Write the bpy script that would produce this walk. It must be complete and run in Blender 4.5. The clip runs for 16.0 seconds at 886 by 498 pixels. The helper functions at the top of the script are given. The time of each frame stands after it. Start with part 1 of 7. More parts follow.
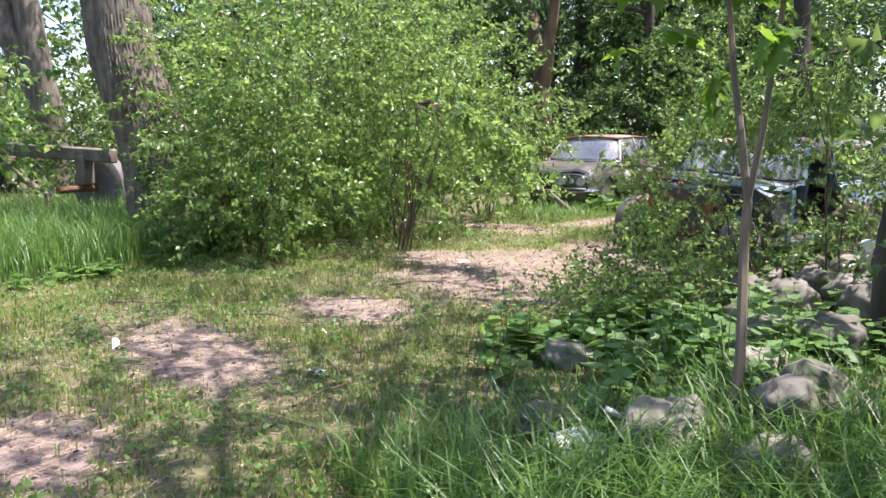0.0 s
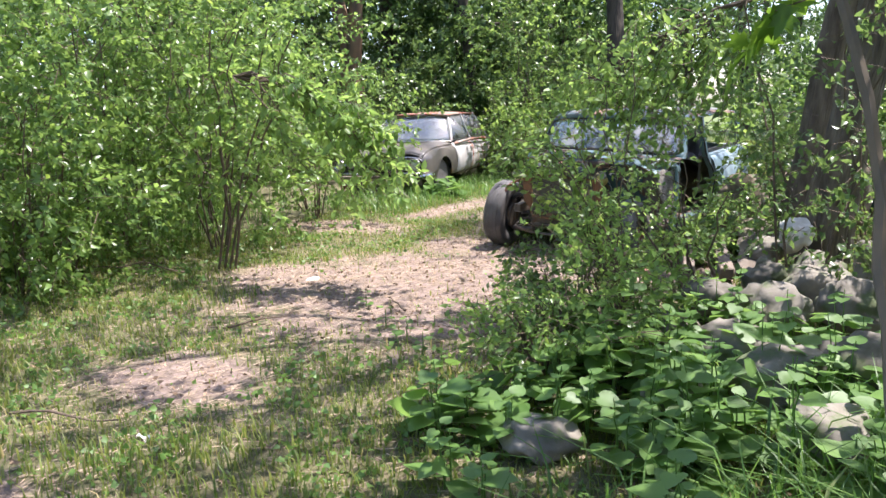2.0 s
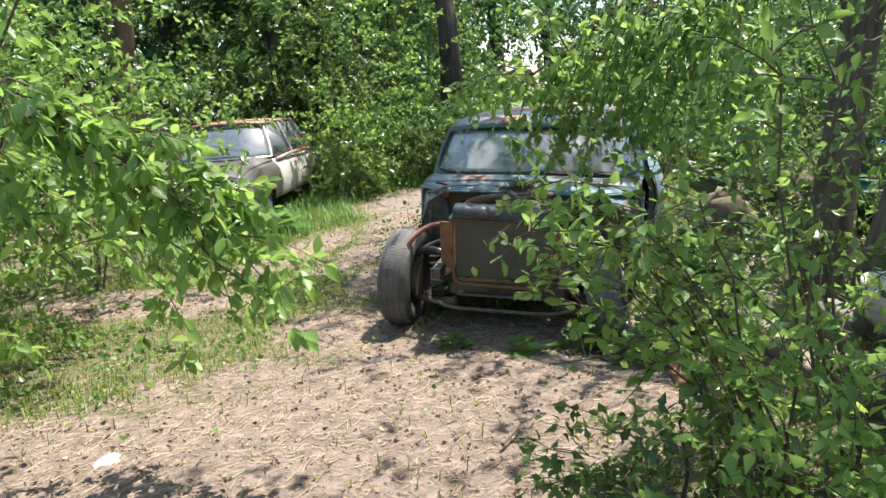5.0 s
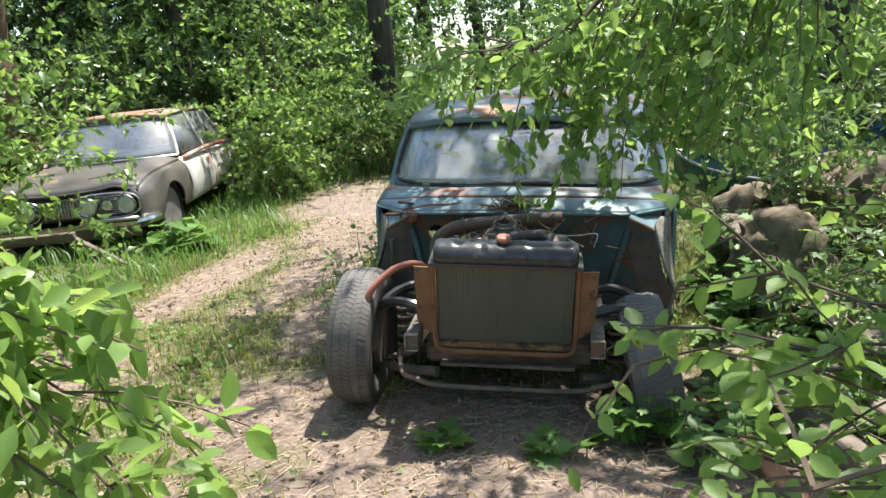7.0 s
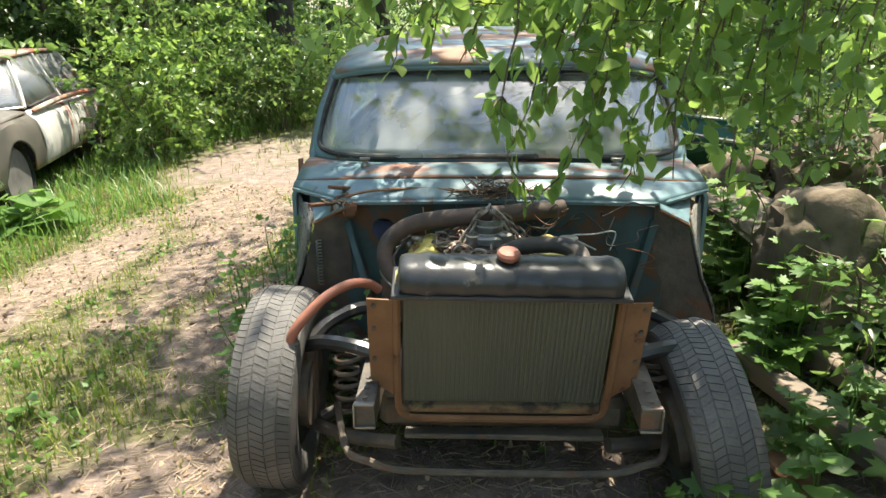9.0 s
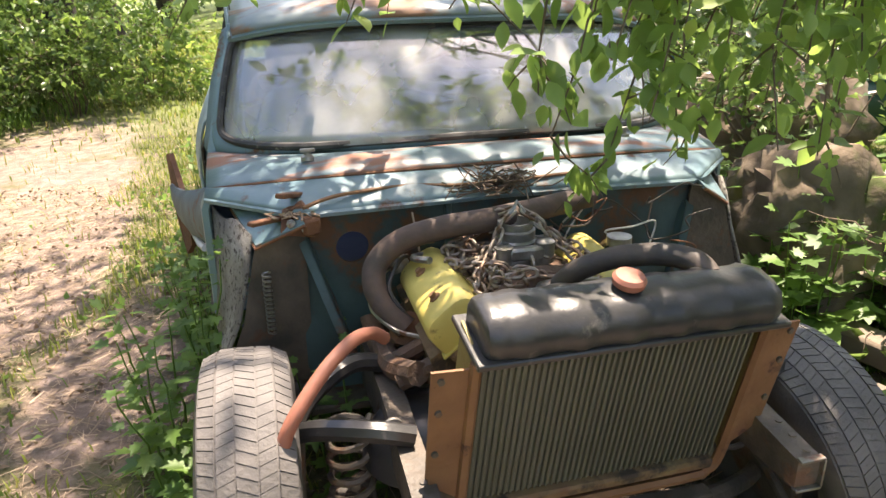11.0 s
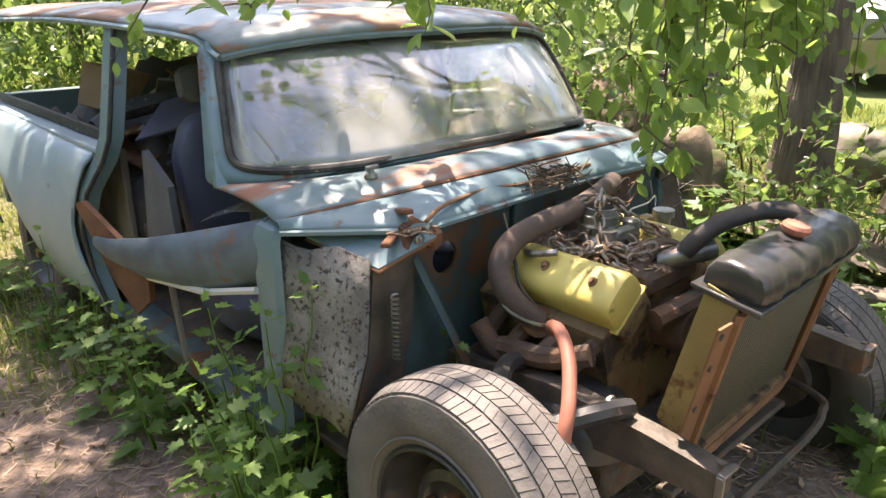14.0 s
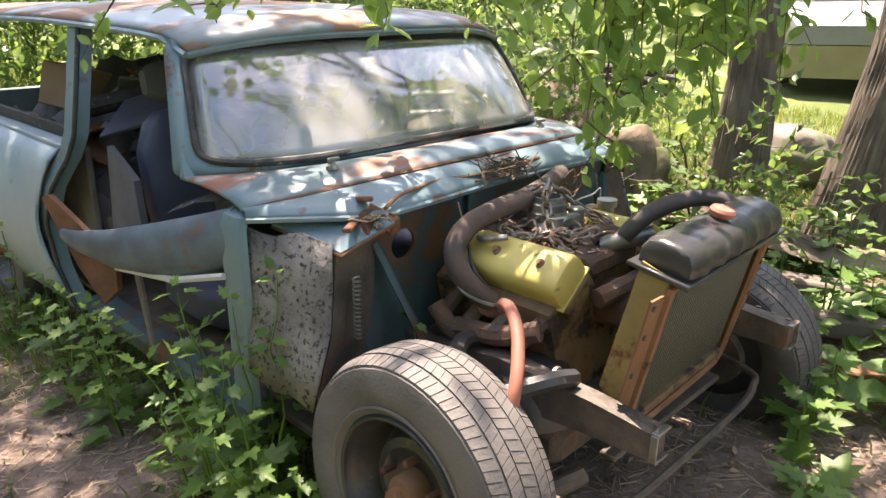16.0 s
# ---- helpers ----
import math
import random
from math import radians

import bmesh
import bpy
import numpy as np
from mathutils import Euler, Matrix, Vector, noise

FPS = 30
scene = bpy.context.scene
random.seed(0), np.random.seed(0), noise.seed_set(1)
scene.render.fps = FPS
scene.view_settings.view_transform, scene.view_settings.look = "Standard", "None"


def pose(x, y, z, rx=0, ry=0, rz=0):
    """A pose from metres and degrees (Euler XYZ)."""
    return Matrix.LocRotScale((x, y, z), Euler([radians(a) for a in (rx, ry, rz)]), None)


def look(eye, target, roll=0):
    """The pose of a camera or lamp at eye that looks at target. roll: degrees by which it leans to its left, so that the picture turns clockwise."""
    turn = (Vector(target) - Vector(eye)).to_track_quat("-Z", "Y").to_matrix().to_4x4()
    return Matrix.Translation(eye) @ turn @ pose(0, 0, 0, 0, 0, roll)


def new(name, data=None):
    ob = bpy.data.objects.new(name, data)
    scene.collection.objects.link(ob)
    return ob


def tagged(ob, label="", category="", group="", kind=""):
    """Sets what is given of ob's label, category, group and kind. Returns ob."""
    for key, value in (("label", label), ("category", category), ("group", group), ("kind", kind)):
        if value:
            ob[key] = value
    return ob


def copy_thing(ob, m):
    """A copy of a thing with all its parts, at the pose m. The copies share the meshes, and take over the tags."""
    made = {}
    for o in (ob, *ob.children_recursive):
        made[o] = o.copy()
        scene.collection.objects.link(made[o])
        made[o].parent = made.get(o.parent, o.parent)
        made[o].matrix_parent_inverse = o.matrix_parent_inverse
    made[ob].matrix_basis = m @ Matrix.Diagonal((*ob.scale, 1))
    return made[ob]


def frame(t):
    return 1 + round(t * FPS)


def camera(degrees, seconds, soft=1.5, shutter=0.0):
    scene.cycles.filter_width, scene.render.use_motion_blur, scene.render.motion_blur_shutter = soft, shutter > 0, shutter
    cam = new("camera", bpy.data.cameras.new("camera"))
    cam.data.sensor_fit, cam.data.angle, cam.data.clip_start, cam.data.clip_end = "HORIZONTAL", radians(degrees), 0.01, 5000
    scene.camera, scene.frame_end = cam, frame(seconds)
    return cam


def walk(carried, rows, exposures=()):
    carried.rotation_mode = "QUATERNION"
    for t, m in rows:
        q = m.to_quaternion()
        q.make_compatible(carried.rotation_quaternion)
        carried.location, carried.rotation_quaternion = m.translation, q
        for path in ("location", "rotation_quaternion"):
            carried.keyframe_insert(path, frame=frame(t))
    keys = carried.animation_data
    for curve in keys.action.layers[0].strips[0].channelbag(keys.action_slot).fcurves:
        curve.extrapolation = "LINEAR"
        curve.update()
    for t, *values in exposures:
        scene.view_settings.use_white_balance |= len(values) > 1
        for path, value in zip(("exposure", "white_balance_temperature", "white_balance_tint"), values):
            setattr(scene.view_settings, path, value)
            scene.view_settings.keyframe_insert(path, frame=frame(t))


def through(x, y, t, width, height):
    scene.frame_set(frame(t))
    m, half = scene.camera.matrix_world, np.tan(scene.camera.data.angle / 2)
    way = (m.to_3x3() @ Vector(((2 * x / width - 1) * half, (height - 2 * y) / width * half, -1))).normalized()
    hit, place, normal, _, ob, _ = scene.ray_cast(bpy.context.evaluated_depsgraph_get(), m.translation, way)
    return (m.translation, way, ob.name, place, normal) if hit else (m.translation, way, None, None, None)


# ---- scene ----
cam = camera(62.1, 16.0)
PATH = [
    (0, (5.233, -7.632, 1.506), (3.667, -6.425, 1.202), -0.5),
    (0.5, (5.022, -7.543, 1.495), (3.527, -6.259, 1.156), -1.0),
    (1, (4.577, -7.29, 1.526), (3.177, -5.908, 1.165), -1.4),
    (1.5, (4.023, -7.07, 1.524), (2.734, -5.585, 1.158), -2.0),
    (2, (3.504, -6.77, 1.495), (2.327, -5.196, 1.129), -2.6),
    (2.5, (3.039, -6.521, 1.518), (1.967, -4.873, 1.148), -2.6),
    (3, (2.536, -6.2, 1.497), (1.574, -4.487, 1.123), -2.6),
    (3.5, (2.101, -5.727, 1.546), (1.24, -3.964, 1.16), -3.4),
    (4, (1.77, -5.418, 1.616), (0.981, -3.625, 1.214), -4.0),
    (4.5, (1.529, -5.088, 1.668), (0.792, -3.275, 1.255), -4.5),
    (5, (1.353, -4.686, 1.672), (0.658, -2.857, 1.258), -4.7),
    (7.3, (0.511, -3.073, 1.739), (0.023, -1.199, 1.24), -5.6),
    (7.5, (0.45, -2.945, 1.74), (-0.025, -1.069, 1.235), -5.3),
    (8, (0.358, -2.662, 1.694), (-0.057, -0.781, 1.154), -5.0),
    (8.5, (0.281, -2.381, 1.665), (-0.05, -0.497, 1.079), -4.8),
    (9, (0.094, -2.08, 1.645), (-0.146, -0.199, 1.007), -4.6),
    (9.2, (0.036, -1.985, 1.651), (-0.168, -0.106, 0.998), -4.5),
    (11.3, (-0.638, -1.173, 1.55), (-0.232, 0.629, 0.783), -4.8),
    (11.5, (-0.699, -1.086, 1.539), (-0.204, 0.694, 0.772), -4.6),
    (12, (-0.847, -0.982, 1.549), (-0.178, 0.744, 0.791), -4.2),
    (12.5, (-1.145, -0.904, 1.57), (-0.315, 0.754, 0.82), -3.9),
    (13, (-1.317, -0.804, 1.556), (-0.358, 0.778, 0.796), -4.0),
    (13.5, (-1.506, -0.767, 1.594), (-0.433, 0.738, 0.83), -3.7),
    (14, (-1.702, -0.831, 1.618), (-0.563, 0.628, 0.861), -3.4),
    (14.5, (-1.741, -0.947, 1.628), (-0.568, 0.485, 0.87), -3.0),
    (15, (-1.749, -1.057, 1.623), (-0.56, 0.363, 0.868), -2.8),
    (15.5, (-1.748, -1.065, 1.633), (-0.545, 0.343, 0.877), -2.6),
    (16, (-1.792, -0.948, 1.619), (-0.567, 0.443, 0.868), -2.6),
]
walk(cam, [(t, look(eye, target, roll)) for t, eye, target, roll in PATH], [(0, 1.44, 6200, 21), (3, 1.46, 6200, 15), (5, 1.26, 6400, 6), (7.5, 1.40, 6500, 7), (9.2, 1.60, 7100, 4), (11.3, 1.92, 7700, 19), (16, 2.08, 7600, 22)])

# ---- light ----
world = bpy.data.worlds.new("sky")
scene.world = world
world.use_nodes = True
SUN_AZ, SUN_EL = radians(36), radians(67)      # from +y towards +x, and up
sky = world.node_tree.nodes.new("ShaderNodeTexSky")
sky.sky_type, sky.sun_disc = "NISHITA", False
sky.sun_elevation, sky.sun_rotation = SUN_EL, SUN_AZ
sky.air_density, sky.dust_density = 1.0, 1.5
back = world.node_tree.nodes["Background"]
back.inputs["Strength"].default_value = 0.15
world.node_tree.links.new(sky.outputs["Color"], back.inputs["Color"])
sun = new("sun", bpy.data.lights.new("sun", "SUN"))
sun.data.energy, sun.data.angle, sun.data.color = 5.0, radians(0.53), (1.0, 0.95, 0.86)
SUN_DIR = Vector((math.sin(SUN_AZ) * math.cos(SUN_EL), math.cos(SUN_AZ) * math.cos(SUN_EL), math.sin(SUN_EL)))
sun.matrix_world = look(SUN_DIR * 40, (0, 0, 0))

rng = np.random.default_rng(7)


# ---- materials ----
def material(name, color, rough=0.6, metal=0.0, color2=None, scale=6.0, detail=6.0, spots=None, spot_scale=3.0, spot_at=0.55,
             bump=0.2, bump_scale=40.0, per_piece=0.0, spec=0.5, coords="Object", island=0.0, stretch=(1, 1, 1)):
    """Two-scale procedural surface: base and second colour by noise, spots (rust, dirt) by a second noise, bump by a fine one."""
    m = bpy.data.materials.new(name)
    m.use_nodes = True
    nt = m.node_tree
    nd, ln = nt.nodes, nt.links
    b = nd["Principled BSDF"]
    b.inputs["Roughness"].default_value, b.inputs["Metallic"].default_value = rough, metal
    b.inputs["Specular IOR Level"].default_value = spec
    tc = nd.new("ShaderNodeTexCoord")
    mp = nd.new("ShaderNodeMapping")
    mp.inputs["Scale"].default_value = stretch
    ln.new(tc.outputs[coords], mp.inputs["Vector"])
    n1 = nd.new("ShaderNodeTexNoise")
    n1.inputs["Scale"].default_value, n1.inputs["Detail"].default_value = scale, detail
    ln.new(mp.outputs[0], n1.inputs["Vector"])
    r1 = nd.new("ShaderNodeMapRange")
    r1.inputs["From Min"].default_value, r1.inputs["From Max"].default_value = 0.35, 0.65
    ln.new(n1.outputs["Fac"], r1.inputs["Value"])
    mix = nd.new("ShaderNodeMix")
    mix.data_type = "RGBA"
    mix.inputs["A"].default_value = (*color, 1)
    mix.inputs["B"].default_value = (*(color2 or tuple(c * 0.72 for c in color)), 1)
    ln.new(r1.outputs[0], mix.inputs["Factor"])
    out = mix.outputs["Result"]
    if spots:
        n2 = nd.new("ShaderNodeTexNoise")
        n2.inputs["Scale"].default_value, n2.inputs["Detail"].default_value = spot_scale, 9
        n2.inputs["Roughness"].default_value = 0.65
        ln.new(mp.outputs[0], n2.inputs["Vector"])
        r2 = nd.new("ShaderNodeMapRange")
        r2.inputs["From Min"].default_value, r2.inputs["From Max"].default_value = spot_at, spot_at + 0.08
        ln.new(n2.outputs["Fac"], r2.inputs["Value"])
        mx = nd.new("ShaderNodeMix")
        mx.data_type = "RGBA"
        ln.new(r2.outputs[0], mx.inputs["Factor"])
        ln.new(out, mx.inputs["A"])
        mx.inputs["B"].default_value = (*spots, 1)
        out = mx.outputs["Result"]
        rr = nd.new("ShaderNodeMapRange")
        rr.inputs["To Min"].default_value, rr.inputs["To Max"].default_value = rough, min(1, rough + 0.35)
        ln.new(r2.outputs[0], rr.inputs["Value"])
        ln.new(rr.outputs[0], b.inputs["Roughness"])
        if metal:
            rm = nd.new("ShaderNodeMapRange")
            rm.inputs["To Min"].default_value, rm.inputs["To Max"].default_value = metal, 0.0
            ln.new(r2.outputs[0], rm.inputs["Value"])
            ln.new(rm.outputs[0], b.inputs["Metallic"])
    if per_piece or island:
        if island:
            src = nd.new("ShaderNodeNewGeometry").outputs["Random Per Island"]
        else:
            src = nd.new("ShaderNodeObjectInfo").outputs["Random"]
        hv = nd.new("ShaderNodeHueSaturation")
        rv = nd.new("ShaderNodeMapRange")
        k = per_piece or island
        rv.inputs["To Min"].default_value, rv.inputs["To Max"].default_value = 1 - k, 1 + k
        ln.new(src, rv.inputs["Value"])
        ln.new(rv.outputs[0], hv.inputs["Value"])
        ln.new(out, hv.inputs["Color"])
        out = hv.outputs["Color"]
    ln.new(out, b.inputs["Base Color"])
    if bump:
        n3 = nd.new("ShaderNodeTexNoise")
        n3.inputs["Scale"].default_value, n3.inputs["Detail"].default_value = bump_scale, 8
        ln.new(mp.outputs[0], n3.inputs["Vector"])
        bp = nd.new("ShaderNodeBump")
        bp.inputs["Strength"].default_value, bp.inputs["Distance"].default_value = bump, 0.01
        ln.new(n3.outputs["Fac"], bp.inputs["Height"])
        ln.new(bp.outputs[0], b.inputs["Normal"])
    return m


def leaf_material(name, dark, light, through=0.45, rough=0.45, young=None):
    """Thin leaf: gloss on the outside, light passing through, colour varied leaf by leaf."""
    m = bpy.data.materials.new(name)
    m.use_nodes = True
    nd, ln = m.node_tree.nodes, m.node_tree.links
    b = nd["Principled BSDF"]
    b.inputs["Roughness"].default_value = rough
    g = nd.new("ShaderNodeNewGeometry")
    ramp = nd.new("ShaderNodeValToRGB")
    ramp.color_ramp.elements[0].color, ramp.color_ramp.elements[1].color = (*dark, 1), (*light, 1)
    if young:
        e = ramp.color_ramp.elements.new(0.93)
        e.color = (*light, 1)
        ramp.color_ramp.elements[2].color = (*young, 1)
    ln.new(g.outputs["Random Per Island"], ramp.inputs["Fac"])
    ln.new(ramp.outputs["Color"], b.inputs["Base Color"])
    tr = nd.new("ShaderNodeBsdfTranslucent")
    hv = nd.new("ShaderNodeHueSaturation")
    hv.inputs["Hue"].default_value, hv.inputs["Saturation"].default_value, hv.inputs["Value"].default_value = 0.485, 1.0, 1.9
    ln.new(ramp.outputs["Color"], hv.inputs["Color"])
    ln.new(hv.outputs["Color"], tr.inputs["Color"])
    mx = nd.new("ShaderNodeMixShader")
    mx.inputs["Fac"].default_value = through
    ln.new(b.outputs[0], mx.inputs[1])
    ln.new(tr.outputs[0], mx.inputs[2])
    ln.new(mx.outputs[0], nd["Material Output"].inputs["Surface"])
    return m


RUST = (0.16, 0.065, 0.03)
M = dict(
    blue=material("faded_blue_paint", (0.10, 0.175, 0.20), 0.42, 0, (0.165, 0.24, 0.265), 4, spots=RUST, spot_scale=6.5, spot_at=0.575, bump=0.12),
    chalk=material("chalky_pale_blue_paint", (0.20, 0.285, 0.32), 0.5, 0, (0.27, 0.34, 0.36), 3, spots=(0.20, 0.12, 0.08), spot_scale=4, spot_at=0.63, bump=0.06),
    teal=material("dark_teal_paint", (0.055, 0.10, 0.10), 0.6, 0, (0.03, 0.045, 0.043), 6, spots=(0.13, 0.065, 0.035), spot_scale=6, spot_at=0.52, bump=0.2),
    cowl=material("faded_cowl_paint", (0.10, 0.165, 0.185), 0.38, 0, (0.15, 0.215, 0.23), 5, spots=(0.27, 0.125, 0.08), spot_scale=2.6, spot_at=0.51, bump=0.1, stretch=(0.8, 2.5, 1)),
    roof=material("roof_paint", (0.16, 0.215, 0.235), 0.38, 0, (0.22, 0.245, 0.25), 4, spots=(0.25, 0.14, 0.09), spot_scale=2.2, spot_at=0.46, bump=0.08),
    undercoat=material("grey_undercoat", (0.25, 0.235, 0.21), 0.9, 0, (0.13, 0.115, 0.10), 9, spots=(0.05, 0.04, 0.035), spot_scale=55, spot_at=0.53, bump=0.6, bump_scale=60),
    rust=material("rust", (0.20, 0.085, 0.04), 0.85, 0, (0.10, 0.045, 0.025), 9, bump=0.4, bump_scale=80),
    rustbrown=material("brown_rusted_steel", (0.23, 0.115, 0.055), 0.75, 0, (0.16, 0.075, 0.035), 7, spots=(0.08, 0.04, 0.03), spot_scale=14, spot_at=0.6, bump=0.25, bump_scale=70),
    ochre=material("ochre_bracket_paint", (0.27, 0.21, 0.07), 0.65, 0, (0.19, 0.13, 0.05), 6, spots=(0.14, 0.06, 0.03), spot_scale=9, spot_at=0.56, bump=0.2),
    black=material("black_paint", (0.028, 0.028, 0.03), 0.30, 0, (0.045, 0.043, 0.042), 9, spots=(0.14, 0.125, 0.11), spot_scale=14, spot_at=0.63, bump=0.15),
    grime=material("oily_grime", (0.055, 0.048, 0.04), 0.6, 0, (0.13, 0.10, 0.075), 10, spots=(0.15, 0.08, 0.05), spot_scale=8, spot_at=0.55, bump=0.5, bump_scale=50),
    iron=material("rusted_cast_iron", (0.14, 0.075, 0.045), 0.85, 0, (0.07, 0.05, 0.04), 12, bump=0.5, bump_scale=70),
    olive=material("olive_engine_block", (0.21, 0.15, 0.07), 0.75, 0, (0.15, 0.075, 0.04), 9, spots=(0.05, 0.035, 0.025), spot_scale=7, spot_at=0.52, bump=0.4),
    yellow=material("yellow_enamel", (0.60, 0.49, 0.14), 0.5, 0, (0.50, 0.40, 0.11), 6, spots=(0.11, 0.08, 0.04), spot_scale=11, spot_at=0.63, bump=0.1),
    alu=material("dull_aluminium", (0.42, 0.41, 0.38), 0.45, 0.8, (0.22, 0.21, 0.19), 18, bump=0.3, bump_scale=60),
    steel=material("dull_steel", (0.32, 0.31, 0.29), 0.4, 0.8, (0.2, 0.19, 0.17), 10, spots=RUST, spot_scale=12, spot_at=0.55),
    chrome=material("weathered_chrome", (0.62, 0.62, 0.60), 0.22, 1.0, (0.45, 0.44, 0.42), 12, spots=(0.2, 0.12, 0.07), spot_scale=18, spot_at=0.62, bump=0.03),
    chain=material("rusty_chain_steel", (0.36, 0.31, 0.26), 0.5, 0.55, (0.17, 0.09, 0.05), 30, bump=0.2),
    rubber=material("dusty_tyre_rubber", (0.085, 0.079, 0.076), 0.7, 0, (0.145, 0.132, 0.124), 6, bump=0.25, bump_scale=90),
    hose=material("old_hose_rubber", (0.035, 0.032, 0.03), 0.65, 0, (0.09, 0.065, 0.05), 9, bump=0.3),
    hoserust=material("rusted_pipe_wrap", (0.15, 0.09, 0.065), 0.8, 0, (0.055, 0.045, 0.04), 7, bump=0.3),
    redhose=material("faded_red_hose", (0.36, 0.13, 0.085), 0.6, 0, (0.26, 0.11, 0.075), 6, bump=0.15),
    core=material("radiator_core", (0.15, 0.155, 0.12), 0.55, 0.2, (0.10, 0.105, 0.08), 5, bump=0.1, stretch=(1, 1, 0.2)),
    seat=material("dark_blue_vinyl", (0.05, 0.058, 0.10), 0.5, 0, (0.075, 0.085, 0.125), 5, bump=0.15, bump_scale=120),
    greyfoam=material("grey_headrest_cloth", (0.11, 0.11, 0.112), 0.85, 0, (0.075, 0.075, 0.077), 6, bump=0.2),
    cardboard=material("tan_cardboard", (0.36, 0.24, 0.14), 0.9, 0, (0.28, 0.18, 0.10), 5, bump=0.15),
    greycard=material("grey_brown_trim_board", (0.22, 0.20, 0.175), 0.8, 0, (0.12, 0.10, 0.085), 5, bump=0.2),
    gasket=material("black_window_rubber", (0.02, 0.02, 0.02), 0.6, 0, (0.05, 0.048, 0.045), 20, spots=(0.25, 0.24, 0.2), spot_scale=30, spot_at=0.60),
    dash=material("torn_blue_grey_vinyl", (0.10, 0.14, 0.17), 0.6, 0, (0.06, 0.08, 0.10), 8, spots=(0.20, 0.10, 0.06), spot_scale=7, spot_at=0.62, bump=0.2),
    carbody=material("charcoal_car_paint", (0.055, 0.051, 0.048), 0.32, 0, (0.13, 0.115, 0.10), 2.2, spots=(0.20, 0.12, 0.08), spot_scale=2.5, spot_at=0.58, bump=0.05),
    carwhite=material("peeling_white_paint", (0.55, 0.53, 0.50), 0.5, 0, (0.42, 0.40, 0.38), 4, spots=(0.30, 0.10, 0.06), spot_scale=2.4, spot_at=0.52, bump=0.08, stretch=(1, 2, 0.5)),
    carroof=material("rust_stained_roof", (0.40, 0.36, 0.33), 0.4, 0, (0.30, 0.14, 0.09), 2.0, spots=(0.3, 0.09, 0.05), spot_scale=2.4, spot_at=0.50, bump=0.05),
    silver=material("silver_car_paint", (0.32, 0.33, 0.35), 0.35, 0.4, (0.26, 0.27, 0.28), 3, bump=0.02),
    gold=material("gold_lower_paint", (0.34, 0.31, 0.20), 0.35, 0.3, (0.28, 0.25, 0.16), 3, bump=0.02),
    lampglass=material("headlamp_glass", (0.62, 0.62, 0.56), 0.12, 0.3, (0.5, 0.5, 0.45), 6, bump=0.1, bump_scale=90),
    canoe=material("green_hull_paint", (0.012, 0.09, 0.05), 0.35, 0, (0.015, 0.07, 0.04), 4, bump=0.04),
    bluetarp=material("blue_tarp", (0.02, 0.12, 0.50), 0.4, 0, (0.03, 0.18, 0.60), 4, bump=0.2, bump_scale=8),
    bark=material("furrowed_bark", (0.18, 0.15, 0.115), 0.95, 0, (0.075, 0.06, 0.046), 12, bump=1.0, bump_scale=20, stretch=(1, 1, 0.3)),
    barkdark=material("dark_bark", (0.085, 0.068, 0.05), 0.95, 0, (0.035, 0.028, 0.022), 9, bump=0.9, bump_scale=18, stretch=(1, 1, 0.2)),
    barkred=material("red_brown_peeled_bark", (0.28, 0.16, 0.09), 0.9, 0, (0.12, 0.085, 0.06), 5, bump=0.6, bump_scale=14, stretch=(1, 1, 0.2)),
    twig=material("brown_twig", (0.13, 0.09, 0.06), 0.85, 0, (0.08, 0.06, 0.04), 20, bump=0.2),
    sapbark=material("young_bark", (0.20, 0.145, 0.095), 0.8, 0, (0.12, 0.10, 0.075), 12, bump=0.3, stretch=(1, 1, 0.4)),
    rock=material("grey_fieldstone", (0.20, 0.18, 0.15), 0.95, 0, (0.10, 0.088, 0.07), 5, spots=(0.10, 0.12, 0.06), spot_scale=4, spot_at=0.5, bump=1.0, bump_scale=14, per_piece=0.25),
    paleroc=material("pale_limestone", (0.55, 0.53, 0.49), 0.85, 0, (0.42, 0.40, 0.36), 5, bump=0.5, bump_scale=22),
    rootball=material("earthy_rootball", (0.20, 0.15, 0.105), 0.95, 0, (0.10, 0.08, 0.055), 7, spots=(0.07, 0.085, 0.03), spot_scale=4, spot_at=0.56, bump=1.0, bump_scale=18),
    oldwood=material("weathered_grey_wood", (0.20, 0.165, 0.13), 0.9, 0, (0.11, 0.085, 0.065), 6, bump=0.5, bump_scale=30, stretch=(1, 0.15, 1)),
    beam=material("dark_weathered_beam", (0.12, 0.10, 0.082), 0.85, 0, (0.19, 0.145, 0.11), 6, bump=0.4, stretch=(1, 0.2, 1)),
    litter=material("sun_bleached_litter", (0.62, 0.60, 0.56), 0.8, 0, (0.5, 0.48, 0.44), 9, bump=0.3),
    straw=material("dry_stalks", (0.34, 0.26, 0.19), 0.9, 0, (0.24, 0.18, 0.125), 6, bump=0, island=0.35),
    leafdry=material("dry_brown_leaves", (0.20, 0.13, 0.08), 0.85, 0, (0.30, 0.21, 0.14), 6, bump=0, island=0.4),
    leaf=leaf_material("broad_leaves", (0.045, 0.09, 0.024), (0.12, 0.195, 0.05), 0.44, 0.32, (0.16, 0.25, 0.06)),
    leafbright=leaf_material("bright_leaves", (0.075, 0.145, 0.035), (0.17, 0.27, 0.06), 0.46, 0.33, (0.22, 0.33, 0.06)),
    # leafpale: base colour lightened to carry sunlight on the nearer sprays
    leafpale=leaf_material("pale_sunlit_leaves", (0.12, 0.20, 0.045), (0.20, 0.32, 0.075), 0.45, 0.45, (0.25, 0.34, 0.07)),
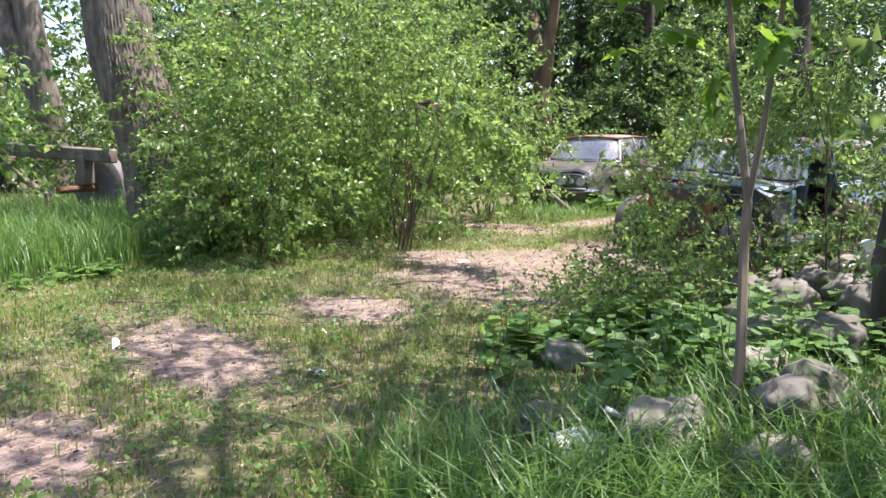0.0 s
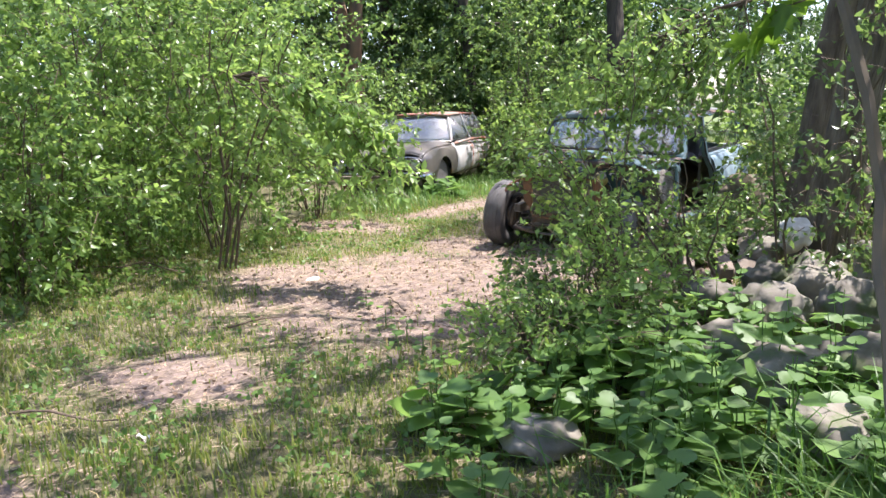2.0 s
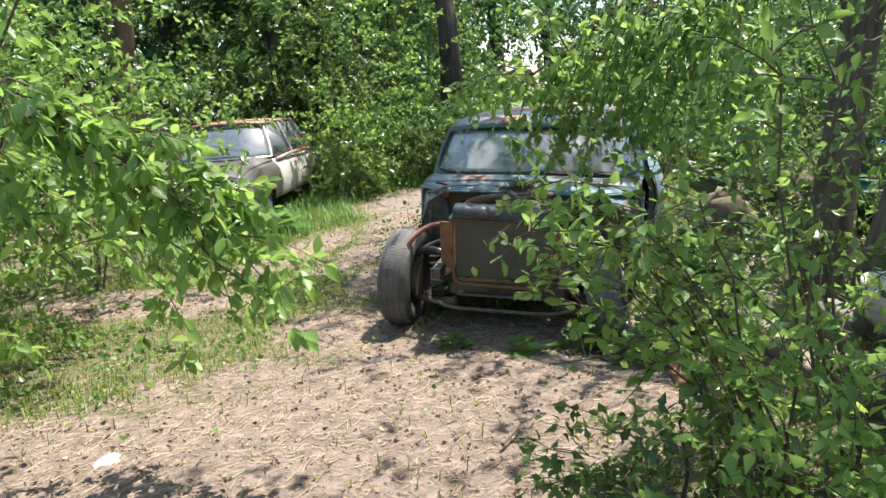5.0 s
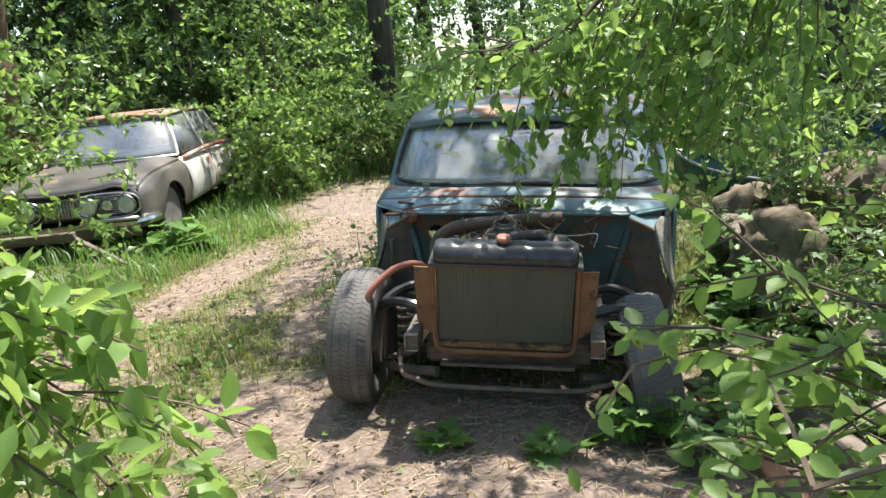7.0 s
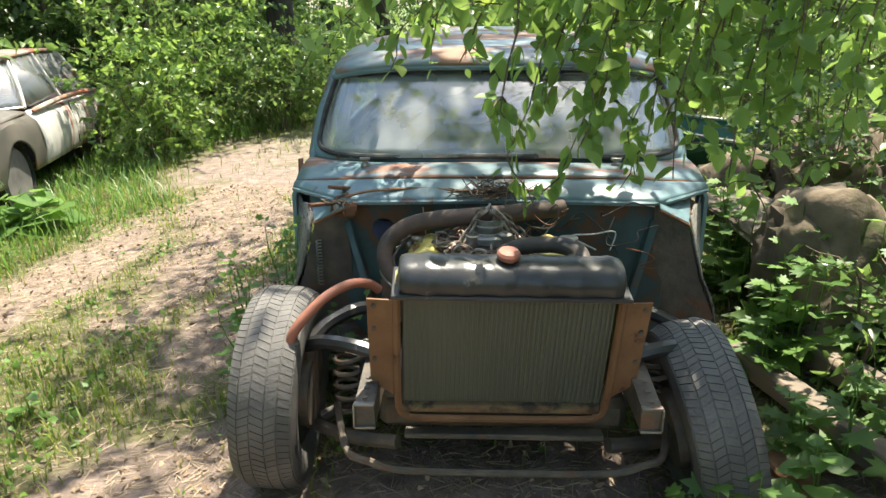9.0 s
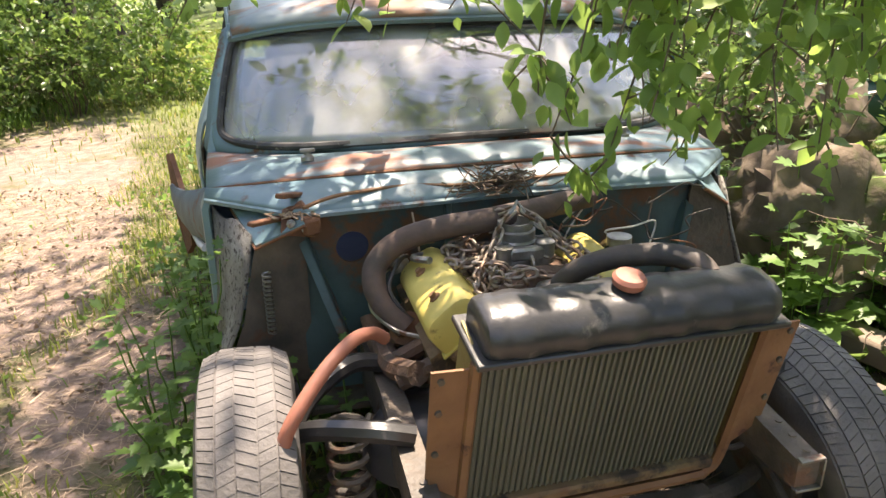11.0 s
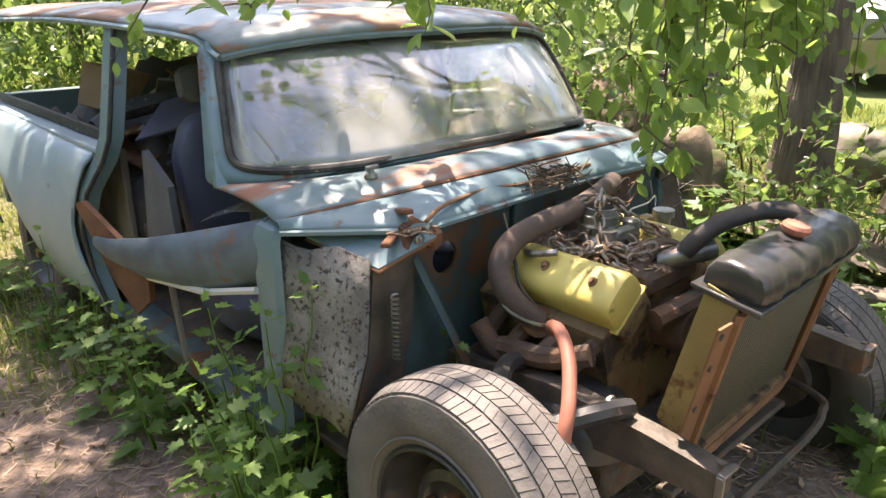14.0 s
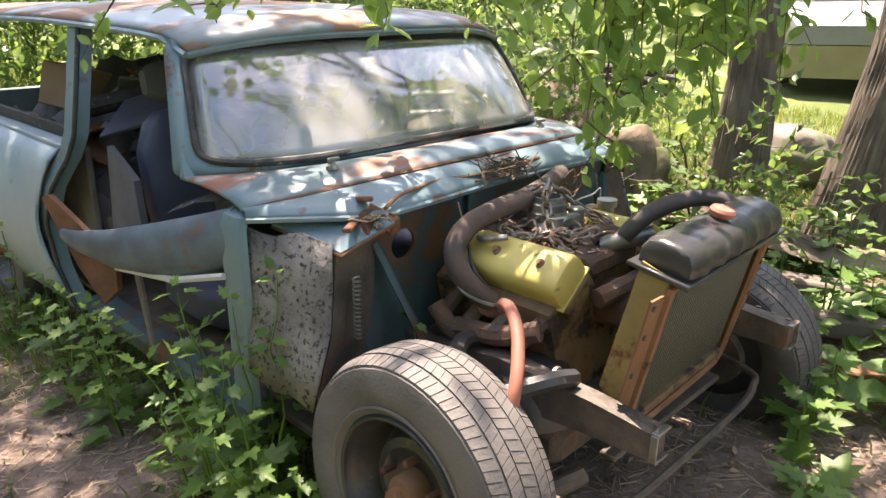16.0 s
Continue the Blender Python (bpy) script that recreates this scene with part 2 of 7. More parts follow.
    leafdark=leaf_material("dark_wood_leaves", (0.03, 0.07, 0.02), (0.075, 0.14, 0.036), 0.40, 0.4),
    leafmaple=leaf_material("maple_leaves", (0.06, 0.13, 0.012), (0.11, 0.21, 0.02), 0.5, 0.5),
    weed=leaf_material("weed_leaves", (0.07, 0.145, 0.032), (0.14, 0.25, 0.055), 0.42, 0.5, (0.18, 0.30, 0.06)),
    grass=leaf_material("grass_blades", (0.06, 0.12, 0.016), (0.20, 0.23, 0.05), 0.4, 0.5, (0.34, 0.27, 0.12)),
    longgrass=leaf_material("long_grass_blades", (0.05, 0.12, 0.02), (0.11, 0.21, 0.04), 0.4, 0.45, (0.2, 0.24, 0.09)),
)


def glass_material(name, tint, rough, dust):
    """Dusty windscreen: clear glass under a thin film of pale dust, which can also carry painted sky haze."""
    m = bpy.data.materials.new(name)
    m.use_nodes = True
    nd, ln = m.node_tree.nodes, m.node_tree.links
    b = nd["Principled BSDF"]
    b.inputs["Base Color"].default_value = (*tint, 1)
    b.inputs["Roughness"].default_value, b.inputs["Transmission Weight"].default_value, b.inputs["IOR"].default_value = rough, 1.0, 2.2
    d = nd.new("ShaderNodeBsdfDiffuse")
    d.inputs["Color"].default_value = (0.52, 0.53, 0.52, 1)
    n = nd.new("ShaderNodeTexNoise")
    n.inputs["Scale"].default_value, n.inputs["Detail"].default_value = 2.2, 6
    tc = nd.new("ShaderNodeTexCoord")
    ln.new(tc.outputs["Object"], n.inputs["Vector"])
    r = nd.new("ShaderNodeMapRange")
    r.inputs["From Min"].default_value, r.inputs["From Max"].default_value = 0.36, 0.68
    r.inputs["To Min"].default_value, r.inputs["To Max"].default_value = dust * 0.25, dust * 1.5
    ln.new(n.outputs["Fac"], r.inputs["Value"])
    mx = nd.new("ShaderNodeMixShader")
    ln.new(r.outputs[0], mx.inputs["Fac"])
    ln.new(b.outputs[0], mx.inputs[1])
    ln.new(d.outputs[0], mx.inputs[2])
    ln.new(mx.outputs[0], nd["Material Output"].inputs["Surface"])
    return m


# truck's dust is thickened so its pale blotches double as bright sky reflection
M["windscreen"] = glass_material("dusty_windscreen_glass", (0.80, 0.86, 0.88), 0.02, 0.42)
M["carglass"] = glass_material("car_window_glass", (0.6, 0.68, 0.68), 0.02, 0.2)


# ---- mesh helpers ----
class Buf:
    """Vertices and faces gathered into one mesh."""

    def __init__(self):
        self.v, self.f, self.n = [], [], 0

    def add(self, verts, faces, m=None):
        verts = [tuple(p) for p in verts] if m is None else [tuple(m @ Vector(p)) for p in verts]
        self.v.extend(verts)
        self.f.extend(tuple(i + self.n for i in f) for f in faces)
        self.n += len(verts)
        return self

    def box(self, c, s, b=0.004, m=None):
        """A box with chamfered edges: centre, size, chamfer."""
        hx, hy, hz = s[0] / 2, s[1] / 2, s[2] / 2
        b = min(b, hx * 0.45, hy * 0.45, hz * 0.45)
        vs, idx = [], {}
        for sx in (-1, 1):
            for sy in (-1, 1):
                for sz in (-1, 1):
                    for a in range(3):
                        q = [sx * (hx - b), sy * (hy - b), sz * (hz - b)]
                        q[a] += (sx, sy, sz)[a] * b
                        idx[sx, sy, sz, a] = len(vs)
                        vs.append((c[0] + q[0], c[1] + q[1], c[2] + q[2]))
        fs = []
        for a in range(3):
            o = [(-1, -1), (1, -1), (1, 1), (-1, 1)]
            for sg in (-1, 1):
                f = []
                for p in o:
                    k = [0, 0, 0]
                    k[a], k[(a + 1) % 3], k[(a + 2) % 3] = sg, p[0], p[1]
                    f.append(idx[k[0], k[1], k[2], a])
                fs.append(f if sg > 0 else f[::-1])
            b1, b2 = (a + 1) % 3, (a + 2) % 3
            for s1 in (-1, 1):
                for s2 in (-1, 1):
                    def g(sa, ax):
                        k = [0, 0, 0]
                        k[a], k[b1], k[b2] = sa, s1, s2
                        return idx[k[0], k[1], k[2], ax]
                    f = [g(-1, b1), g(1, b1), g(1, b2), g(-1, b2)]
                    fs.append(f if s1 * s2 < 0 else f[::-1])
        for sx in (-1, 1):
            for sy in (-1, 1):
                for sz in (-1, 1):
                    f = [idx[sx, sy, sz, a] for a in range(3)]
                    fs.append(f if sx * sy * sz > 0 else f[::-1])
        return self.add(vs, fs, m)

    def tube(self, path, r, n=8, caps=True):
        """A round bar along points; r: one radius or one for each point."""
        P = [Vector(p) for p in path]
        R = list(r) if hasattr(r, "__len__") else [r] * len(P)
        vs, fs = [], []
        up = None
        for i, p in enumerate(P):
            t = (P[min(i + 1, len(P) - 1)] - P[max(i - 1, 0)]).normalized()
            if up is None:
                up = t.orthogonal().normalized()
            up = (up - t * up.dot(t))
            up = up.normalized() if up.length > 1e-6 else t.orthogonal().normalized()
            w = t.cross(up)
            for k in range(n):
                a = 2 * math.pi * k / n
                vs.append(p + (up * math.cos(a) + w * math.sin(a)) * R[i])
        for i in range(len(P) - 1):
            for k in range(n):
                j = (k + 1) % n
                fs.append((i * n + k, i * n + j, (i + 1) * n + j, (i + 1) * n + k))
        if caps:
            fs.append(tuple(range(n))[::-1])
            fs.append(tuple((len(P) - 1) * n + k for k in range(n)))
        return self.add(vs, fs)

    def lathe(self, prof, m=None, n=32, close=False):
        """A profile of (radius, height) turned about z."""
        vs, fs = [], []
        for r, h in prof:
            for k in range(n):
                a = 2 * math.pi * k / n
                vs.append((r * math.cos(a), r * math.sin(a), h))
        L = len(prof)
        for i in range(L if close else L - 1):
            i2 = (i + 1) % L
            for k in range(n):
                j = (k + 1) % n
                fs.append((i * n + k, i * n + j, i2 * n + j, i2 * n + k))
        if not close:
            if prof[0][0] > 1e-5:
                fs.append(tuple(range(n))[::-1])
            if prof[-1][0] > 1e-5:
                fs.append(tuple((L - 1) * n + k for k in range(n)))
        return self.add(vs, fs, m)

    def loft(self, rings, closed=True, caps=False, m=None):
        """Skin over rings of equally many points."""
        n = len(rings[0])
        vs = [p for r in rings for p in r]
        fs = []
        for i in range(len(rings) - 1):
            for k in range(n if closed else n - 1):
                j = (k + 1) % n
                fs.append((i * n + k, i * n + j, (i + 1) * n + j, (i + 1) * n + k))
        if caps:
            fs.append(tuple(range(n))[::-1])
            fs.append(tuple((len(rings) - 1) * n + k for k in range(n)))
        return self.add(vs, fs, m)

    def plate(self, pts, off, m=None):
        """A flat outline given thickness by the vector off."""
        n = len(pts)
        o = Vector(off)
        vs = [Vector(p) for p in pts] + [Vector(p) + o for p in pts]
        fs = [tuple(range(n))[::-1], tuple(range(n, 2 * n))]
        fs += [(k, (k + 1) % n, n + (k + 1) % n, n + k) for k in range(n)]
        return self.add(vs, fs, m)


def mesh_of(name, buf, mat, smooth=True):
    me = bpy.data.meshes.new(name)
    me.from_pydata(buf.v, [], buf.f)
    bm = bmesh.new()
    bm.from_mesh(me)
    bmesh.ops.recalc_face_normals(bm, faces=bm.faces)
    bm.to_mesh(me)
    bm.free()
    me.materials.append(mat)
    if smooth:
        me.polygons.foreach_set("use_smooth", np.ones(len(me.polygons), bool))
        me.set_sharp_from_angle(angle=radians(40))
    return me


def part(name, buf, mat, parent, label="", smooth=True, thick=0.0):
    ob = new(name, mesh_of(name, buf, mat, smooth))
    ob.parent = parent
    if thick:
        md = ob.modifiers.new("thickness", "SOLIDIFY")
        md.thickness, md.offset = thick, 0
    return tagged(ob, label)


def thing(name, m, label, category, group="", kind=""):
    """An empty at a thing's base, to carry its parts."""
    ob = new(name)
    ob.empty_display_size = 0.1
    ob.matrix_basis = m
    return tagged(ob, label, category, group, kind)


def solo(name, buf, mat, label, category, group="", kind="", m=None, smooth=True):
    """A thing of one mesh."""
    ob = new(name, mesh_of(name, buf, mat, smooth))
    if m is not None:
        ob.matrix_basis = m
    return tagged(ob, label, category, group, kind)


def arrays_mesh(name, verts, faces, mat, smooth=False):
    """A mesh from arrays: verts (n, 3), faces (k, 3 or 4)."""
    me = bpy.data.meshes.new(name)
    k, w = faces.shape
    me.vertices.add(len(verts))
    me.vertices.foreach_set("co", np.ascontiguousarray(verts, dtype=np.float32).ravel())
    me.loops.add(k * w)
    me.loops.foreach_set("vertex_index", np.ascontiguousarray(faces, dtype=np.int32).ravel())
    me.polygons.add(k)
    me.polygons.foreach_set("loop_start", np.arange(0, k * w, w, dtype=np.int32))
    if smooth:
        me.polygons.foreach_set("use_smooth", np.ones(k, bool))
    me.update(calc_edges=True)
    me.validate()
    me.materials.append(mat)
    return me


def unit(a):
    return a / np.maximum(np.linalg.norm(a, axis=1, keepdims=True), 1e-9)


def leaves(name, at, way, size, mat, width=0.5, fold=0.25, curl=0.25):
    """Pointed, folded leaves: five corners and four faces each. at, way: arrays (n, 3); size: array n."""
    n = len(at)
    way = unit(way)
    side = unit(np.cross(way, rng.normal(size=(n, 3))))
    nor = np.cross(side, way)
    s = size[:, None]
    mid = at + way * s * 0.42 + nor * s * fold * -0.12
    l = at + way * s * 0.40 + side * s * width * 0.5 + nor * s * fold * 0.3
    r = at + way * s * 0.40 - side * s * width * 0.5 + nor * s * fold * 0.3
    tip = at + way * s - nor * s * curl
    V = np.stack([at, l, mid, r, tip], 1).reshape(-1, 3)
    b = (np.arange(n) * 5)[:, None]
    F = np.concatenate([b + [0, 2, 1], b + [0, 3, 2], b + [1, 2, 4], b + [2, 3, 4]])
    return arrays_mesh(name, V, F, mat)


def blades(name, at, height, lean, mat, width=0.006):
    """Grass blades: three joints each, bending over."""
    n = len(at)
    a = rng.uniform(0, 2 * math.pi, n)
    d = np.stack([np.cos(a), np.sin(a), np.zeros(n)], 1)
    w = np.stack([-np.sin(a), np.cos(a), np.zeros(n)], 1) * (width * rng.uniform(0.6, 1.3, n))[:, None]
    up = np.array([0, 0, 1.0])
    h = height[:, None]
    k = (lean * rng.uniform(0.3, 1.4, n))[:, None]
    p1 = at + up * h * 0.5 + d * h * 0.12 * k
    p2 = at + up * h * (0.9 - 0.12 * k) + d * h * 0.5 * k
    V = np.stack([at - w, at + w, p1 + w * 0.8, p1 - w * 0.8, p2], 1).reshape(-1, 3)
    b = (np.arange(n) * 5)[:, None]
    F = np.concatenate([b + [0, 1, 2], b + [0, 2, 3], b + [3, 2, 4]])
    return arrays_mesh(name, V, F, mat)


def stamp(name, at, way, up, size, tv, tf, mat):
    """Copies of a small template leaf (verts in width, length, rise; triangles) at many places."""
    n, k = len(at), len(tv)
    y = unit(way)
    x = unit(np.cross(y, up))
    z = np.cross(x, y)
    tv = np.array(tv, float)
    V_ = at[:, None] + size[:, None, None] * (tv[None, :, 0:1] * x[:, None] + tv[None, :, 1:2] * y[:, None] + tv[None, :, 2:3] * z[:, None])
    F_ = (np.arange(n) * k)[:, None, None] + np.array(tf)[None]
    return arrays_mesh(name, V_.reshape(-1, 3), F_.reshape(-1, 3), mat, smooth=True)


# leaf outlines: oval, lobed like a maple's, and heart-shaped
OVAL = ([(0, 0, 0), (0.20, 0.22, 0.05), (0.28, 0.48, 0.05), (0.17, 0.78, 0.01), (0, 1, -0.10), (-0.17, 0.78, 0.01), (-0.28, 0.48, 0.05), (-0.20, 0.22, 0.05), (0, 0.5, -0.03)],
        [(8, 0, 1), (8, 1, 2), (8, 2, 3), (8, 3, 4), (8, 4, 5), (8, 5, 6), (8, 6, 7), (8, 7, 0)])
_lob = [(0, 0), (0.16, -0.05), (0.42, 0.02), (0.26, 0.20), (0.55, 0.36), (0.36, 0.42), (0.46, 0.66), (0.18, 0.58), (0.14, 0.74), (0, 1), (-0.14, 0.74), (-0.18, 0.58), (-0.46, 0.66), (-0.36, 0.42), (-0.55, 0.36), (-0.26, 0.20), (-0.42, 0.02), (-0.16, -0.05)]
LOBED = ([(x, y, 0.10 * abs(x) - 0.10 * y * y) for x, y in _lob] + [(0, 0.36, -0.03)], [(18, k, (k + 1) % 18) for k in range(18)])
CUT = ([(0.72 * x, y, 0.16 * abs(x) - 0.16 * y * y) for x, y in _lob] + [(0, 0.36, -0.03)], LOBED[1])
_hrt = [(0, 0.04), (0.18, -0.08), (0.42, 0.06), (0.48, 0.34), (0.32, 0.66), (0, 1), (-0.32, 0.66), (-0.48, 0.34), (-0.42, 0.06), (-0.18, -0.08)]
HEART = ([(x, y, 0.12 * abs(x) - 0.12 * y * y) for x, y in _hrt] + [(0, 0.4, -0.03)], [(10, k, (k + 1) % 10) for k in range(10)])


# ---- ground ----
WORN = [  # x, y, radius along x, radius along y of the trodden patches
    (0.1, -5.95, 0.95, 0.40), (-0.35, -1.9, 1.6, 1.5), (0.2, -0.4, 1.4, 0.9), (-1.35, 0.0, 0.45, 0.5), (-1.5, 1.6, 0.4, 0.7),
    (-2.2, 3.0, 0.35, 1.4), (-2.6, 4.8, 0.5, 1.4), (-3.2, 2.6, 0.35, 1.2), (-3.2, 6.6, 0.8, 1.6), (1.1, -0.3, 0.7, 0.8), (-1.7, -2.1, 0.8, 0.5),
    (1.3, -7.1, 0.5, 0.3), (-0.3, -4.4, 0.6, 0.35), (-3.6, 0.4, 1.1, 0.45)]


def worn(x, y):
    w = np.zeros_like(x)
    for cx, cy, rx, ry in WORN:
        d = ((x - cx) / rx) ** 2 + ((y - cy) / ry) ** 2
        w = np.maximum(w, np.exp(-0.7 * d ** 1.3))
    return w


def lump(x, y):
    hollow = 0.15 * np.exp(-((x - 0.76) / 0.40) ** 2 - ((y - 0.25) / 0.55) ** 2)      # under the sunken front wheel
    return 0.018 * np.sin(1.7 * x + 0.6) * np.cos(1.3 * y) + 0.010 * np.sin(4.1 * x - 2.2 * y) - hollow


def graded(lo, hi, fine, far):
    a = np.arange(lo, hi + fine, fine)
    out, s, p = [], fine, hi
    while p < far:
        s *= 1.22
        p += s
        out.append(p)
    out = np.array(out)
    return np.concatenate([-(out[::-1] - hi) + lo, a, out])


gx, gy = graded(-7, 6, 0.09, 450), graded(-9, 8, 0.09, 450)
X, Y = np.meshgrid(gx, gy)
Z = lump(X, Y) * np.exp(-((X / 30) ** 2 + (Y / 30) ** 2))
V = np.stack([X, Y, Z], -1).reshape(-1, 3)
nx, ny = len(gx), len(gy)
I = (np.arange(ny - 1)[:, None] * nx + np.arange(nx - 1)[None]).ravel()
F = np.stack([I, I + 1, I + nx + 1, I + nx], 1)

gm = bpy.data.materials.new("trodden_earth_and_grass")
gm.use_nodes = True
nd, ln = gm.node_tree.nodes, gm.node_tree.links
bs = nd["Principled BSDF"]
bs.inputs["Roughness"].default_value = 0.95
tc = nd.new("ShaderNodeTexCoord")


def noise_node(scale, detail=8, rough=0.6):
    n = nd.new("ShaderNodeTexNoise")
    n.inputs["Scale"].default_value, n.inputs["Detail"].default_value, n.inputs["Roughness"].default_value = scale, detail, rough
    ln.new(tc.outputs["Object"], n.inputs["Vector"])
    return n.outputs["Fac"]


def ramp_node(fac, stops):
    r = nd.new("ShaderNodeValToRGB")
    while len(r.color_ramp.elements) < len(stops):
        r.color_ramp.elements.new(0.5)
    for e, (p, c) in zip(r.color_ramp.elements, stops):
        e.position, e.color = p, (*c, 1)
    ln.new(fac, r.inputs["Fac"])
    return r.outputs["Color"]


dirt = ramp_node(noise_node(9, 10, 0.7), [(0.3, (0.095, 0.07, 0.055)), (0.5, (0.20, 0.147, 0.12)), (0.72, (0.345, 0.262, 0.225))])
turf = ramp_node(noise_node(14, 10, 0.7), [(0.3, (0.045, 0.045, 0.02)), (0.5, (0.11, 0.105, 0.045)), (0.72, (0.20, 0.155, 0.095))])
lawn = ramp_node(noise_node(0.7, 6), [(0.3, (0.075, 0.115, 0.024)), (0.7, (0.125, 0.155, 0.04))])
at = nd.new("ShaderNodeAttribute")
at.attribute_name = "worn"
add = nd.new("ShaderNodeMath")
add.operation = "ADD"
ln.new(at.outputs["Fac"], add.inputs[0])
n5 = nd.new("ShaderNodeMapRange")
n5.inputs["From Min"].default_value, n5.inputs["From Max"].default_value = 0.3, 0.7
n5.inputs["To Min"].default_value, n5.inputs["To Max"].default_value = -0.5, 0.5
ln.new(noise_node(2.6, 9, 0.65), n5.inputs["Value"])
ln.new(n5.outputs[0], add.inputs[1])
mr = nd.new("ShaderNodeMapRange")
mr.inputs["From Min"].default_value, mr.inputs["From Max"].default_value = 0.34, 0.66
ln.new(add.outputs[0], mr.inputs["Value"])
mx = nd.new("ShaderNodeMix")
mx.data_type = "RGBA"
ln.new(mr.outputs[0], mx.inputs["Factor"])
ln.new(turf, mx.inputs["A"])
ln.new(dirt, mx.inputs["B"])
at2 = nd.new("ShaderNodeAttribute")
at2.attribute_name = "lawn"
mx2 = nd.new("ShaderNodeMix")
mx2.data_type = "RGBA"
ln.new(at2.outputs["Fac"], mx2.inputs["Factor"])
ln.new(mx.outputs["Result"], mx2.inputs["A"])
ln.new(lawn, mx2.inputs["B"])
ln.new(mx2.outputs["Result"], bs.inputs["Base Color"])
bp = nd.new("ShaderNodeBump")
bp.inputs["Strength"].default_value, bp.inputs["Distance"].default_value = 0.8, 0.03
ln.new(noise_node(30, 10, 0.7), bp.inputs["Height"])
ln.new(bp.outputs[0], bs.inputs["Normal"])

me = arrays_mesh("ground", V, F, gm, smooth=True)
me.attributes.new("worn", "FLOAT", "POINT").data.foreach_set("value", worn(V[:, 0], V[:, 1]).astype(np.float32))


def lawn_at(x, y):
    a = 1 / (1 + np.exp(-np.clip((y - 7.5) * 1.5, -50, 50))) * 1 / (1 + np.exp(-np.clip((x + 3.0 + 0.3 * (y - 8)) * 2, -50, 50)))
    b = 1 / (1 + np.exp(-np.clip((x - 4.2) * 2, -50, 50))) * 1 / (1 + np.exp(-np.clip((y + 1) * 1.5, -50, 50)))
    return np.clip(np.maximum(a, b), 0, 1)


me.attributes.new("lawn", "FLOAT", "POINT").data.foreach_set("value", lawn_at(V[:, 0], V[:, 1]).astype(np.float32))
tagged(new("ground", me), "bare pinkish earth track between patches of grass", "ground", kind="structure")


# ---- the stripped truck ----
TRUCK = pose(-0.045, 0, -0.059, 0, 4.0, 3.5)   # leans towards its sunken off side
truck = thing("truck", TRUCK, "stripped faded blue panel truck with no bonnet or front wings", "truck")


def smooth_line(pts, k=6):
    """More points on a curve through pts."""
    P = [Vector(p) for p in pts]
    out = []
    for i in range(len(P) - 1):
        p0, p1, p2, p3 = P[max(i - 1, 0)], P[i], P[i + 1], P[min(i + 2, len(P) - 1)]
        for j in range(k):
            t = j / k
            out.append(0.5 * ((2 * p1) + (p2 - p0) * t + (2 * p0 - 5 * p1 + 4 * p2 - p3) * t * t + (3 * p1 - p0 - 3 * p2 + p3) * t ** 3))
    return out + [P[-1]]


def grid_panel(fn, nu, nv):
    b = Buf()
    vs = [fn(i / nu, j / nv) for j in range(nv + 1) for i in range(nu + 1)]
    fs = [(j * (nu + 1) + i, j * (nu + 1) + i + 1, (j + 1) * (nu + 1) + i + 1, (j + 1) * (nu + 1) + i) for j in range(nv) for i in range(nu)]
    return b.add(vs, fs)


# windscreen surround: base line, top line and the bow of the glass
def ws_base(s):          # s from -1 to 1 across
    return Vector((0.838 * s, 0.99 + 0.30 * abs(s) ** 3.2, 1.062 - 0.042 * s * s))


def ws_top(s):
    return Vector((0.752 * s, 1.31 + 0.17 * abs(s) ** 2.6, 1.392 - 0.022 * s * s))


def ws_at(s, t, out=0.0):
    a, b = ws_base(s), ws_top(s)
    p = a.lerp(b, t)
    n = Vector((0.35 * s, -1, 0.75)).normalized()
    return p + n * (out + 0.02 * math.sin(math.pi * t))


part("windscreen", grid_panel(lambda i, j: ws_at((i * 2 - 1) * 0.985, 1.0 * j, 0.004), 32, 10), M["windscreen"], truck, "dusty windscreen glass with sky reflections", thick=0.005)

# rubber gasket round the glass, with rounded corners
loop = []
for k in range(64):
    a = 2 * math.pi * k / 64
    c, s_ = math.cos(a), math.sin(a)
    e = 0.20
    sx, ty = math.copysign(abs(c) ** e, c), math.copysign(abs(s_) ** e, s_)
    loop.append(ws_at(sx * 0.99, 0.5 + ty * 0.50, 0.012))
part("windscreen_gasket", Buf().tube(loop + loop[:1], 0.013, 8), M["gasket"], truck, "cracked black rubber gasket")

# surround skin: corners between glass and frame
b = Buf()
inner, outer = [], []
for k in range(64):
    a = 2 * math.pi * k / 64
    c, s_ = math.cos(a), math.sin(a)
    sx, ty = math.copysign(abs(c) ** 0.20, c), math.copysign(abs(s_) ** 0.20, s_)
    inner.append(ws_at(sx * 0.985, 0.5 + ty * 0.495, 0.008))
    sx, ty = math.copysign(abs(c) ** 0.08, c), math.copysign(abs(s_) ** 0.08, s_)
    outer.append(ws_at(sx * 1.05, 0.5 + ty * 0.575, 0.0))
b.loft([inner, outer])
part("windscreen_frame", b, M["blue"], truck, "faded blue windscreen frame", thick=0.012)

# roof with drip rail and a brow over the glass
ROOF_L = 3.1


def roof_pt(i, j):
    s, v = i * 2 - 1, j
    hw = 0.752 + 0.03 * math.sin(math.pi * min(1, v * 1.1))
    y0 = 1.26 + 0.16 * abs(s) ** 2.4
    y = y0 + (1.30 + ROOF_L - y0) * v
    z = 1.466 + 0.03 * math.sin(math.pi * min(v * 1.2, 1)) - 0.055 * abs(s) ** 3.5 - 0.045 * max(0, 1 - v * 14) ** 2
    return Vector((hw * s, y, z))


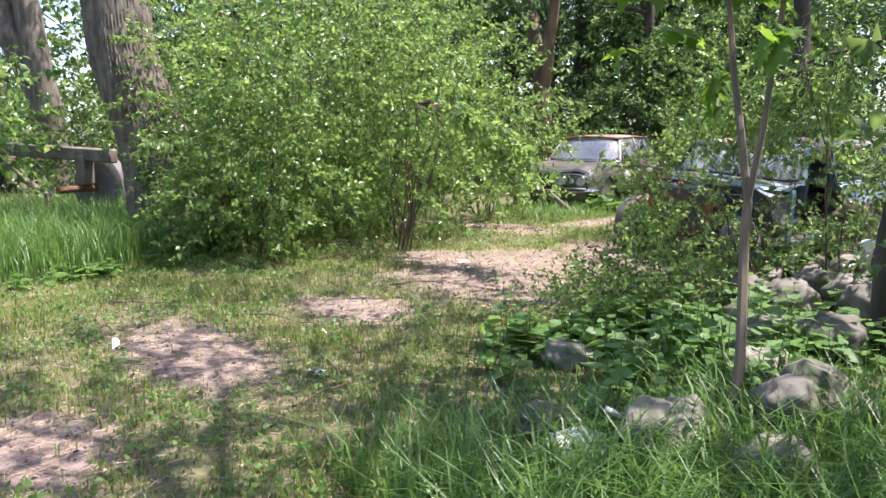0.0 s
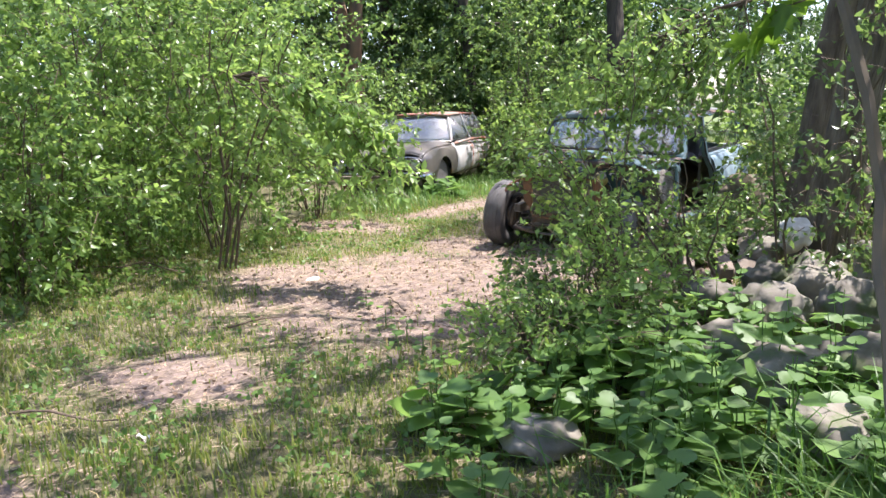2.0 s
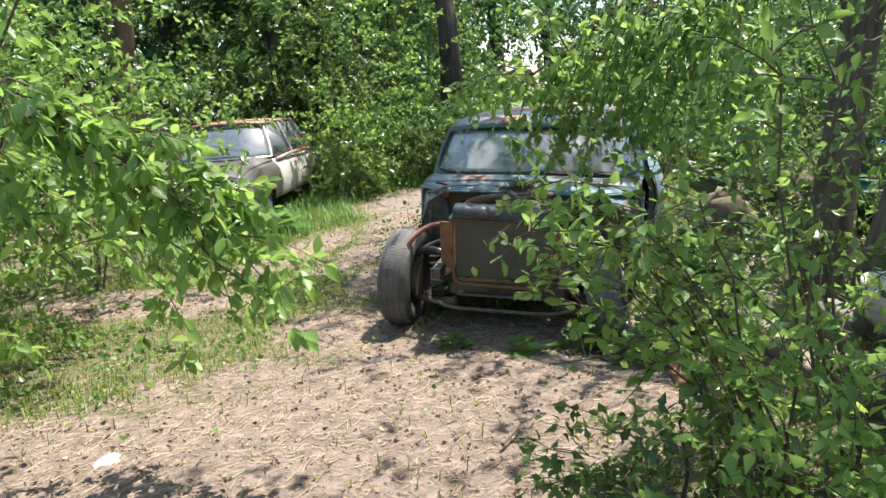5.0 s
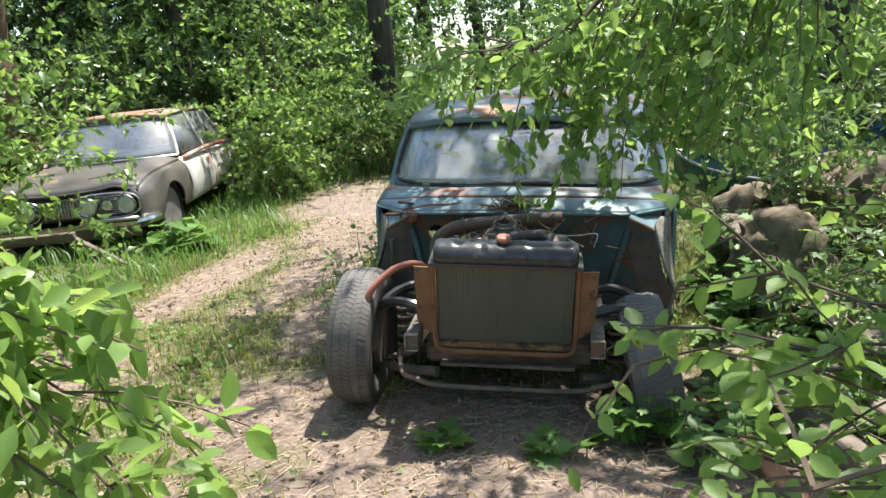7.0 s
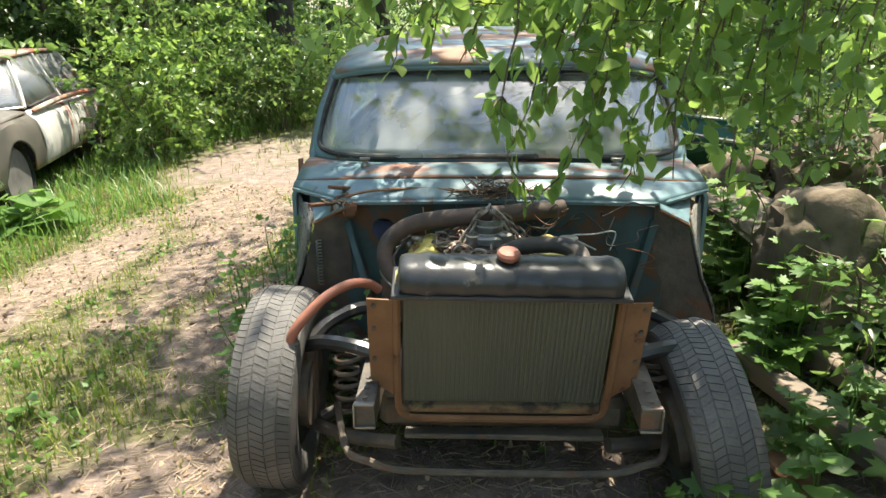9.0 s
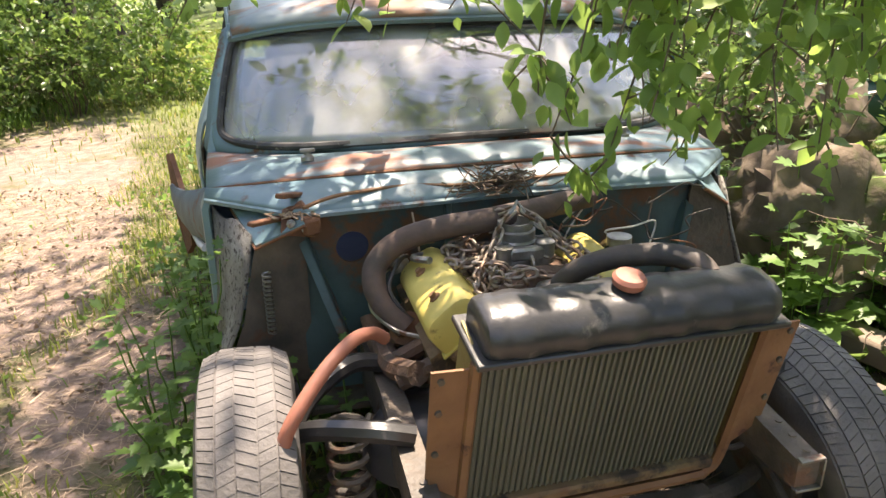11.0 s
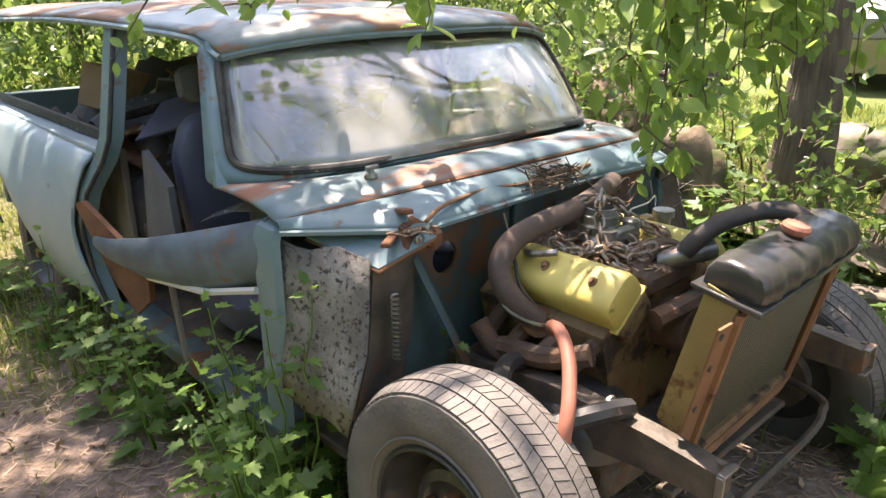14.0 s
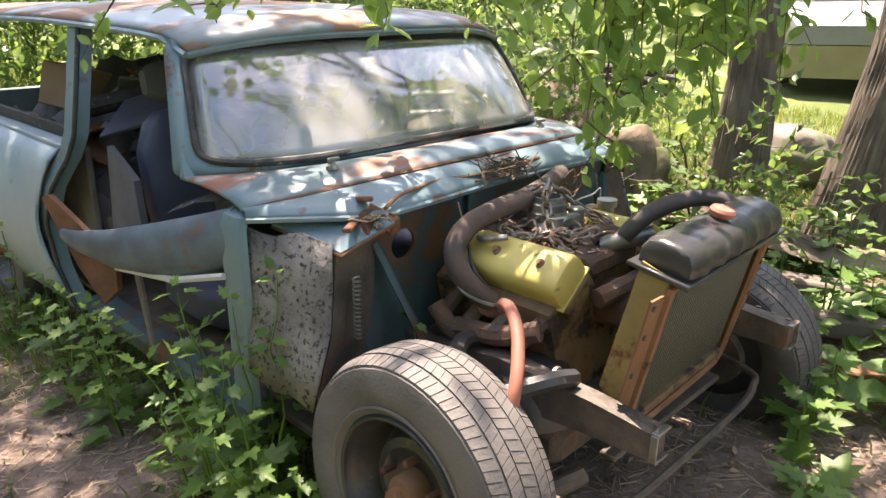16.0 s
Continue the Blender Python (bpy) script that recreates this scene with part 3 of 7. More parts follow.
part("roof", grid_panel(roof_pt, 28, 40), M["roof"], truck, "faded roof, paint worn to rust", thick=0.02)
b = Buf()
for sg in (-1, 1):
    b.tube([roof_pt(0 if sg < 0 else 1, j / 20) + Vector((sg * 0.006, 0, -0.012)) for j in range(21)], 0.012, 6)
b.tube([roof_pt(i / 20, 0) + Vector((0, 0.004, -0.012)) for i in range(21)], 0.012, 6)
part("drip_rail", b, M["blue"], truck)

# cowl between the glass and the firewall: a raised top panel and a lower strip ending in a lip
def cowl_edge(s_):
    return Vector((0.865 * s_, 0.80 + 0.17 * abs(s_) ** 3, 1.028 - 0.062 * abs(s_) ** 3))


def cowl_pt(i, j):
    s_ = i * 2 - 1
    p = cowl_edge(s_).lerp(ws_base(s_ * 1.04) + Vector((0, -0.010, -0.022)), j)
    p.z += 0.012 * math.sin(math.pi * j) - 0.010 * max(0, 1 - j * 6)
    return p


def strip_pt(i, j):
    s_ = -1 + 2 * i
    e = cowl_edge(s_) + Vector((0, 0.012, -0.012))
    o_ = max(0.0, abs(s_) - 0.70) / 0.30
    f = Vector((0.87 * s_, 0.655 + 0.05 * (1 - abs(s_)) + 0.29 * o_, 0.955 - 0.014 * o_))
    p = f.lerp(e, j)
    p.z += 0.014 * math.sin(math.pi * j)
    return p


part("cowl", grid_panel(cowl_pt, 28, 12), M["cowl"], truck, "faded blue cowl with a bare pink-brown band", thick=0.012)
part("cowl_strip", grid_panel(strip_pt, 28, 8), M["blue"], truck, "faded blue lower cowl strip with bolt holes", thick=0.008)
part("cowl_lip", Buf().tube([strip_pt(i / 24, 0) + Vector((0, 0, -0.006)) for i in range(25)], 0.010, 6), M["blue"], truck)
part("cowl_seam", Buf().tube([cowl_pt(i / 24, 0.0) + Vector((0, 0, 0.003)) for i in range(25)], 0.007, 6), M["rust"], truck, "rusty cowl seam")
for u in (-0.56, 0.485):
    pv = part("wiper_pivot", Buf().lathe([(0.02, 0), (0.02, 0.012), (0.012, 0.02), (0.012, 0.035), (0.0, 0.036)], pose(u, 0.945, 1.032, -12), 14), M["steel"], truck)
    part("wiper_stub", Buf().box((u, 0.94, 1.066), (0.045, 0.012, 0.012), 0.004), M["steel"], pv)

# firewall: a panel with the round heater hole cut through
def panel_with_hole(x0, x1, z0, z1, cx, cz, r, y, d):
    n = 32
    bb = Buf()
    for yy in (y, y + d):
        ring = [(cx + r * math.cos(2 * math.pi * k / n), yy, cz + r * math.sin(2 * math.pi * k / n)) for k in range(n)]
        outer_ = []
        for k in range(n):
            c, s2 = math.cos(2 * math.pi * k / n), math.sin(2 * math.pi * k / n)
            t = min((x1 - cx) / c if c > 1e-6 else 9, (x0 - cx) / c if c < -1e-6 else 9, (z1 - cz) / s2 if s2 > 1e-6 else 9, (z0 - cz) / s2 if s2 < -1e-6 else 9)
            outer_.append((cx + c * t, yy, cz + s2 * t))
        bb.loft([ring, outer_])
    rim = [[(cx + r * math.cos(2 * math.pi * k / n), yy, cz + r * math.sin(2 * math.pi * k / n)) for k in range(n)] for yy in (y, y + d)]
    return bb.loft(rim)


b = panel_with_hole(-0.62, -0.18, 0.36, 0.94, -0.464, 0.82, 0.048, 0.735, 0.012)
b.box((0.24, 0.726, 0.65), (0.84, 0.014, 0.58), 0.004)
b.box((-0.18, 0.722, 0.65), (0.02, 0.02, 0.58), 0.005)
part("firewall", b, M["teal"], truck, "grimy dark teal firewall with a round hole")

# side aprons beside the firewall
for sg in (-1, 1):
    b = Buf()
    b.plate([(sg * 0.60, 0.69, 0.945), (sg * 0.735, 0.715, 0.870), (sg * 0.79, 0.68, 0.64), (sg * 0.86, 0.66, 0.48), (sg * 0.78, 0.72, 0.38), (sg * 0.60, 0.76, 0.40)], (0, 0.010, 0))
    part("apron", b, M["grime"], truck, "inner wing apron, black with road grime")
    b = Buf()
    rows = []
    for z, u0, v0, u1, v1 in [(0.90, 0.745, 0.72, 0.855, 0.97), (0.78, 0.765, 0.70, 0.865, 0.97), (0.64, 0.80, 0.672, 0.872, 0.97), (0.54, 0.85, 0.66, 0.885, 0.97), (0.44, 0.875, 0.67, 0.885, 0.97)]:
        rows.append([(sg * (u0 + (u1 - u0) * t), v0 + (v1 - v0) * t, z + 0.012 * math.sin(9 * t + 12 * z)) for t in np.linspace(0, 1, 7)])
    part("apron_side", b.loft(rows, closed=False), M["undercoat"], truck, "apron side with flaking grey undercoat", thick=0.008)
    b = Buf()
    b.plate([(sg * 0.60, 0.62, 0.945), (sg * 0.735, 0.695, 0.868), (sg * 0.80, 0.93, 0.918), (sg * 0.64, 0.82, 0.965)], (0, 0, -0.012))
    part("apron_shelf", b, M["blue"], truck, "faded blue shelf of the apron")
    part("shelf_edge", Buf().tube([(sg * 0.60, 0.62, 0.938), (sg * 0.735, 0.692, 0.858), (sg * 0.80, 0.93, 0.905)], 0.005, 6), M["rust"], truck)
    b = Buf()
    rr_ = []
    for z, k in [(0.28, 0.0), (0.45, 0.0), (0.62, 0.0), (0.80, 0.0), (0.90, 0.0), (0.935, 0.015), (0.95, 0.045)]:
        rr_.append([(sg * (0.868 - k), 0.955 + k * 0.6, z), (sg * (0.888 - k), 0.968 + k * 0.6, z), (sg * (0.893 - k), 1.0, z), (sg * (0.893 - k), 1.06, z), (sg * (0.86 - k), 1.06, z), (sg * (0.85 - k), 0.99, z)])
    part("cowl_side", b.loft(rr_, caps=True), M["blue"], truck, "faded blue door post, rust at the seam")
    part("brace", Buf().plate([(sg * 0.622, 0.70, 0.87), (sg * 0.592, 0.70, 0.87), (sg * 0.485, 0.60, 0.54), (sg * 0.515, 0.60, 0.54)], (0, 0.012, 0.008)).plate([(sg * 0.592, 0.70, 0.87), (sg * 0.588, 0.73, 0.87), (sg * 0.480, 0.63, 0.54), (sg * 0.485, 0.60, 0.54)], (sg * 0.006, 0, 0)), M["teal"], truck)

# hood hinge with dry leaves caught in it
hinge = part("hood_hinge", Buf().plate([(-0.665, 0.655, 0.905), (-0.575, 0.64, 0.895), (-0.555, 0.66, 0.945), (-0.60, 0.70, 0.975), (-0.655, 0.69, 0.955)], (0.0, 0.022, 0.004)).box((0, 0, 0), (0.145, 0.030, 0.014), 0.004, pose(-0.625, 0.725, 0.995, 0, 14, 62)).box((0, 0, 0), (0.14, 0.026, 0.012), 0.004, pose(-0.69, 0.70, 0.935, 0, 6, 40)).box((0, 0, 0), (0.05, 0.045, 0.05), 0.008, pose(-0.585, 0.655, 0.925, 0, 0, 20)), M["rust"], truck, "rusty bonnet hinge bracket")
part("hinge_bolt", Buf().lathe([(0.013, 0), (0.013, 0.008), (0.007, 0.010), (0.007, 0.018), (0, 0.019)], pose(-0.635, 0.655, 0.935, 80), 8), M["steel"], hinge)
part("hinge_bolt", Buf().lathe([(0.010, 0), (0.010, 0.007), (0, 0.009)], pose(-0.60, 0.645, 0.92, 80), 8), M["steel"], hinge)
# hood spring
part("spring", Buf().tube([(-0.715 + 0.011 * math.cos(a * 0.9), 0.655 + 0.011 * math.sin(a * 0.9), 0.80 - a * 0.0019) for a in range(0, 100)], 0.003, 5), M["steel"], truck)

# pillars
for sg in (-1, 1):
    b = Buf()
    rings = []
    for t in np.linspace(0, 1, 7):
        c = Vector((0.862, 1.30, 1.0)).lerp(Vector((0.755, 1.50, 1.40)), t)
        rings.append([(sg * (c.x - 0.02), c.y - 0.025, c.z), (sg * (c.x + 0.012), c.y - 0.01, c.z), (sg * (c.x + 0.012), c.y + 0.035, c.z), (sg * (c.x - 0.02), c.y + 0.04, c.z)])
    b.loft(rings, caps=True)
    part("front_pillar", b, M["blue"], truck)
    b = Buf()
    rings = []
    for y, x, z in [(2.30, 0.93, 0.26), (2.38, 0.955, 0.45), (2.40, 0.965, 0.64), (2.30, 0.955, 0.80), (2.215, 0.905, 0.93), (2.18, 0.88, 1.02), (2.22, 0.83, 1.2), (2.26, 0.775, 1.42)]:
        rings.append([(sg * (x - 0.05), y - 0.05, z), (sg * x, y - 0.045, z), (sg * (x + 0.004), y + 0.06, z), (sg * (x - 0.045), y + 0.06, z)])
    b.loft(rings, caps=True)
    part("centre_pillar", b, M["blue"], truck)
    part("door_seal", Buf().tube([(sg * (r[1][0] * sg + 0.006), r[1][1] - 0.004, r[1][2]) for r in rings], 0.009, 6), M["gasket"], truck)
    b = Buf()
    rings = []
    for y, x, z in [(4.25, 0.86, 0.95), (4.24, 0.82, 1.2), (4.22, 0.775, 1.42)]:
        rings.append([(sg * (x - 0.05), y - 0.1, z), (sg * x, y - 0.1, z), (sg * x, y + 0.1, z), (sg * (x - 0.05), y + 0.1, z)])
    part("rear_pillar", b.loft(rings, caps=True), M["blue"], truck)

# rear quarter with bulging wing and wheel arch
def quarter(sg):
    bb = Buf()
    ys = np.linspace(2.22, 4.35, 30)
    zs = np.linspace(0, 1, 12)
    vs, fs = [], []
    for y in ys:
        d = (y - 3.35) / 0.50
        low = 0.30 if abs(d) >= 1 else 0.30 + 0.42 * math.sqrt(1 - d * d)
        bulge = 0.09 * math.exp(-((y - 3.2) / 0.75) ** 2)
        for t in zs:
            z = low + (0.965 - low) * t
            x = 0.915 + 0.055 * math.sin(math.pi * min(1, (z - 0.2) / 0.85)) + bulge * math.sin(math.pi * min(1, max(0, (z - 0.15) / 0.85))) ** 1.3
            x -= 0.05 * max(0, t - 0.9) * 10
            yy = y
            if y < 2.45:
                yy = max(y, 2.25 + 0.15 * math.exp(-((z - 0.62) / 0.24) ** 2))
            vs.append((sg * x, yy, z))
    n = len(zs)
    for i in range(len(ys) - 1):
        for j in range(n - 1):
            fs.append((i * n + j, i * n + j + 1, (i + 1) * n + j + 1, (i + 1) * n + j))
    return bb.add(vs, fs)


for sg in (-1, 1):
    part("rear_quarter", quarter(sg), M["chalk"], truck, "faded blue rear quarter with a long scratch", thick=0.012)
    part("quarter_sill", Buf().box((sg * 0.86, 3.25, 0.962), (0.09, 2.0, 0.02), 0.006), M["chalk"], truck)
    part("window_channel", Buf().box((sg * 0.83, 3.2, 1.0), (0.02, 1.9, 0.05), 0.005), M["gasket"], truck)
    part("inner_trim", Buf().box((sg * 0.80, 3.2, 0.72), (0.03, 1.9, 0.46), 0.01), M["greycard"], truck, "pale grey inner trim board")
    part("sill", Buf().box((sg * 0.84, 1.62, 0.27), (0.12, 1.3, 0.09), 0.02), M["teal"], truck)
part("floor_pan", Buf().box((0, 2.5, 0.27), (1.6, 3.5, 0.03), 0.01), M["grime"], truck)
part("tailgate", Buf().box((0, 4.33, 0.64), (1.66, 0.04, 0.66), 0.02), M["blue"], truck)

# dashboard and wheel
part("dashboard", Buf().loft([[(u, 1.02 + 0.2 * abs(u) ** 2, 0.99), (u, 1.28 + 0.12 * abs(u) ** 2, 0.985), (u, 1.33, 0.93), (u, 1.30, 0.74), (u, 1.2, 0.72)] for u in np.linspace(-0.76, 0.76, 12)], caps=True), M["teal"], truck)

# wheels
def wheel(cx, cy, cz, sg, camber, steer, width=0.215, R=0.36):
    m = pose(cx, cy, cz, 0, 0, steer) @ pose(0, 0, 0, 0, camber, 0) @ pose(0, 0, 0, 0, 90 * sg, 0)
    w = width / 2
    prof = [(0.205, -w * 0.80), (0.225, -w * 0.96), (0.29, -w * 1.06), (0.335, -w * 0.97), (R - 0.012, -w * 0.80), (R, -w * 0.55), (R + 0.004, 0), (R, w * 0.55), (R - 0.012, w * 0.80), (0.335, w * 0.97), (0.29, w * 1.06), (0.225, w * 0.96), (0.205, w * 0.80)]
    h = thing("wheel", m, "", "")
    h.parent = truck
    ty = part("tyre", Buf().lathe(prof, None, 48, close=True), M["rubber"], h, "worn dusty tyre")
    # tread: five ribs, each cut by slanting grooves
    tb = Buf()
    N = 84
    for row, (z0, z1) in enumerate([(-0.94, -0.62), (-0.57, -0.24), (-0.20, 0.20), (0.24, 0.57), (0.62, 0.94)]):
        z0, z1 = z0 * w, z1 * w
        for k in range(N):
            a0 = 2 * math.pi * (k + 0.37 * row) / N
            a1 = a0 + 2 * math.pi / N * (0.93 if row in (1, 3) else 0.88)
            sk = (0.03, -0.04, 0.045, -0.04, 0.03)[row]

            def rr(z):
                t = abs(z) / w
                return R + 0.007 - 0.004 * t - (0.018 * max(0, (t - 0.55) / 0.37))
            vs = []
            for dr in (-0.012, 0.0):
                for a, z in ((a0, z0), (a1, z0), (a1 + sk, z1), (a0 + sk, z1)):
                    r = rr(z) + dr
                    vs.append((r * math.cos(a), r * math.sin(a), z))
            tb.add(vs, [(4, 5, 6, 7), (0, 1, 5, 4), (1, 2, 6, 5), (2, 3, 7, 6), (3, 0, 4, 7)])
    tagged(part("tread", tb, M["rubber"], ty, smooth=False), kind="stuff")
    part("sidewall_ring", Buf().lathe([(0.232, w * 1.0), (0.236, w * 1.035), (0.242, w * 1.0)], None, 40, close=True), M["rubber"], ty)
    rim = part("rim", Buf().lathe([(0.208, -w * 0.8), (0.218, w * 0.90), (0.212, w * 0.98), (0.203, w * 0.95), (0.196, w * 0.72), (0.186, w * 0.60), (0.178, w * 0.10), (0.160, -w * 0.06), (0.150, w * 0.08), (0.135, w * 0.34), (0.11, w * 0.40), (0.08, w * 0.22), (0.055, w * 0.18), (0.0, w * 0.18)], None, 40), M["black"], h, "black steel rim with chipped edge")
    part("hub", Buf().lathe([(0.05, w * 0.2), (0.05, w * 0.70), (0.042, w * 0.82), (0.028, w * 0.86), (0.026, w * 1.06), (0.0, w * 1.08)], None, 20), M["rustbrown"], h, "rusty yellowish hub")
    for k in range(5):
        a = 2 * math.pi * k / 5
        part("wheel_stud", Buf().lathe([(0.011, w * 0.3), (0.011, w * 0.66), (0.006, w * 0.7), (0.0, w * 0.7)], pose(0.085 * math.cos(a), 0.085 * math.sin(a), 0), 6), M["rust"], rim)
    part("brake_drum", Buf().lathe([(0.14, -w * 1.1), (0.15, -w * 0.5), (0.15, w * 0.1), (0.0, w * 0.1)], None, 28), M["grime"], h)
    return h


WHEELS = [wheel(-0.80, 0.30, 0.355, -1, 3, 0), wheel(0.70, 0.20, 0.285, 1, -12, 2)]
for sg in (-1, 1):
    WHEELS.append(wheel(sg * 0.82, 3.35, 0.32 + 0.06 * sg, sg, 0, 0))

# radiator
radiator = part("radiator", Buf().box((0, 0.035, 0.53), (0.66, 0.06, 0.47), 0.004), M["core"], truck, "dark finned radiator core")
fin_mesh = mesh_of("fin", Buf().box((0, 0, 0), (0.0055, 0.012, 0.40), 0.001), M["core"])
for k in range(44):
    fin = new("fin", fin_mesh)
    fin.parent = radiator
    fin.location = (-0.322 + k * 0.01498, 0.002, 0.555)
tank = Buf()
prof = [(-0.045, 0.775), (-0.052, 0.788), (-0.052, 0.815), (-0.035, 0.843), (0.0, 0.855), (0.05, 0.855), (0.085, 0.842), (0.10, 0.815), (0.10, 0.78)]
rings = []
for u, k in [(-0.338, 0.75), (-0.333, 0.9), (-0.315, 1.0)] + [(x, 1.0 + 0.06 * (1 if i % 6 in (2, 3) else 0)) for i, x in enumerate(np.linspace(-0.30, 0.30, 33))] + [(0.315, 1.0), (0.333, 0.9), (0.338, 0.75)]:
    rings.append([(u, 0.025 + (v - 0.025) * k, 0.81 + (z - 0.81) * k) for v, z in prof])
tank.loft(rings, caps=True)
part("top_tank", tank, M["black"], radiator, "dented black radiator tank with pressed ribs")
part("tank_flange", Buf().box((0, 0.025, 0.775), (0.72, 0.17, 0.014), 0.004), M["black"], radiator)
part("radiator_cap", Buf().lathe([(0.024, 0), (0.024, 0.012), (0.034, 0.014), (0.036, 0.026), (0.030, 0.034), (0.0, 0.037)], pose(-0.01, 0.03, 0.851), 20), M["redhose"], radiator, "rusty red radiator cap")
for sg in (-1, 1):
    br = Buf()
    br.plate([(sg * 0.345, -0.012, 0.738), (sg * 0.436, -0.012, 0.742), (sg * 0.430, -0.012, 0.45), (sg * 0.40, -0.012, 0.42), (sg * 0.345, -0.012, 0.38)], (0, 0.006, 0))
    bk = part("side_bracket", br, M["rustbrown"], radiator, "rust-brown radiator side bracket")
    part("bracket_web", Buf().plate([(sg * 0.345, -0.008, 0.78), (sg * 0.345, 0.075, 0.79), (sg * 0.345, 0.085, 0.42), (sg * 0.345, -0.008, 0.36)], (sg * 0.006, 0, 0)), M["ochre"], radiator, "ochre-painted bracket web")
    for z in (0.72, 0.64, 0.53):
        part("bolt", Buf().lathe([(0.008, 0), (0.008, 0.006), (0.0, 0.007)], pose(sg * 0.415, -0.012, z, 90), 6), M["grime"], radiator)
part("core_support", Buf().tube(smooth_line([(-0.345, -0.014, 0.755), (-0.345, -0.014, 0.56), (-0.342, -0.014, 0.36), (-0.32, -0.014, 0.315), (-0.27, -0.014, 0.30), (0, -0.014, 0.298), (0.27, -0.014, 0.30), (0.32, -0.014, 0.315), (0.342, -0.014, 0.36), (0.345, -0.014, 0.56), (0.345, -0.014, 0.755)]), 0.013, 6), M["rustbrown"], radiator, "rusty radiator support frame")
part("core_top_bar", Buf().tube([(-0.345, -0.016, 0.752), (0.345, -0.016, 0.752)], 0.009, 6), M["rustbrown"], radiator)
part("bottom_tank", Buf().box((0, 0.02, 0.335), (0.66, 0.08, 0.03), 0.01), M["olive"], radiator)

radiator.matrix_basis = pose(-0.002, -0.02, 0.6285, 11, 1.6, 2.9) @ Matrix.Diagonal((0.98, 1, 1.035, 1)) @ pose(0, 0.014, -0.526)

# frame rails, cross members, roll bar
for sg in (-1, 1):
    b = Buf()
    rings = []
    for y, z, h in [(-0.145, 0.475, 0.075), (0.05, 0.48, 0.10), (0.35, 0.47, 0.14), (0.7, 0.42, 0.15), (1.2, 0.38, 0.14), (4.2, 0.38, 0.14)]:
        u = 0.43
        rings.append([(sg * (u - 0.03), y, z - h / 2), (sg * (u + 0.03), y, z - h / 2), (sg * (u + 0.03), y, z + h / 2), (sg * (u - 0.03), y, z + h / 2)])
    fr = part("frame_rail", b.loft(rings, caps=True), M["grime"], truck, "black steel frame rail with rust and dirt")
    for y in (-0.13, -0.08, -0.03):
        part("rail_hole", Buf().lathe([(0.009, 0), (0.009, 0.004), (0, 0.004)], pose(sg * 0.43, y, 0.525 + (y + 0.13) * 0.13), 10), M["grime"], fr)
    # suspension arms
    a = smooth_line([(sg * 0.42, 0.12, 0.56), (sg * 0.52, 0.13, 0.585), (sg * 0.63, 0.20, 0.56), (sg * 0.70, 0.28, 0.50)])
    a2 = smooth_line([(sg * 0.42, 0.46, 0.56), (sg * 0.52, 0.44, 0.585), (sg * 0.63, 0.36, 0.56), (sg * 0.70, 0.28, 0.50)])
    part("upper_arm", Buf().tube(a, 0.026, 8).tube(a2, 0.026, 8), M["black"], truck, "greasy black upper suspension arm")
    part("arm_nut", Buf().lathe([(0.024, 0), (0.024, 0.008), (0.014, 0.01), (0.014, 0.024), (0, 0.024)], pose(sg * 0.462, 0.15, 0.57, 90), 12), M["steel"], truck)
    part("lower_arm", Buf().tube(smooth_line([(sg * 0.36, 0.10, 0.25), (sg * 0.55, 0.18, 0.22), (sg * 0.70, 0.30, 0.20)]), 0.026, 8).tube(smooth_line([(sg * 0.36, 0.52, 0.25), (sg * 0.55, 0.42, 0.22), (sg * 0.70, 0.30, 0.20)]), 0.026, 8), M["grime"], truck)
    part("coil_spring", Buf().tube([(sg * 0.55 + 0.055 * math.cos(t * 0.5), 0.30 + 0.055 * math.sin(t * 0.5), 0.24 + t * 0.0040) for t in range(0, 76)], 0.009, 6), M["grime"], truck)
    part("knuckle", Buf().tube([(sg * 0.69, 0.28, 0.52), (sg * 0.70, 0.29, 0.35), (sg * 0.70, 0.30, 0.19)], 0.032, 8), M["grime"], truck)
    part("horn_end", Buf().box((sg * 0.43, -0.148, 0.515), (0.064, 0.02, 0.008), 0.002).box((sg * 0.43, -0.148, 0.437), (0.064, 0.02, 0.008), 0.002).box((sg * 0.462, -0.148, 0.476), (0.006, 0.02, 0.072), 0.002), M["steel"], truck)
part("front_cross_member", Buf().box((0, 0.28, 0.30), (0.86, 0.26, 0.12), 0.03), M["grime"], truck)
part("lower_cross_bar", Buf().box((0, 0.05, 0.262), (0.66, 0.05, 0.02), 0.008), M["grime"], truck)
part("roll_bar", Buf().tube(smooth_line([(-0.60, 0.28, 0.24), (-0.52, 0.0, 0.235), (-0.44, -0.05, 0.225), (-0.36, -0.06, 0.205), (-0.2, -0.06, 0.197), (0.2, -0.06, 0.197), (0.36, -0.06, 0.205), (0.44, -0.05, 0.225), (0.52, 0.0, 0.235), (0.60, 0.28, 0.24)]), 0.013, 8), M["grime"], truck, "rusty anti-roll bar")

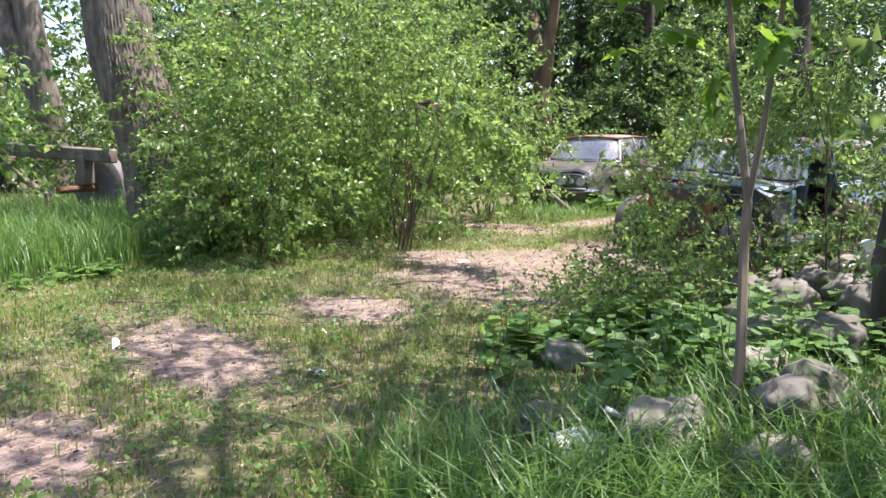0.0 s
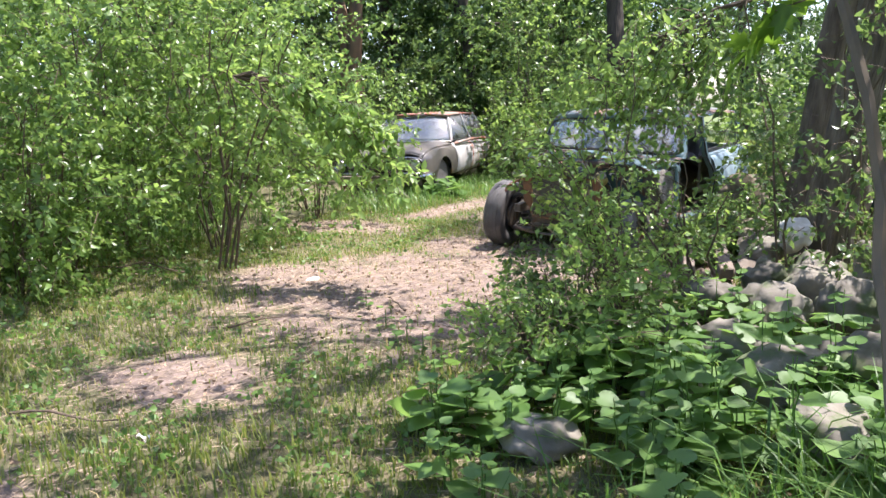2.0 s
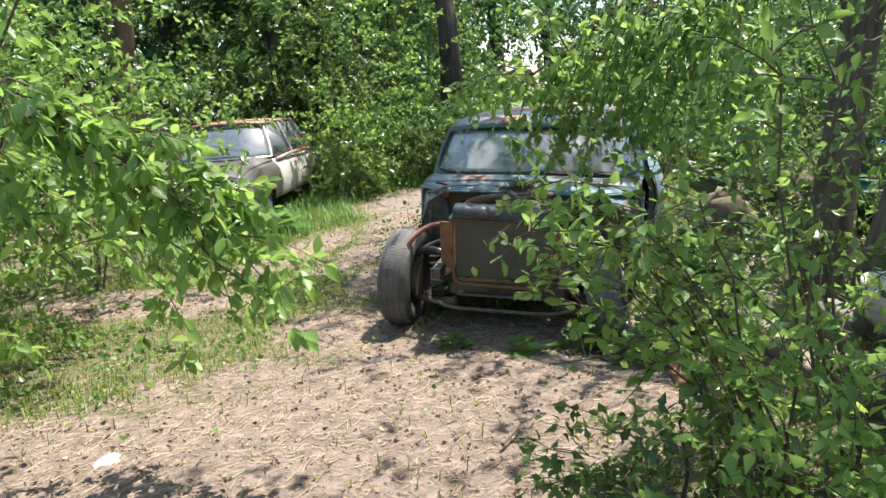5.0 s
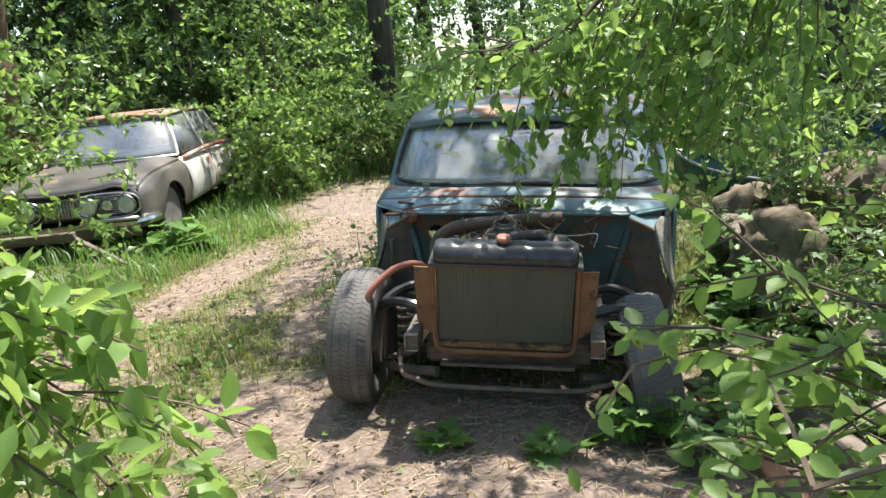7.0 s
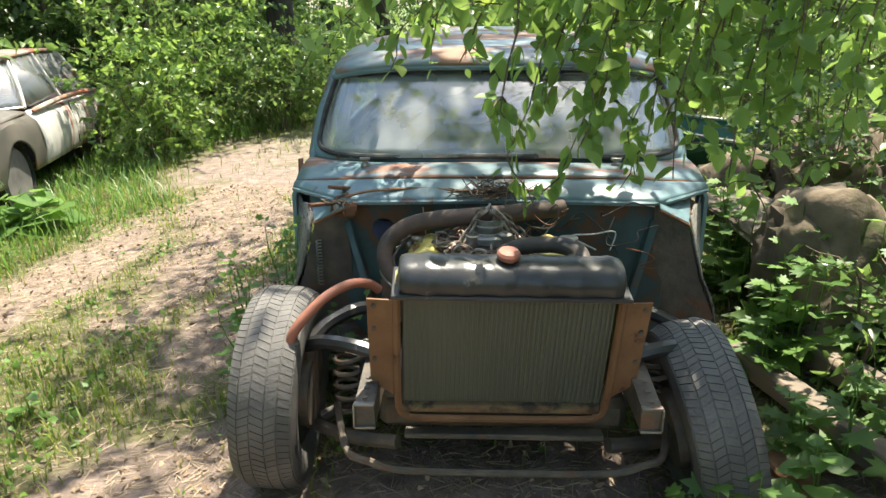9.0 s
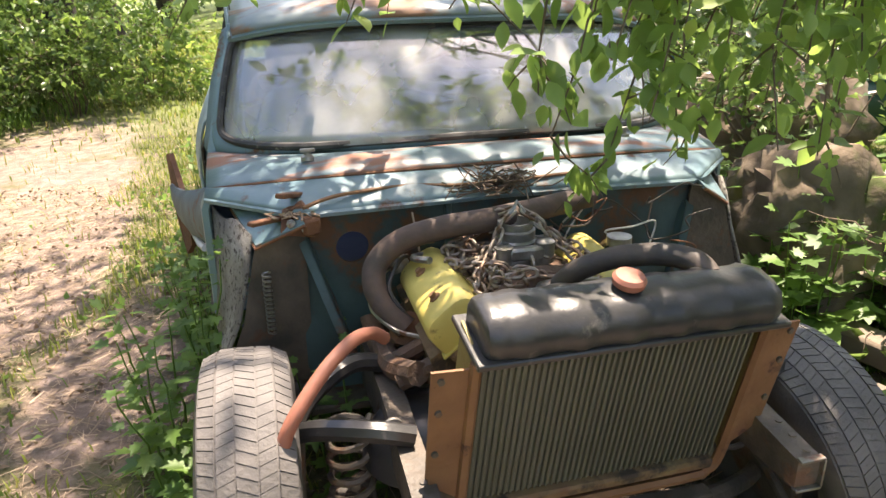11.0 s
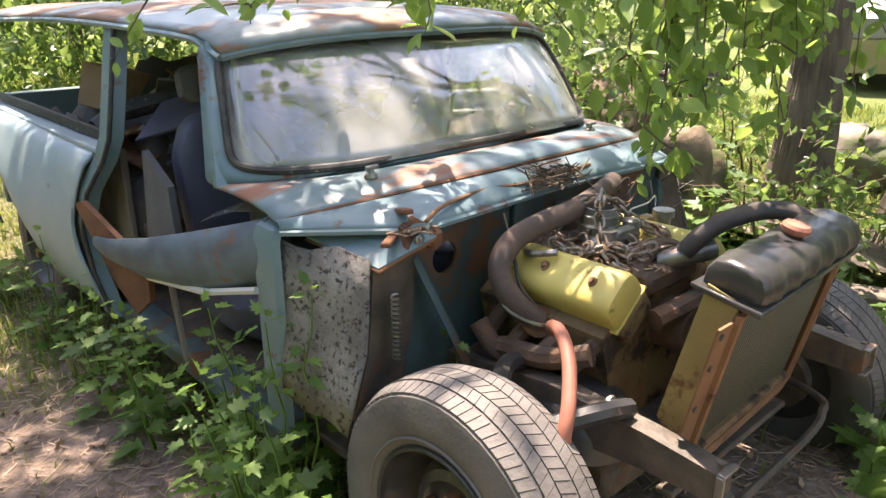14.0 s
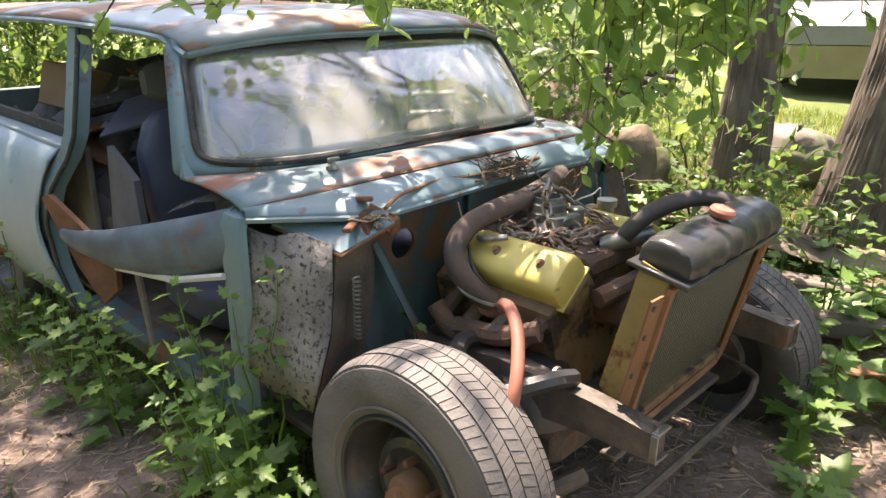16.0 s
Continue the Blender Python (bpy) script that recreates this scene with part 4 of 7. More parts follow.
# engine
engine = part("engine_block", Buf().loft([[(-0.17, y, 0.36), (0.17, y, 0.36), (0.26, y, 0.55), (0.30, y, 0.70), (0.16, y, 0.80), (-0.16, y, 0.80), (-0.30, y, 0.70), (-0.26, y, 0.55)] for y in (0.27, 0.45, 0.62, 0.72)], caps=True), M["olive"], truck, "greasy olive and rust engine block")
for sg in (-1, 1):
    m = pose(sg * 0.238, 0.43, 0.795, 0, sg * 40, 0) @ Matrix.Diagonal((0.94, 0.80, 0.94, 1))
    rings = []
    for y, k in [(-0.225, 0.80), (-0.218, 0.95), (-0.20, 1.0), (0.20, 1.0), (0.218, 0.95), (0.225, 0.80)]:
        rings.append([(-0.080 * k, y, -0.045)] + [(-0.080 * k * math.copysign(abs(math.cos(a)) ** 0.55, math.cos(a)), y, -0.02 + 0.075 * k * math.sin(a) ** 0.6) for a in np.linspace(0, math.pi, 13)] + [(0.080 * k, y, -0.045)])
    vc = part("valve_cover", Buf().loft(rings, caps=True, m=m), M["yellow"], engine, "chipped yellow valve cover")
    for y in (-0.12, 0.08):
        part("cover_bolt", Buf().lathe([(0.017, 0), (0.017, 0.006), (0.010, 0.008), (0.010, 0.018), (0, 0.019)], m @ pose(0, y, 0.052), 8), M["rustbrown"], vc)
    part("cover_pipe", Buf().tube(smooth_line([m @ Vector((0.03, 0.20, 0.045)), m @ Vector((0.01, 0.13, 0.085)), m @ Vector((0.045, 0.05, 0.075))]), 0.010, 8), M["steel"], vc)
    part("head", Buf().box((0, 0, -0.085), (0.15, 0.47, 0.08), 0.012, m), M["olive"], engine)
    part("cover_flange", Buf().box((0, 0, -0.047), (0.17, 0.46, 0.008), 0.003, m), M["yellow"], engine)
    part("exhaust_manifold", Buf().tube(smooth_line([(sg * 0.33, 0.28, 0.66), (sg * 0.37, 0.40, 0.62), (sg * 0.37, 0.55, 0.60), (sg * 0.34, 0.68, 0.52)]), 0.032, 8), M["iron"], engine)
    for k in range(4):
        part("manifold_port", Buf().tube([(sg * 0.28, 0.30 + k * 0.11, 0.67), (sg * 0.37, 0.32 + k * 0.10, 0.62)], 0.024, 8), M["iron"], engine)
part("intake_manifold", Buf().box((0, 0.47, 0.80), (0.26, 0.44, 0.07), 0.03).tube(smooth_line([(-0.13, 0.30, 0.80), (-0.04, 0.34, 0.845), (0.08, 0.34, 0.84), (0.15, 0.30, 0.80)]), 0.035, 8), M["iron"], engine, "rusty intake manifold")
part("water_pump", Buf().tube([(0.0, 0.27, 0.66), (0.0, 0.17, 0.66)], 0.075, 16).tube(smooth_line([(-0.14, 0.22, 0.72), (-0.02, 0.20, 0.735), (0.14, 0.22, 0.72)]), 0.03, 8), M["iron"], engine)
part("pulley", Buf().lathe([(0.09, 0), (0.075, 0.012), (0.09, 0.024), (0.02, 0.024), (0.0, 0.03)], pose(0, 0.17, 0.45, 90), 24), M["rust"], engine)
part("thermostat_neck", Buf().tube(smooth_line([(0.0, 0.30, 0.83), (0.03, 0.24, 0.86), (0.10, 0.20, 0.87)]), 0.03, 10), M["steel"], engine)
carb = part("carburettor", Buf().box((-0.005, 0.50, 0.85), (0.15, 0.15, 0.05), 0.012).lathe([(0.062, 0), (0.062, 0.035), (0.055, 0.04), (0.055, 0.062), (0.048, 0.066), (0.048, 0.085), (0.040, 0.085), (0.038, 0.06), (0, 0.06)], pose(-0.005, 0.51, 0.865), 22).lathe([(0.026, 0), (0.026, 0.055), (0.02, 0.06), (0, 0.062)], pose(0.055, 0.44, 0.855), 12).lathe([(0.026, 0), (0.026, 0.05), (0, 0.053)], pose(-0.06, 0.44, 0.855), 12).box((0.0, 0.43, 0.885), (0.10, 0.03, 0.035), 0.008), M["alu"], engine, "dull aluminium carburettor")
part("choke_rod", Buf().tube([(-0.08, 0.50, 0.89), (0.075, 0.49, 0.905)], 0.005, 6), M["steel"], carb)
for x_, y_ in ((-0.055, 0.56), (0.05, 0.56), (0.055, 0.455), (-0.05, 0.455)):
    part("carburettor_screw", Buf().lathe([(0.008, 0), (0.008, 0.008), (0, 0.009)], pose(x_, y_, 0.902), 8), M["steel"], carb)
part("oil_filler", Buf().lathe([(0.025, 0), (0.025, 0.05), (0.035, 0.052), (0.035, 0.075), (0, 0.078)], pose(0.285, 0.47, 0.815), 16), M["alu"], engine)
part("oil_cap", Buf().lathe([(0.03, 0), (0.03, 0.03), (0.022, 0.04), (0, 0.04)], pose(-0.30, 0.63, 0.80, 0, -35), 14), M["steel"], engine)
part("distributor", Buf().lathe([(0.045, 0), (0.05, 0.05), (0.035, 0.085), (0, 0.09)], pose(0.05, 0.68, 0.83), 14), M["grime"], engine)

engine.location = (-0.045, -0.01, -0.01)

# hoses
part("heater_duct", Buf().tube(smooth_line([(0.24, 0.66, 0.935), (0.08, 0.60, 0.935), (-0.10, 0.555, 0.93), (-0.24, 0.565, 0.915), (-0.35, 0.575, 0.885), (-0.42, 0.56, 0.835), (-0.435, 0.525, 0.78), (-0.41, 0.49, 0.725), (-0.365, 0.46, 0.68)]), 0.033, 12), M["hoserust"], truck, "long grey-brown rubber hose")
part("hose_clamp", Buf().lathe([(0.04, -0.006), (0.048, 0), (0.04, 0.006)], pose(-0.365, 0.46, 0.68, 35, -35), 16), M["rust"], truck)
part("red_hose", Buf().tube(smooth_line([(-0.44, 0.35, 0.715), (-0.475, 0.325, 0.748), (-0.53, 0.255, 0.772), (-0.60, 0.175, 0.755), (-0.665, 0.12, 0.70), (-0.70, 0.10, 0.65), (-0.715, 0.095, 0.60)]), 0.017, 10), M["redhose"], truck, "faded red rubber hose, hanging loose")
part("upper_hose", Buf().tube(smooth_line([(0.225, 0.01, 0.945), (0.215, 0.06, 0.965), (0.16, 0.12, 0.965), (0.07, 0.17, 0.945), (0.0, 0.20, 0.91), (-0.03, 0.23, 0.86)]), 0.027, 12), M["hose"], truck, "black upper radiator hose")

# seats and what lies in the cabin
def cushion(c, s, r=0.05, m=None):
    """A padded block with well rounded edges and a slight swell."""
    rings = []
    for t in np.linspace(-1, 1, 11):
        k = (1 - abs(t) ** 6) ** 0.5 if abs(t) < 1 else 0.0
        k = max(k, 0.55)
        ring = []
        for a in np.linspace(0, 2 * math.pi, 25)[:-1]:
            ca, sa = math.cos(a), math.sin(a)
            ring.append((c[0] + s[0] / 2 * t, c[1] + s[1] / 2 * k * math.copysign(abs(ca) ** 0.45, ca), c[2] + s[2] / 2 * k * math.copysign(abs(sa) ** 0.45, sa)))
        rings.append(ring)
    return Buf().loft(rings, caps=True, m=m)


for u in (-0.47, 0.40):
    part("seat_back", cushion((0, 0, 0), (0.47, 0.15, 0.62), m=pose(u, 1.95, 0.80, -12)), M["seat"], truck, "dark blue vinyl seat back")
    part("seat_cushion", cushion((0, 0, 0), (0.50, 0.52, 0.20), m=pose(u, 1.72, 0.42, 4)), M["seat"], truck, "dark blue vinyl seat cushion")
    part("headrest", cushion((0, 0, 0), (0.34, 0.10, 0.16), m=pose(u, 2.02, 1.21, -10)), M["greyfoam"], truck, "grey cloth headrest")
    part("headrest_post", Buf().tube([(u, 2.01, 1.05), (u, 2.01, 1.2)], 0.008, 6), M["steel"], truck)
jr = random.Random(3)
for k in range(46):
    m = pose(jr.uniform(-0.66, 0.4), jr.uniform(2.3, 3.3), jr.uniform(0.5, 1.18), jr.uniform(-35, 35), jr.uniform(-25, 25), jr.uniform(0, 180))
    part("trim_board", Buf().box((0, 0, 0), (jr.uniform(0.2, 0.5), jr.uniform(0.1, 0.3), 0.014), 0.005, m), M[jr.choice(["greycard", "greycard", "greyfoam", "greycard", "seat", "litter", "rustbrown"])], truck, "loose interior trim board")
part("padding", cushion((0, 0, 0), (1.35, 1.5, 0.6), m=pose(0, 3.3, 0.55)), M["grime"], truck, "dark heap of cast-off trim and rags")
def crumple(x0, x1, y0, y1, z0, dz, seed):
    """A heaped, creased sheet."""
    o = Vector((seed, seed * 2.3, 0))
    return grid_panel(lambda i, j: Vector((x0 + (x1 - x0) * i, y0 + (y1 - y0) * j, z0 + dz * (0.5 + abs(noise.noise(Vector((i * 3, j * 3, 0)) + o)) * 1.2 - 0.5 * abs(noise.noise(Vector((i * 7, j * 6, 3)) + o)) - 1.2 * (i - 0.5) ** 2))), 26, 26)


part("carpet", crumple(-0.76, 0.5, 2.25, 3.3, 0.50, 0.42, 3.0), M["greycard"], truck, "heap of creased grey-brown carpet", thick=0.01)
part("headliner_sheet", crumple(-0.70, 0.75, 2.55, 3.5, 0.72, 0.40, 8.0), M["greyfoam"], truck, "creased dark headliner cloth", thick=0.01)
part("cloth", crumple(-0.78, -0.15, 3.0, 3.7, 0.62, 0.40, 15.0), M["greycard"], truck, "heap of pale creased cloth", thick=0.01)
part("carton", Buf().box((0, 0, 0), (0.30, 0.26, 0.22), 0.008, pose(-0.42, 3.25, 1.06, 8, 12, 25)), M["cardboard"], truck, "tan cardboard carton")
part("dark_strip", Buf().tube(smooth_line([(-0.66, 2.75, 1.02), (-0.3, 2.6, 1.09), (0.1, 2.5, 1.07), (0.5, 2.5, 1.0)]), 0.045, 8), M["gasket"], truck, "black padded trim strip")
part("door_card", Buf().plate([(-0.88, 1.62, 0.62), (-0.84, 2.0, 0.66), (-0.80, 2.05, 0.98), (-0.84, 1.75, 0.90)], (0.03, 0.01, 0)), M["greyfoam"], truck, "sagging grey cloth panel")
# torn dash pad hanging out of the door opening, with a rusty bracket at its end
rings = []
for y, u, z, r in [(1.04, -0.84, 0.855, 0.10), (1.2, -0.88, 0.80, 0.105), (1.4, -0.94, 0.75, 0.095), (1.6, -1.0, 0.72, 0.07), (1.78, -1.05, 0.715, 0.04), (1.86, -1.07, 0.73, 0.02)]:
    rings.append([(u + 0.55 * r * math.cos(a), y, z + r * math.sin(a)) for a in np.linspace(0, 2 * math.pi, 15)[:-1]])
pad = part("dash_pad", Buf().loft(rings, caps=True), M["dash"], truck, "torn blue-grey vinyl pad hanging from the doorway")
part("pad_bracket", Buf().plate([(-1.02, 1.70, 0.73), (-1.075, 1.93, 0.86), (-1.09, 1.96, 0.85), (-1.06, 1.78, 0.62), (-1.03, 1.68, 0.50), (-1.0, 1.62, 0.56), (-1.0, 1.60, 0.70)], (0.02, 0.006, 0)), M["rust"], pad, "rusty bent bracket")
part("pad_edge", Buf().tube([(-0.90, 1.05, 0.745), (-0.94, 1.3, 0.675), (-1.0, 1.6, 0.655)], 0.012, 6), M["litter"], pad)
part("hanging_strap", Buf().plate([(-0.92, 1.62, 0.62), (-0.90, 1.72, 0.62), (-0.93, 1.58, 0.34), (-0.95, 1.50, 0.34)], (0.01, 0, 0)), M["greycard"], truck)
part("door_sill_trim", Buf().loft([[(-0.84, 1.05, 0.965), (-0.80, 1.06, 0.985), (-0.79, 1.10, 0.97)], [(-0.87, 1.22, 0.935), (-0.80, 1.24, 0.955), (-0.79, 1.27, 0.93)], [(-0.88, 1.42, 0.86), (-0.84, 1.43, 0.875), (-0.83, 1.45, 0.86)]], caps=True), M["chrome"], truck, "loose bright trim strip")


# chain heaped over the engine
def link(m):
    pts = []
    for k in range(13):
        a = 2 * math.pi * k / 12
        pts.append(m @ Vector((0.017 * math.cos(a) + (0.008 if math.cos(a) > 0 else -0.008), 0.013 * math.sin(a), 0)))
    return pts


def chain_run(pts, parent):
    P = smooth_line(pts, 8)
    acc, last, k = 0.0, P[0], 0
    bb = Buf()
    for p in P[1:]:
        acc += (p - last).length
        if acc > 0.030:
            d = (p - last).normalized()
            q = d.to_track_quat("X", "Z").to_matrix().to_4x4()
            bb.tube(link(Matrix.Translation(p) @ q @ pose(0, 0, 0, 90 * (k % 2) + jr.uniform(-20, 20))), 0.0046, 6, False)
            acc, k = 0.0, k + 1
        last = p
    return tagged(part("chain", bb, M["chain"], parent, "rusty steel chain"), kind="stuff")


chain_run([(0.0, 0.51, 0.985), (-0.045, 0.49, 0.955), (-0.075, 0.46, 0.915), (-0.11, 0.42, 0.875), (-0.15, 0.37, 0.86), (-0.16, 0.32, 0.85)], engine)
chain_run([(0.0, 0.51, 0.985), (0.045, 0.49, 0.955), (0.08, 0.46, 0.91), (0.12, 0.42, 0.88), (0.14, 0.36, 0.855)], engine)
chain_run([(0.0, 0.52, 0.985), (-0.05, 0.56, 0.95), (-0.10, 0.58, 0.90), (-0.17, 0.57, 0.87), (-0.19, 0.50, 0.865), (-0.17, 0.43, 0.86)], engine)
chain_run([(0.01, 0.52, 0.98), (0.07, 0.55, 0.93), (0.12, 0.53, 0.885), (0.16, 0.47, 0.87), (0.17, 0.40, 0.86)], engine)
for k in range(9):
    p = [jr.uniform(-0.15, 0.02), jr.uniform(0.36, 0.60), 0.85]
    chain_run([tuple(p)] + [(p[0] + jr.uniform(-0.10, 0.10), p[1] + jr.uniform(-0.08, 0.08), 0.845 + jr.uniform(0, 0.04)) for q in range(4)], engine)
part("chain_hook", Buf().tube([(-0.02, 0.505, 0.97), (0.0, 0.515, 1.0), (0.02, 0.51, 0.97)], 0.007, 6), M["steel"], engine)

# wires and dry twigs round the cowl and engine bay
for k in range(16):
    p = Vector((jr.uniform(0.05, 0.62), jr.uniform(0.55, 0.72), jr.uniform(0.75, 0.97)))
    pts = [p]
    for q in range(4):
        p = p + Vector((jr.uniform(-0.10, 0.10), jr.uniform(-0.06, 0.04), jr.uniform(-0.10, 0.07)))
        pts.append(p)
    part("wire", Buf().tube(smooth_line(pts, 5), 0.003, 5), M[jr.choice(["hose", "litter", "hose", "greycard", "rust"])], truck)
nest = Buf()
for k in range(110):
    c = Vector((-0.04 + jr.gauss(0, 0.06), 0.70 + jr.gauss(0, 0.04), 0.945 + abs(jr.gauss(0, 0.02))))
    d = Vector((jr.uniform(-1, 1), jr.uniform(-1, 1), jr.uniform(-0.4, 0.4))).normalized() * jr.uniform(0.03, 0.07)
    nest.tube([c - d, c + d * 0.2 + Vector((0, 0, jr.uniform(-0.01, 0.01))), c + d], 0.0022, 4, False)
tagged(part("twig_nest", nest, M["twig"], truck, "nest of dry twigs on the cowl"), kind="stuff")
lit = Buf()
for k in range(170):
    c = Vector((jr.choice([jr.gauss(-0.12, 0.07), jr.gauss(0.05, 0.09), jr.gauss(-0.62, 0.03)]), jr.gauss(0.40, 0.08), 0.83))
    if c.x < -0.5:
        c = Vector((c.x, jr.gauss(0.68, 0.02), 0.955))
    d = Vector((jr.uniform(-1, 1), jr.uniform(-1, 1), jr.uniform(-0.3, 0.3))).normalized() * jr.uniform(0.008, 0.02)
    lit.box((0, 0, 0), (d.length * 2, 0.006, 0.003), 0.001, Matrix.Translation(c) @ d.to_track_quat("X", "Z").to_matrix().to_4x4())
tagged(part("leaf_litter", lit, M["leafdry"], truck, "dry seeds and leaf litter caught on the engine"), kind="stuff")
part("cowl_pipe", Buf().tube(smooth_line([(-0.60, 0.66, 0.975), (-0.50, 0.70, 0.99), (-0.3, 0.74, 0.99), (-0.12, 0.72, 0.985), (0.2, 0.73, 0.99)]), 0.006, 6), M["rustbrown"], truck, "thin rusty pipe along the cowl")
part("hood_prop", Buf().tube([(-0.30, 0.66, 0.935), (-0.285, 0.62, 0.80)], 0.003, 5), M["straw"], truck)
part("spark_lead", Buf().tube(smooth_line([(-0.36, 0.62, 0.77), (-0.43, 0.56, 0.75), (-0.45, 0.5, 0.70), (-0.40, 0.44, 0.66), (-0.34, 0.40, 0.65)]), 0.006, 6), M["steel"], truck)
part("spark_lead", Buf().tube(smooth_line([(-0.33, 0.60, 0.80), (-0.36, 0.56, 0.80), (-0.40, 0.50, 0.75), (-0.36, 0.46, 0.68)]), 0.006, 6), M["hose"], truck)
part("starter_pipe", Buf().tube(smooth_line([(-0.44, 0.62, 0.62), (-0.42, 0.55, 0.54), (-0.36, 0.45, 0.53), (-0.28, 0.36, 0.55)]), 0.03, 10), M["iron"], truck)
part("dome_cover", Buf().lathe([(0.16, 0), (0.15, 0.06), (0.11, 0.12), (0.05, 0.145), (0, 0.15)], pose(-0.36, 0.30, 0.40), 24), M["black"], truck, "greasy black spring tower")

LIFT = dict(roll_bar=0.05, lower_cross_bar=0.06, front_cross_member=0.03, frame_rail=0.03, horn_end=0.03, upper_arm=0.02, arm_nut=0.025, twig_nest=0.03, spark_lead=0.03, starter_pipe=0.03)
for o in truck.children:
    k = o.name.split(".")[0]
    if k in LIFT:
        o.location.z += LIFT[k]


# ---- the old sedan across the track ----
sedan = thing("sedan", pose(-5.55, 3.43, 0, 0, 0, 15.7), "derelict charcoal and white sedan with peeling paint", "car")


def wing_side(sg, y0, y1, axle, top):
    """One flank of the body, bulged, with a round wheel opening cut out of its lower edge."""
    ys, ts = np.linspace(y0, y1, 34), np.linspace(0, 1, 12)
    vs, fs = [], []
    for y in ys:
        d = (y - axle) / 0.40
        low = 0.30 if abs(d) >= 1 else 0.30 + 0.36 * math.sqrt(1 - d * d)
        nose = 0.10 * max(0.0, 1 - y / 0.35) ** 2
        for t in ts:
            z = low + (top(y) - low) * t
            vs.append((sg * (0.90 + 0.10 * math.sin(math.pi * min(1, max(0, (z - 0.18) / 0.72))) ** 0.8 - nose - 0.06 * max(0, t - 0.82) / 0.18), y, z))
    n = len(ts)
    fs = [(i * n + j, i * n + j + 1, (i + 1) * n + j + 1, (i + 1) * n + j) for i in range(len(ys) - 1) for j in range(n - 1)]
    return Buf().add(vs, fs)


def nose_top(y):
    return 0.70 + 0.12 * min(1, y / 0.5) ** 0.5 + 0.05 * min(1, y / 1.6)


def tail_top(y):
    return 0.87 + 0.03 * math.sin(math.pi * min(1, (y - 1.6) / 1.6)) - 0.05 * max(0, (y - 3.0) / 2.0)


def bonnet_pt(i, j):
    """Broad flat bonnet with rolled edges over the lamps and a shallow dip down the middle."""
    s_, y = i * 2 - 1, 0.02 + 1.56 * j + 0.05 * (1 - j)
    z = nose_top(y) + 0.045 * (1 - abs(s_) ** 4) - 0.022 * math.exp(-(s_ / 0.35) ** 2) * (1 - j) + 0.035 * math.exp(-((abs(s_) - 0.72) / 0.13) ** 2)
    return Vector((0.90 * s_, y - 0.05 * (1 - s_ * s_) * (1 - j), z - 0.03 * max(0, 1 - j * 9) ** 2))


part("bonnet", grid_panel(bonnet_pt, 36, 18), M["carbody"], sedan, "broad charcoal bonnet dulled with dust", thick=0.015)
for sg in (-1, 1):
    part("front_wing", wing_side(sg, 0.0, 1.62, 0.92, nose_top), M["carbody"], sedan, "charcoal front wing", thick=0.015)
    part("rear_wing", wing_side(sg, 1.63, 4.95, 3.95, tail_top), M["carwhite"], sedan, "peeling white doors and rear wing", thick=0.015)
    part("door_gap", Buf().tube([(sg * 1.0, 2.78, 0.36), (sg * 1.002, 2.78, 0.6), (sg * 0.965, 2.78, 0.84)], 0.006, 5), M["gasket"], sedan)
    part("inner_arch", Buf().lathe([(0.40, -0.12), (0.40, 0.0), (0.385, 0.0), (0.385, -0.12)], pose(sg * 0.93, 0.92, 0.32, 0, 90 * sg), 28, close=True), M["gasket"], sedan)
    for y in (0.92, 3.95):
        part("tyre", Buf().lathe([(0.19, -0.09), (0.30, -0.1), (0.34, -0.06), (0.34, 0.06), (0.30, 0.1), (0.19, 0.09), (0, 0.08)], pose(sg * 0.83, y, 0.29, 0, 90 * sg), 28), M["rubber"], sedan)
part("boot_lid", grid_panel(lambda i, j: Vector((0.90 * (i * 2 - 1), 4.0 + 0.95 * j, 0.90 - 0.05 * j - 0.05 * abs(i * 2 - 1) ** 4 - 0.10 * max(0, j - 0.85) / 0.15)), 14, 8), M["carwhite"], sedan, thick=0.015)
part("tail_panel", Buf().box((0, 4.94, 0.56), (1.84, 0.04, 0.50), 0.02), M["carwhite"], sedan)
part("underbody", Buf().box((0, 2.5, 0.33), (1.7, 4.7, 0.05), 0.02), M["gasket"], sedan)
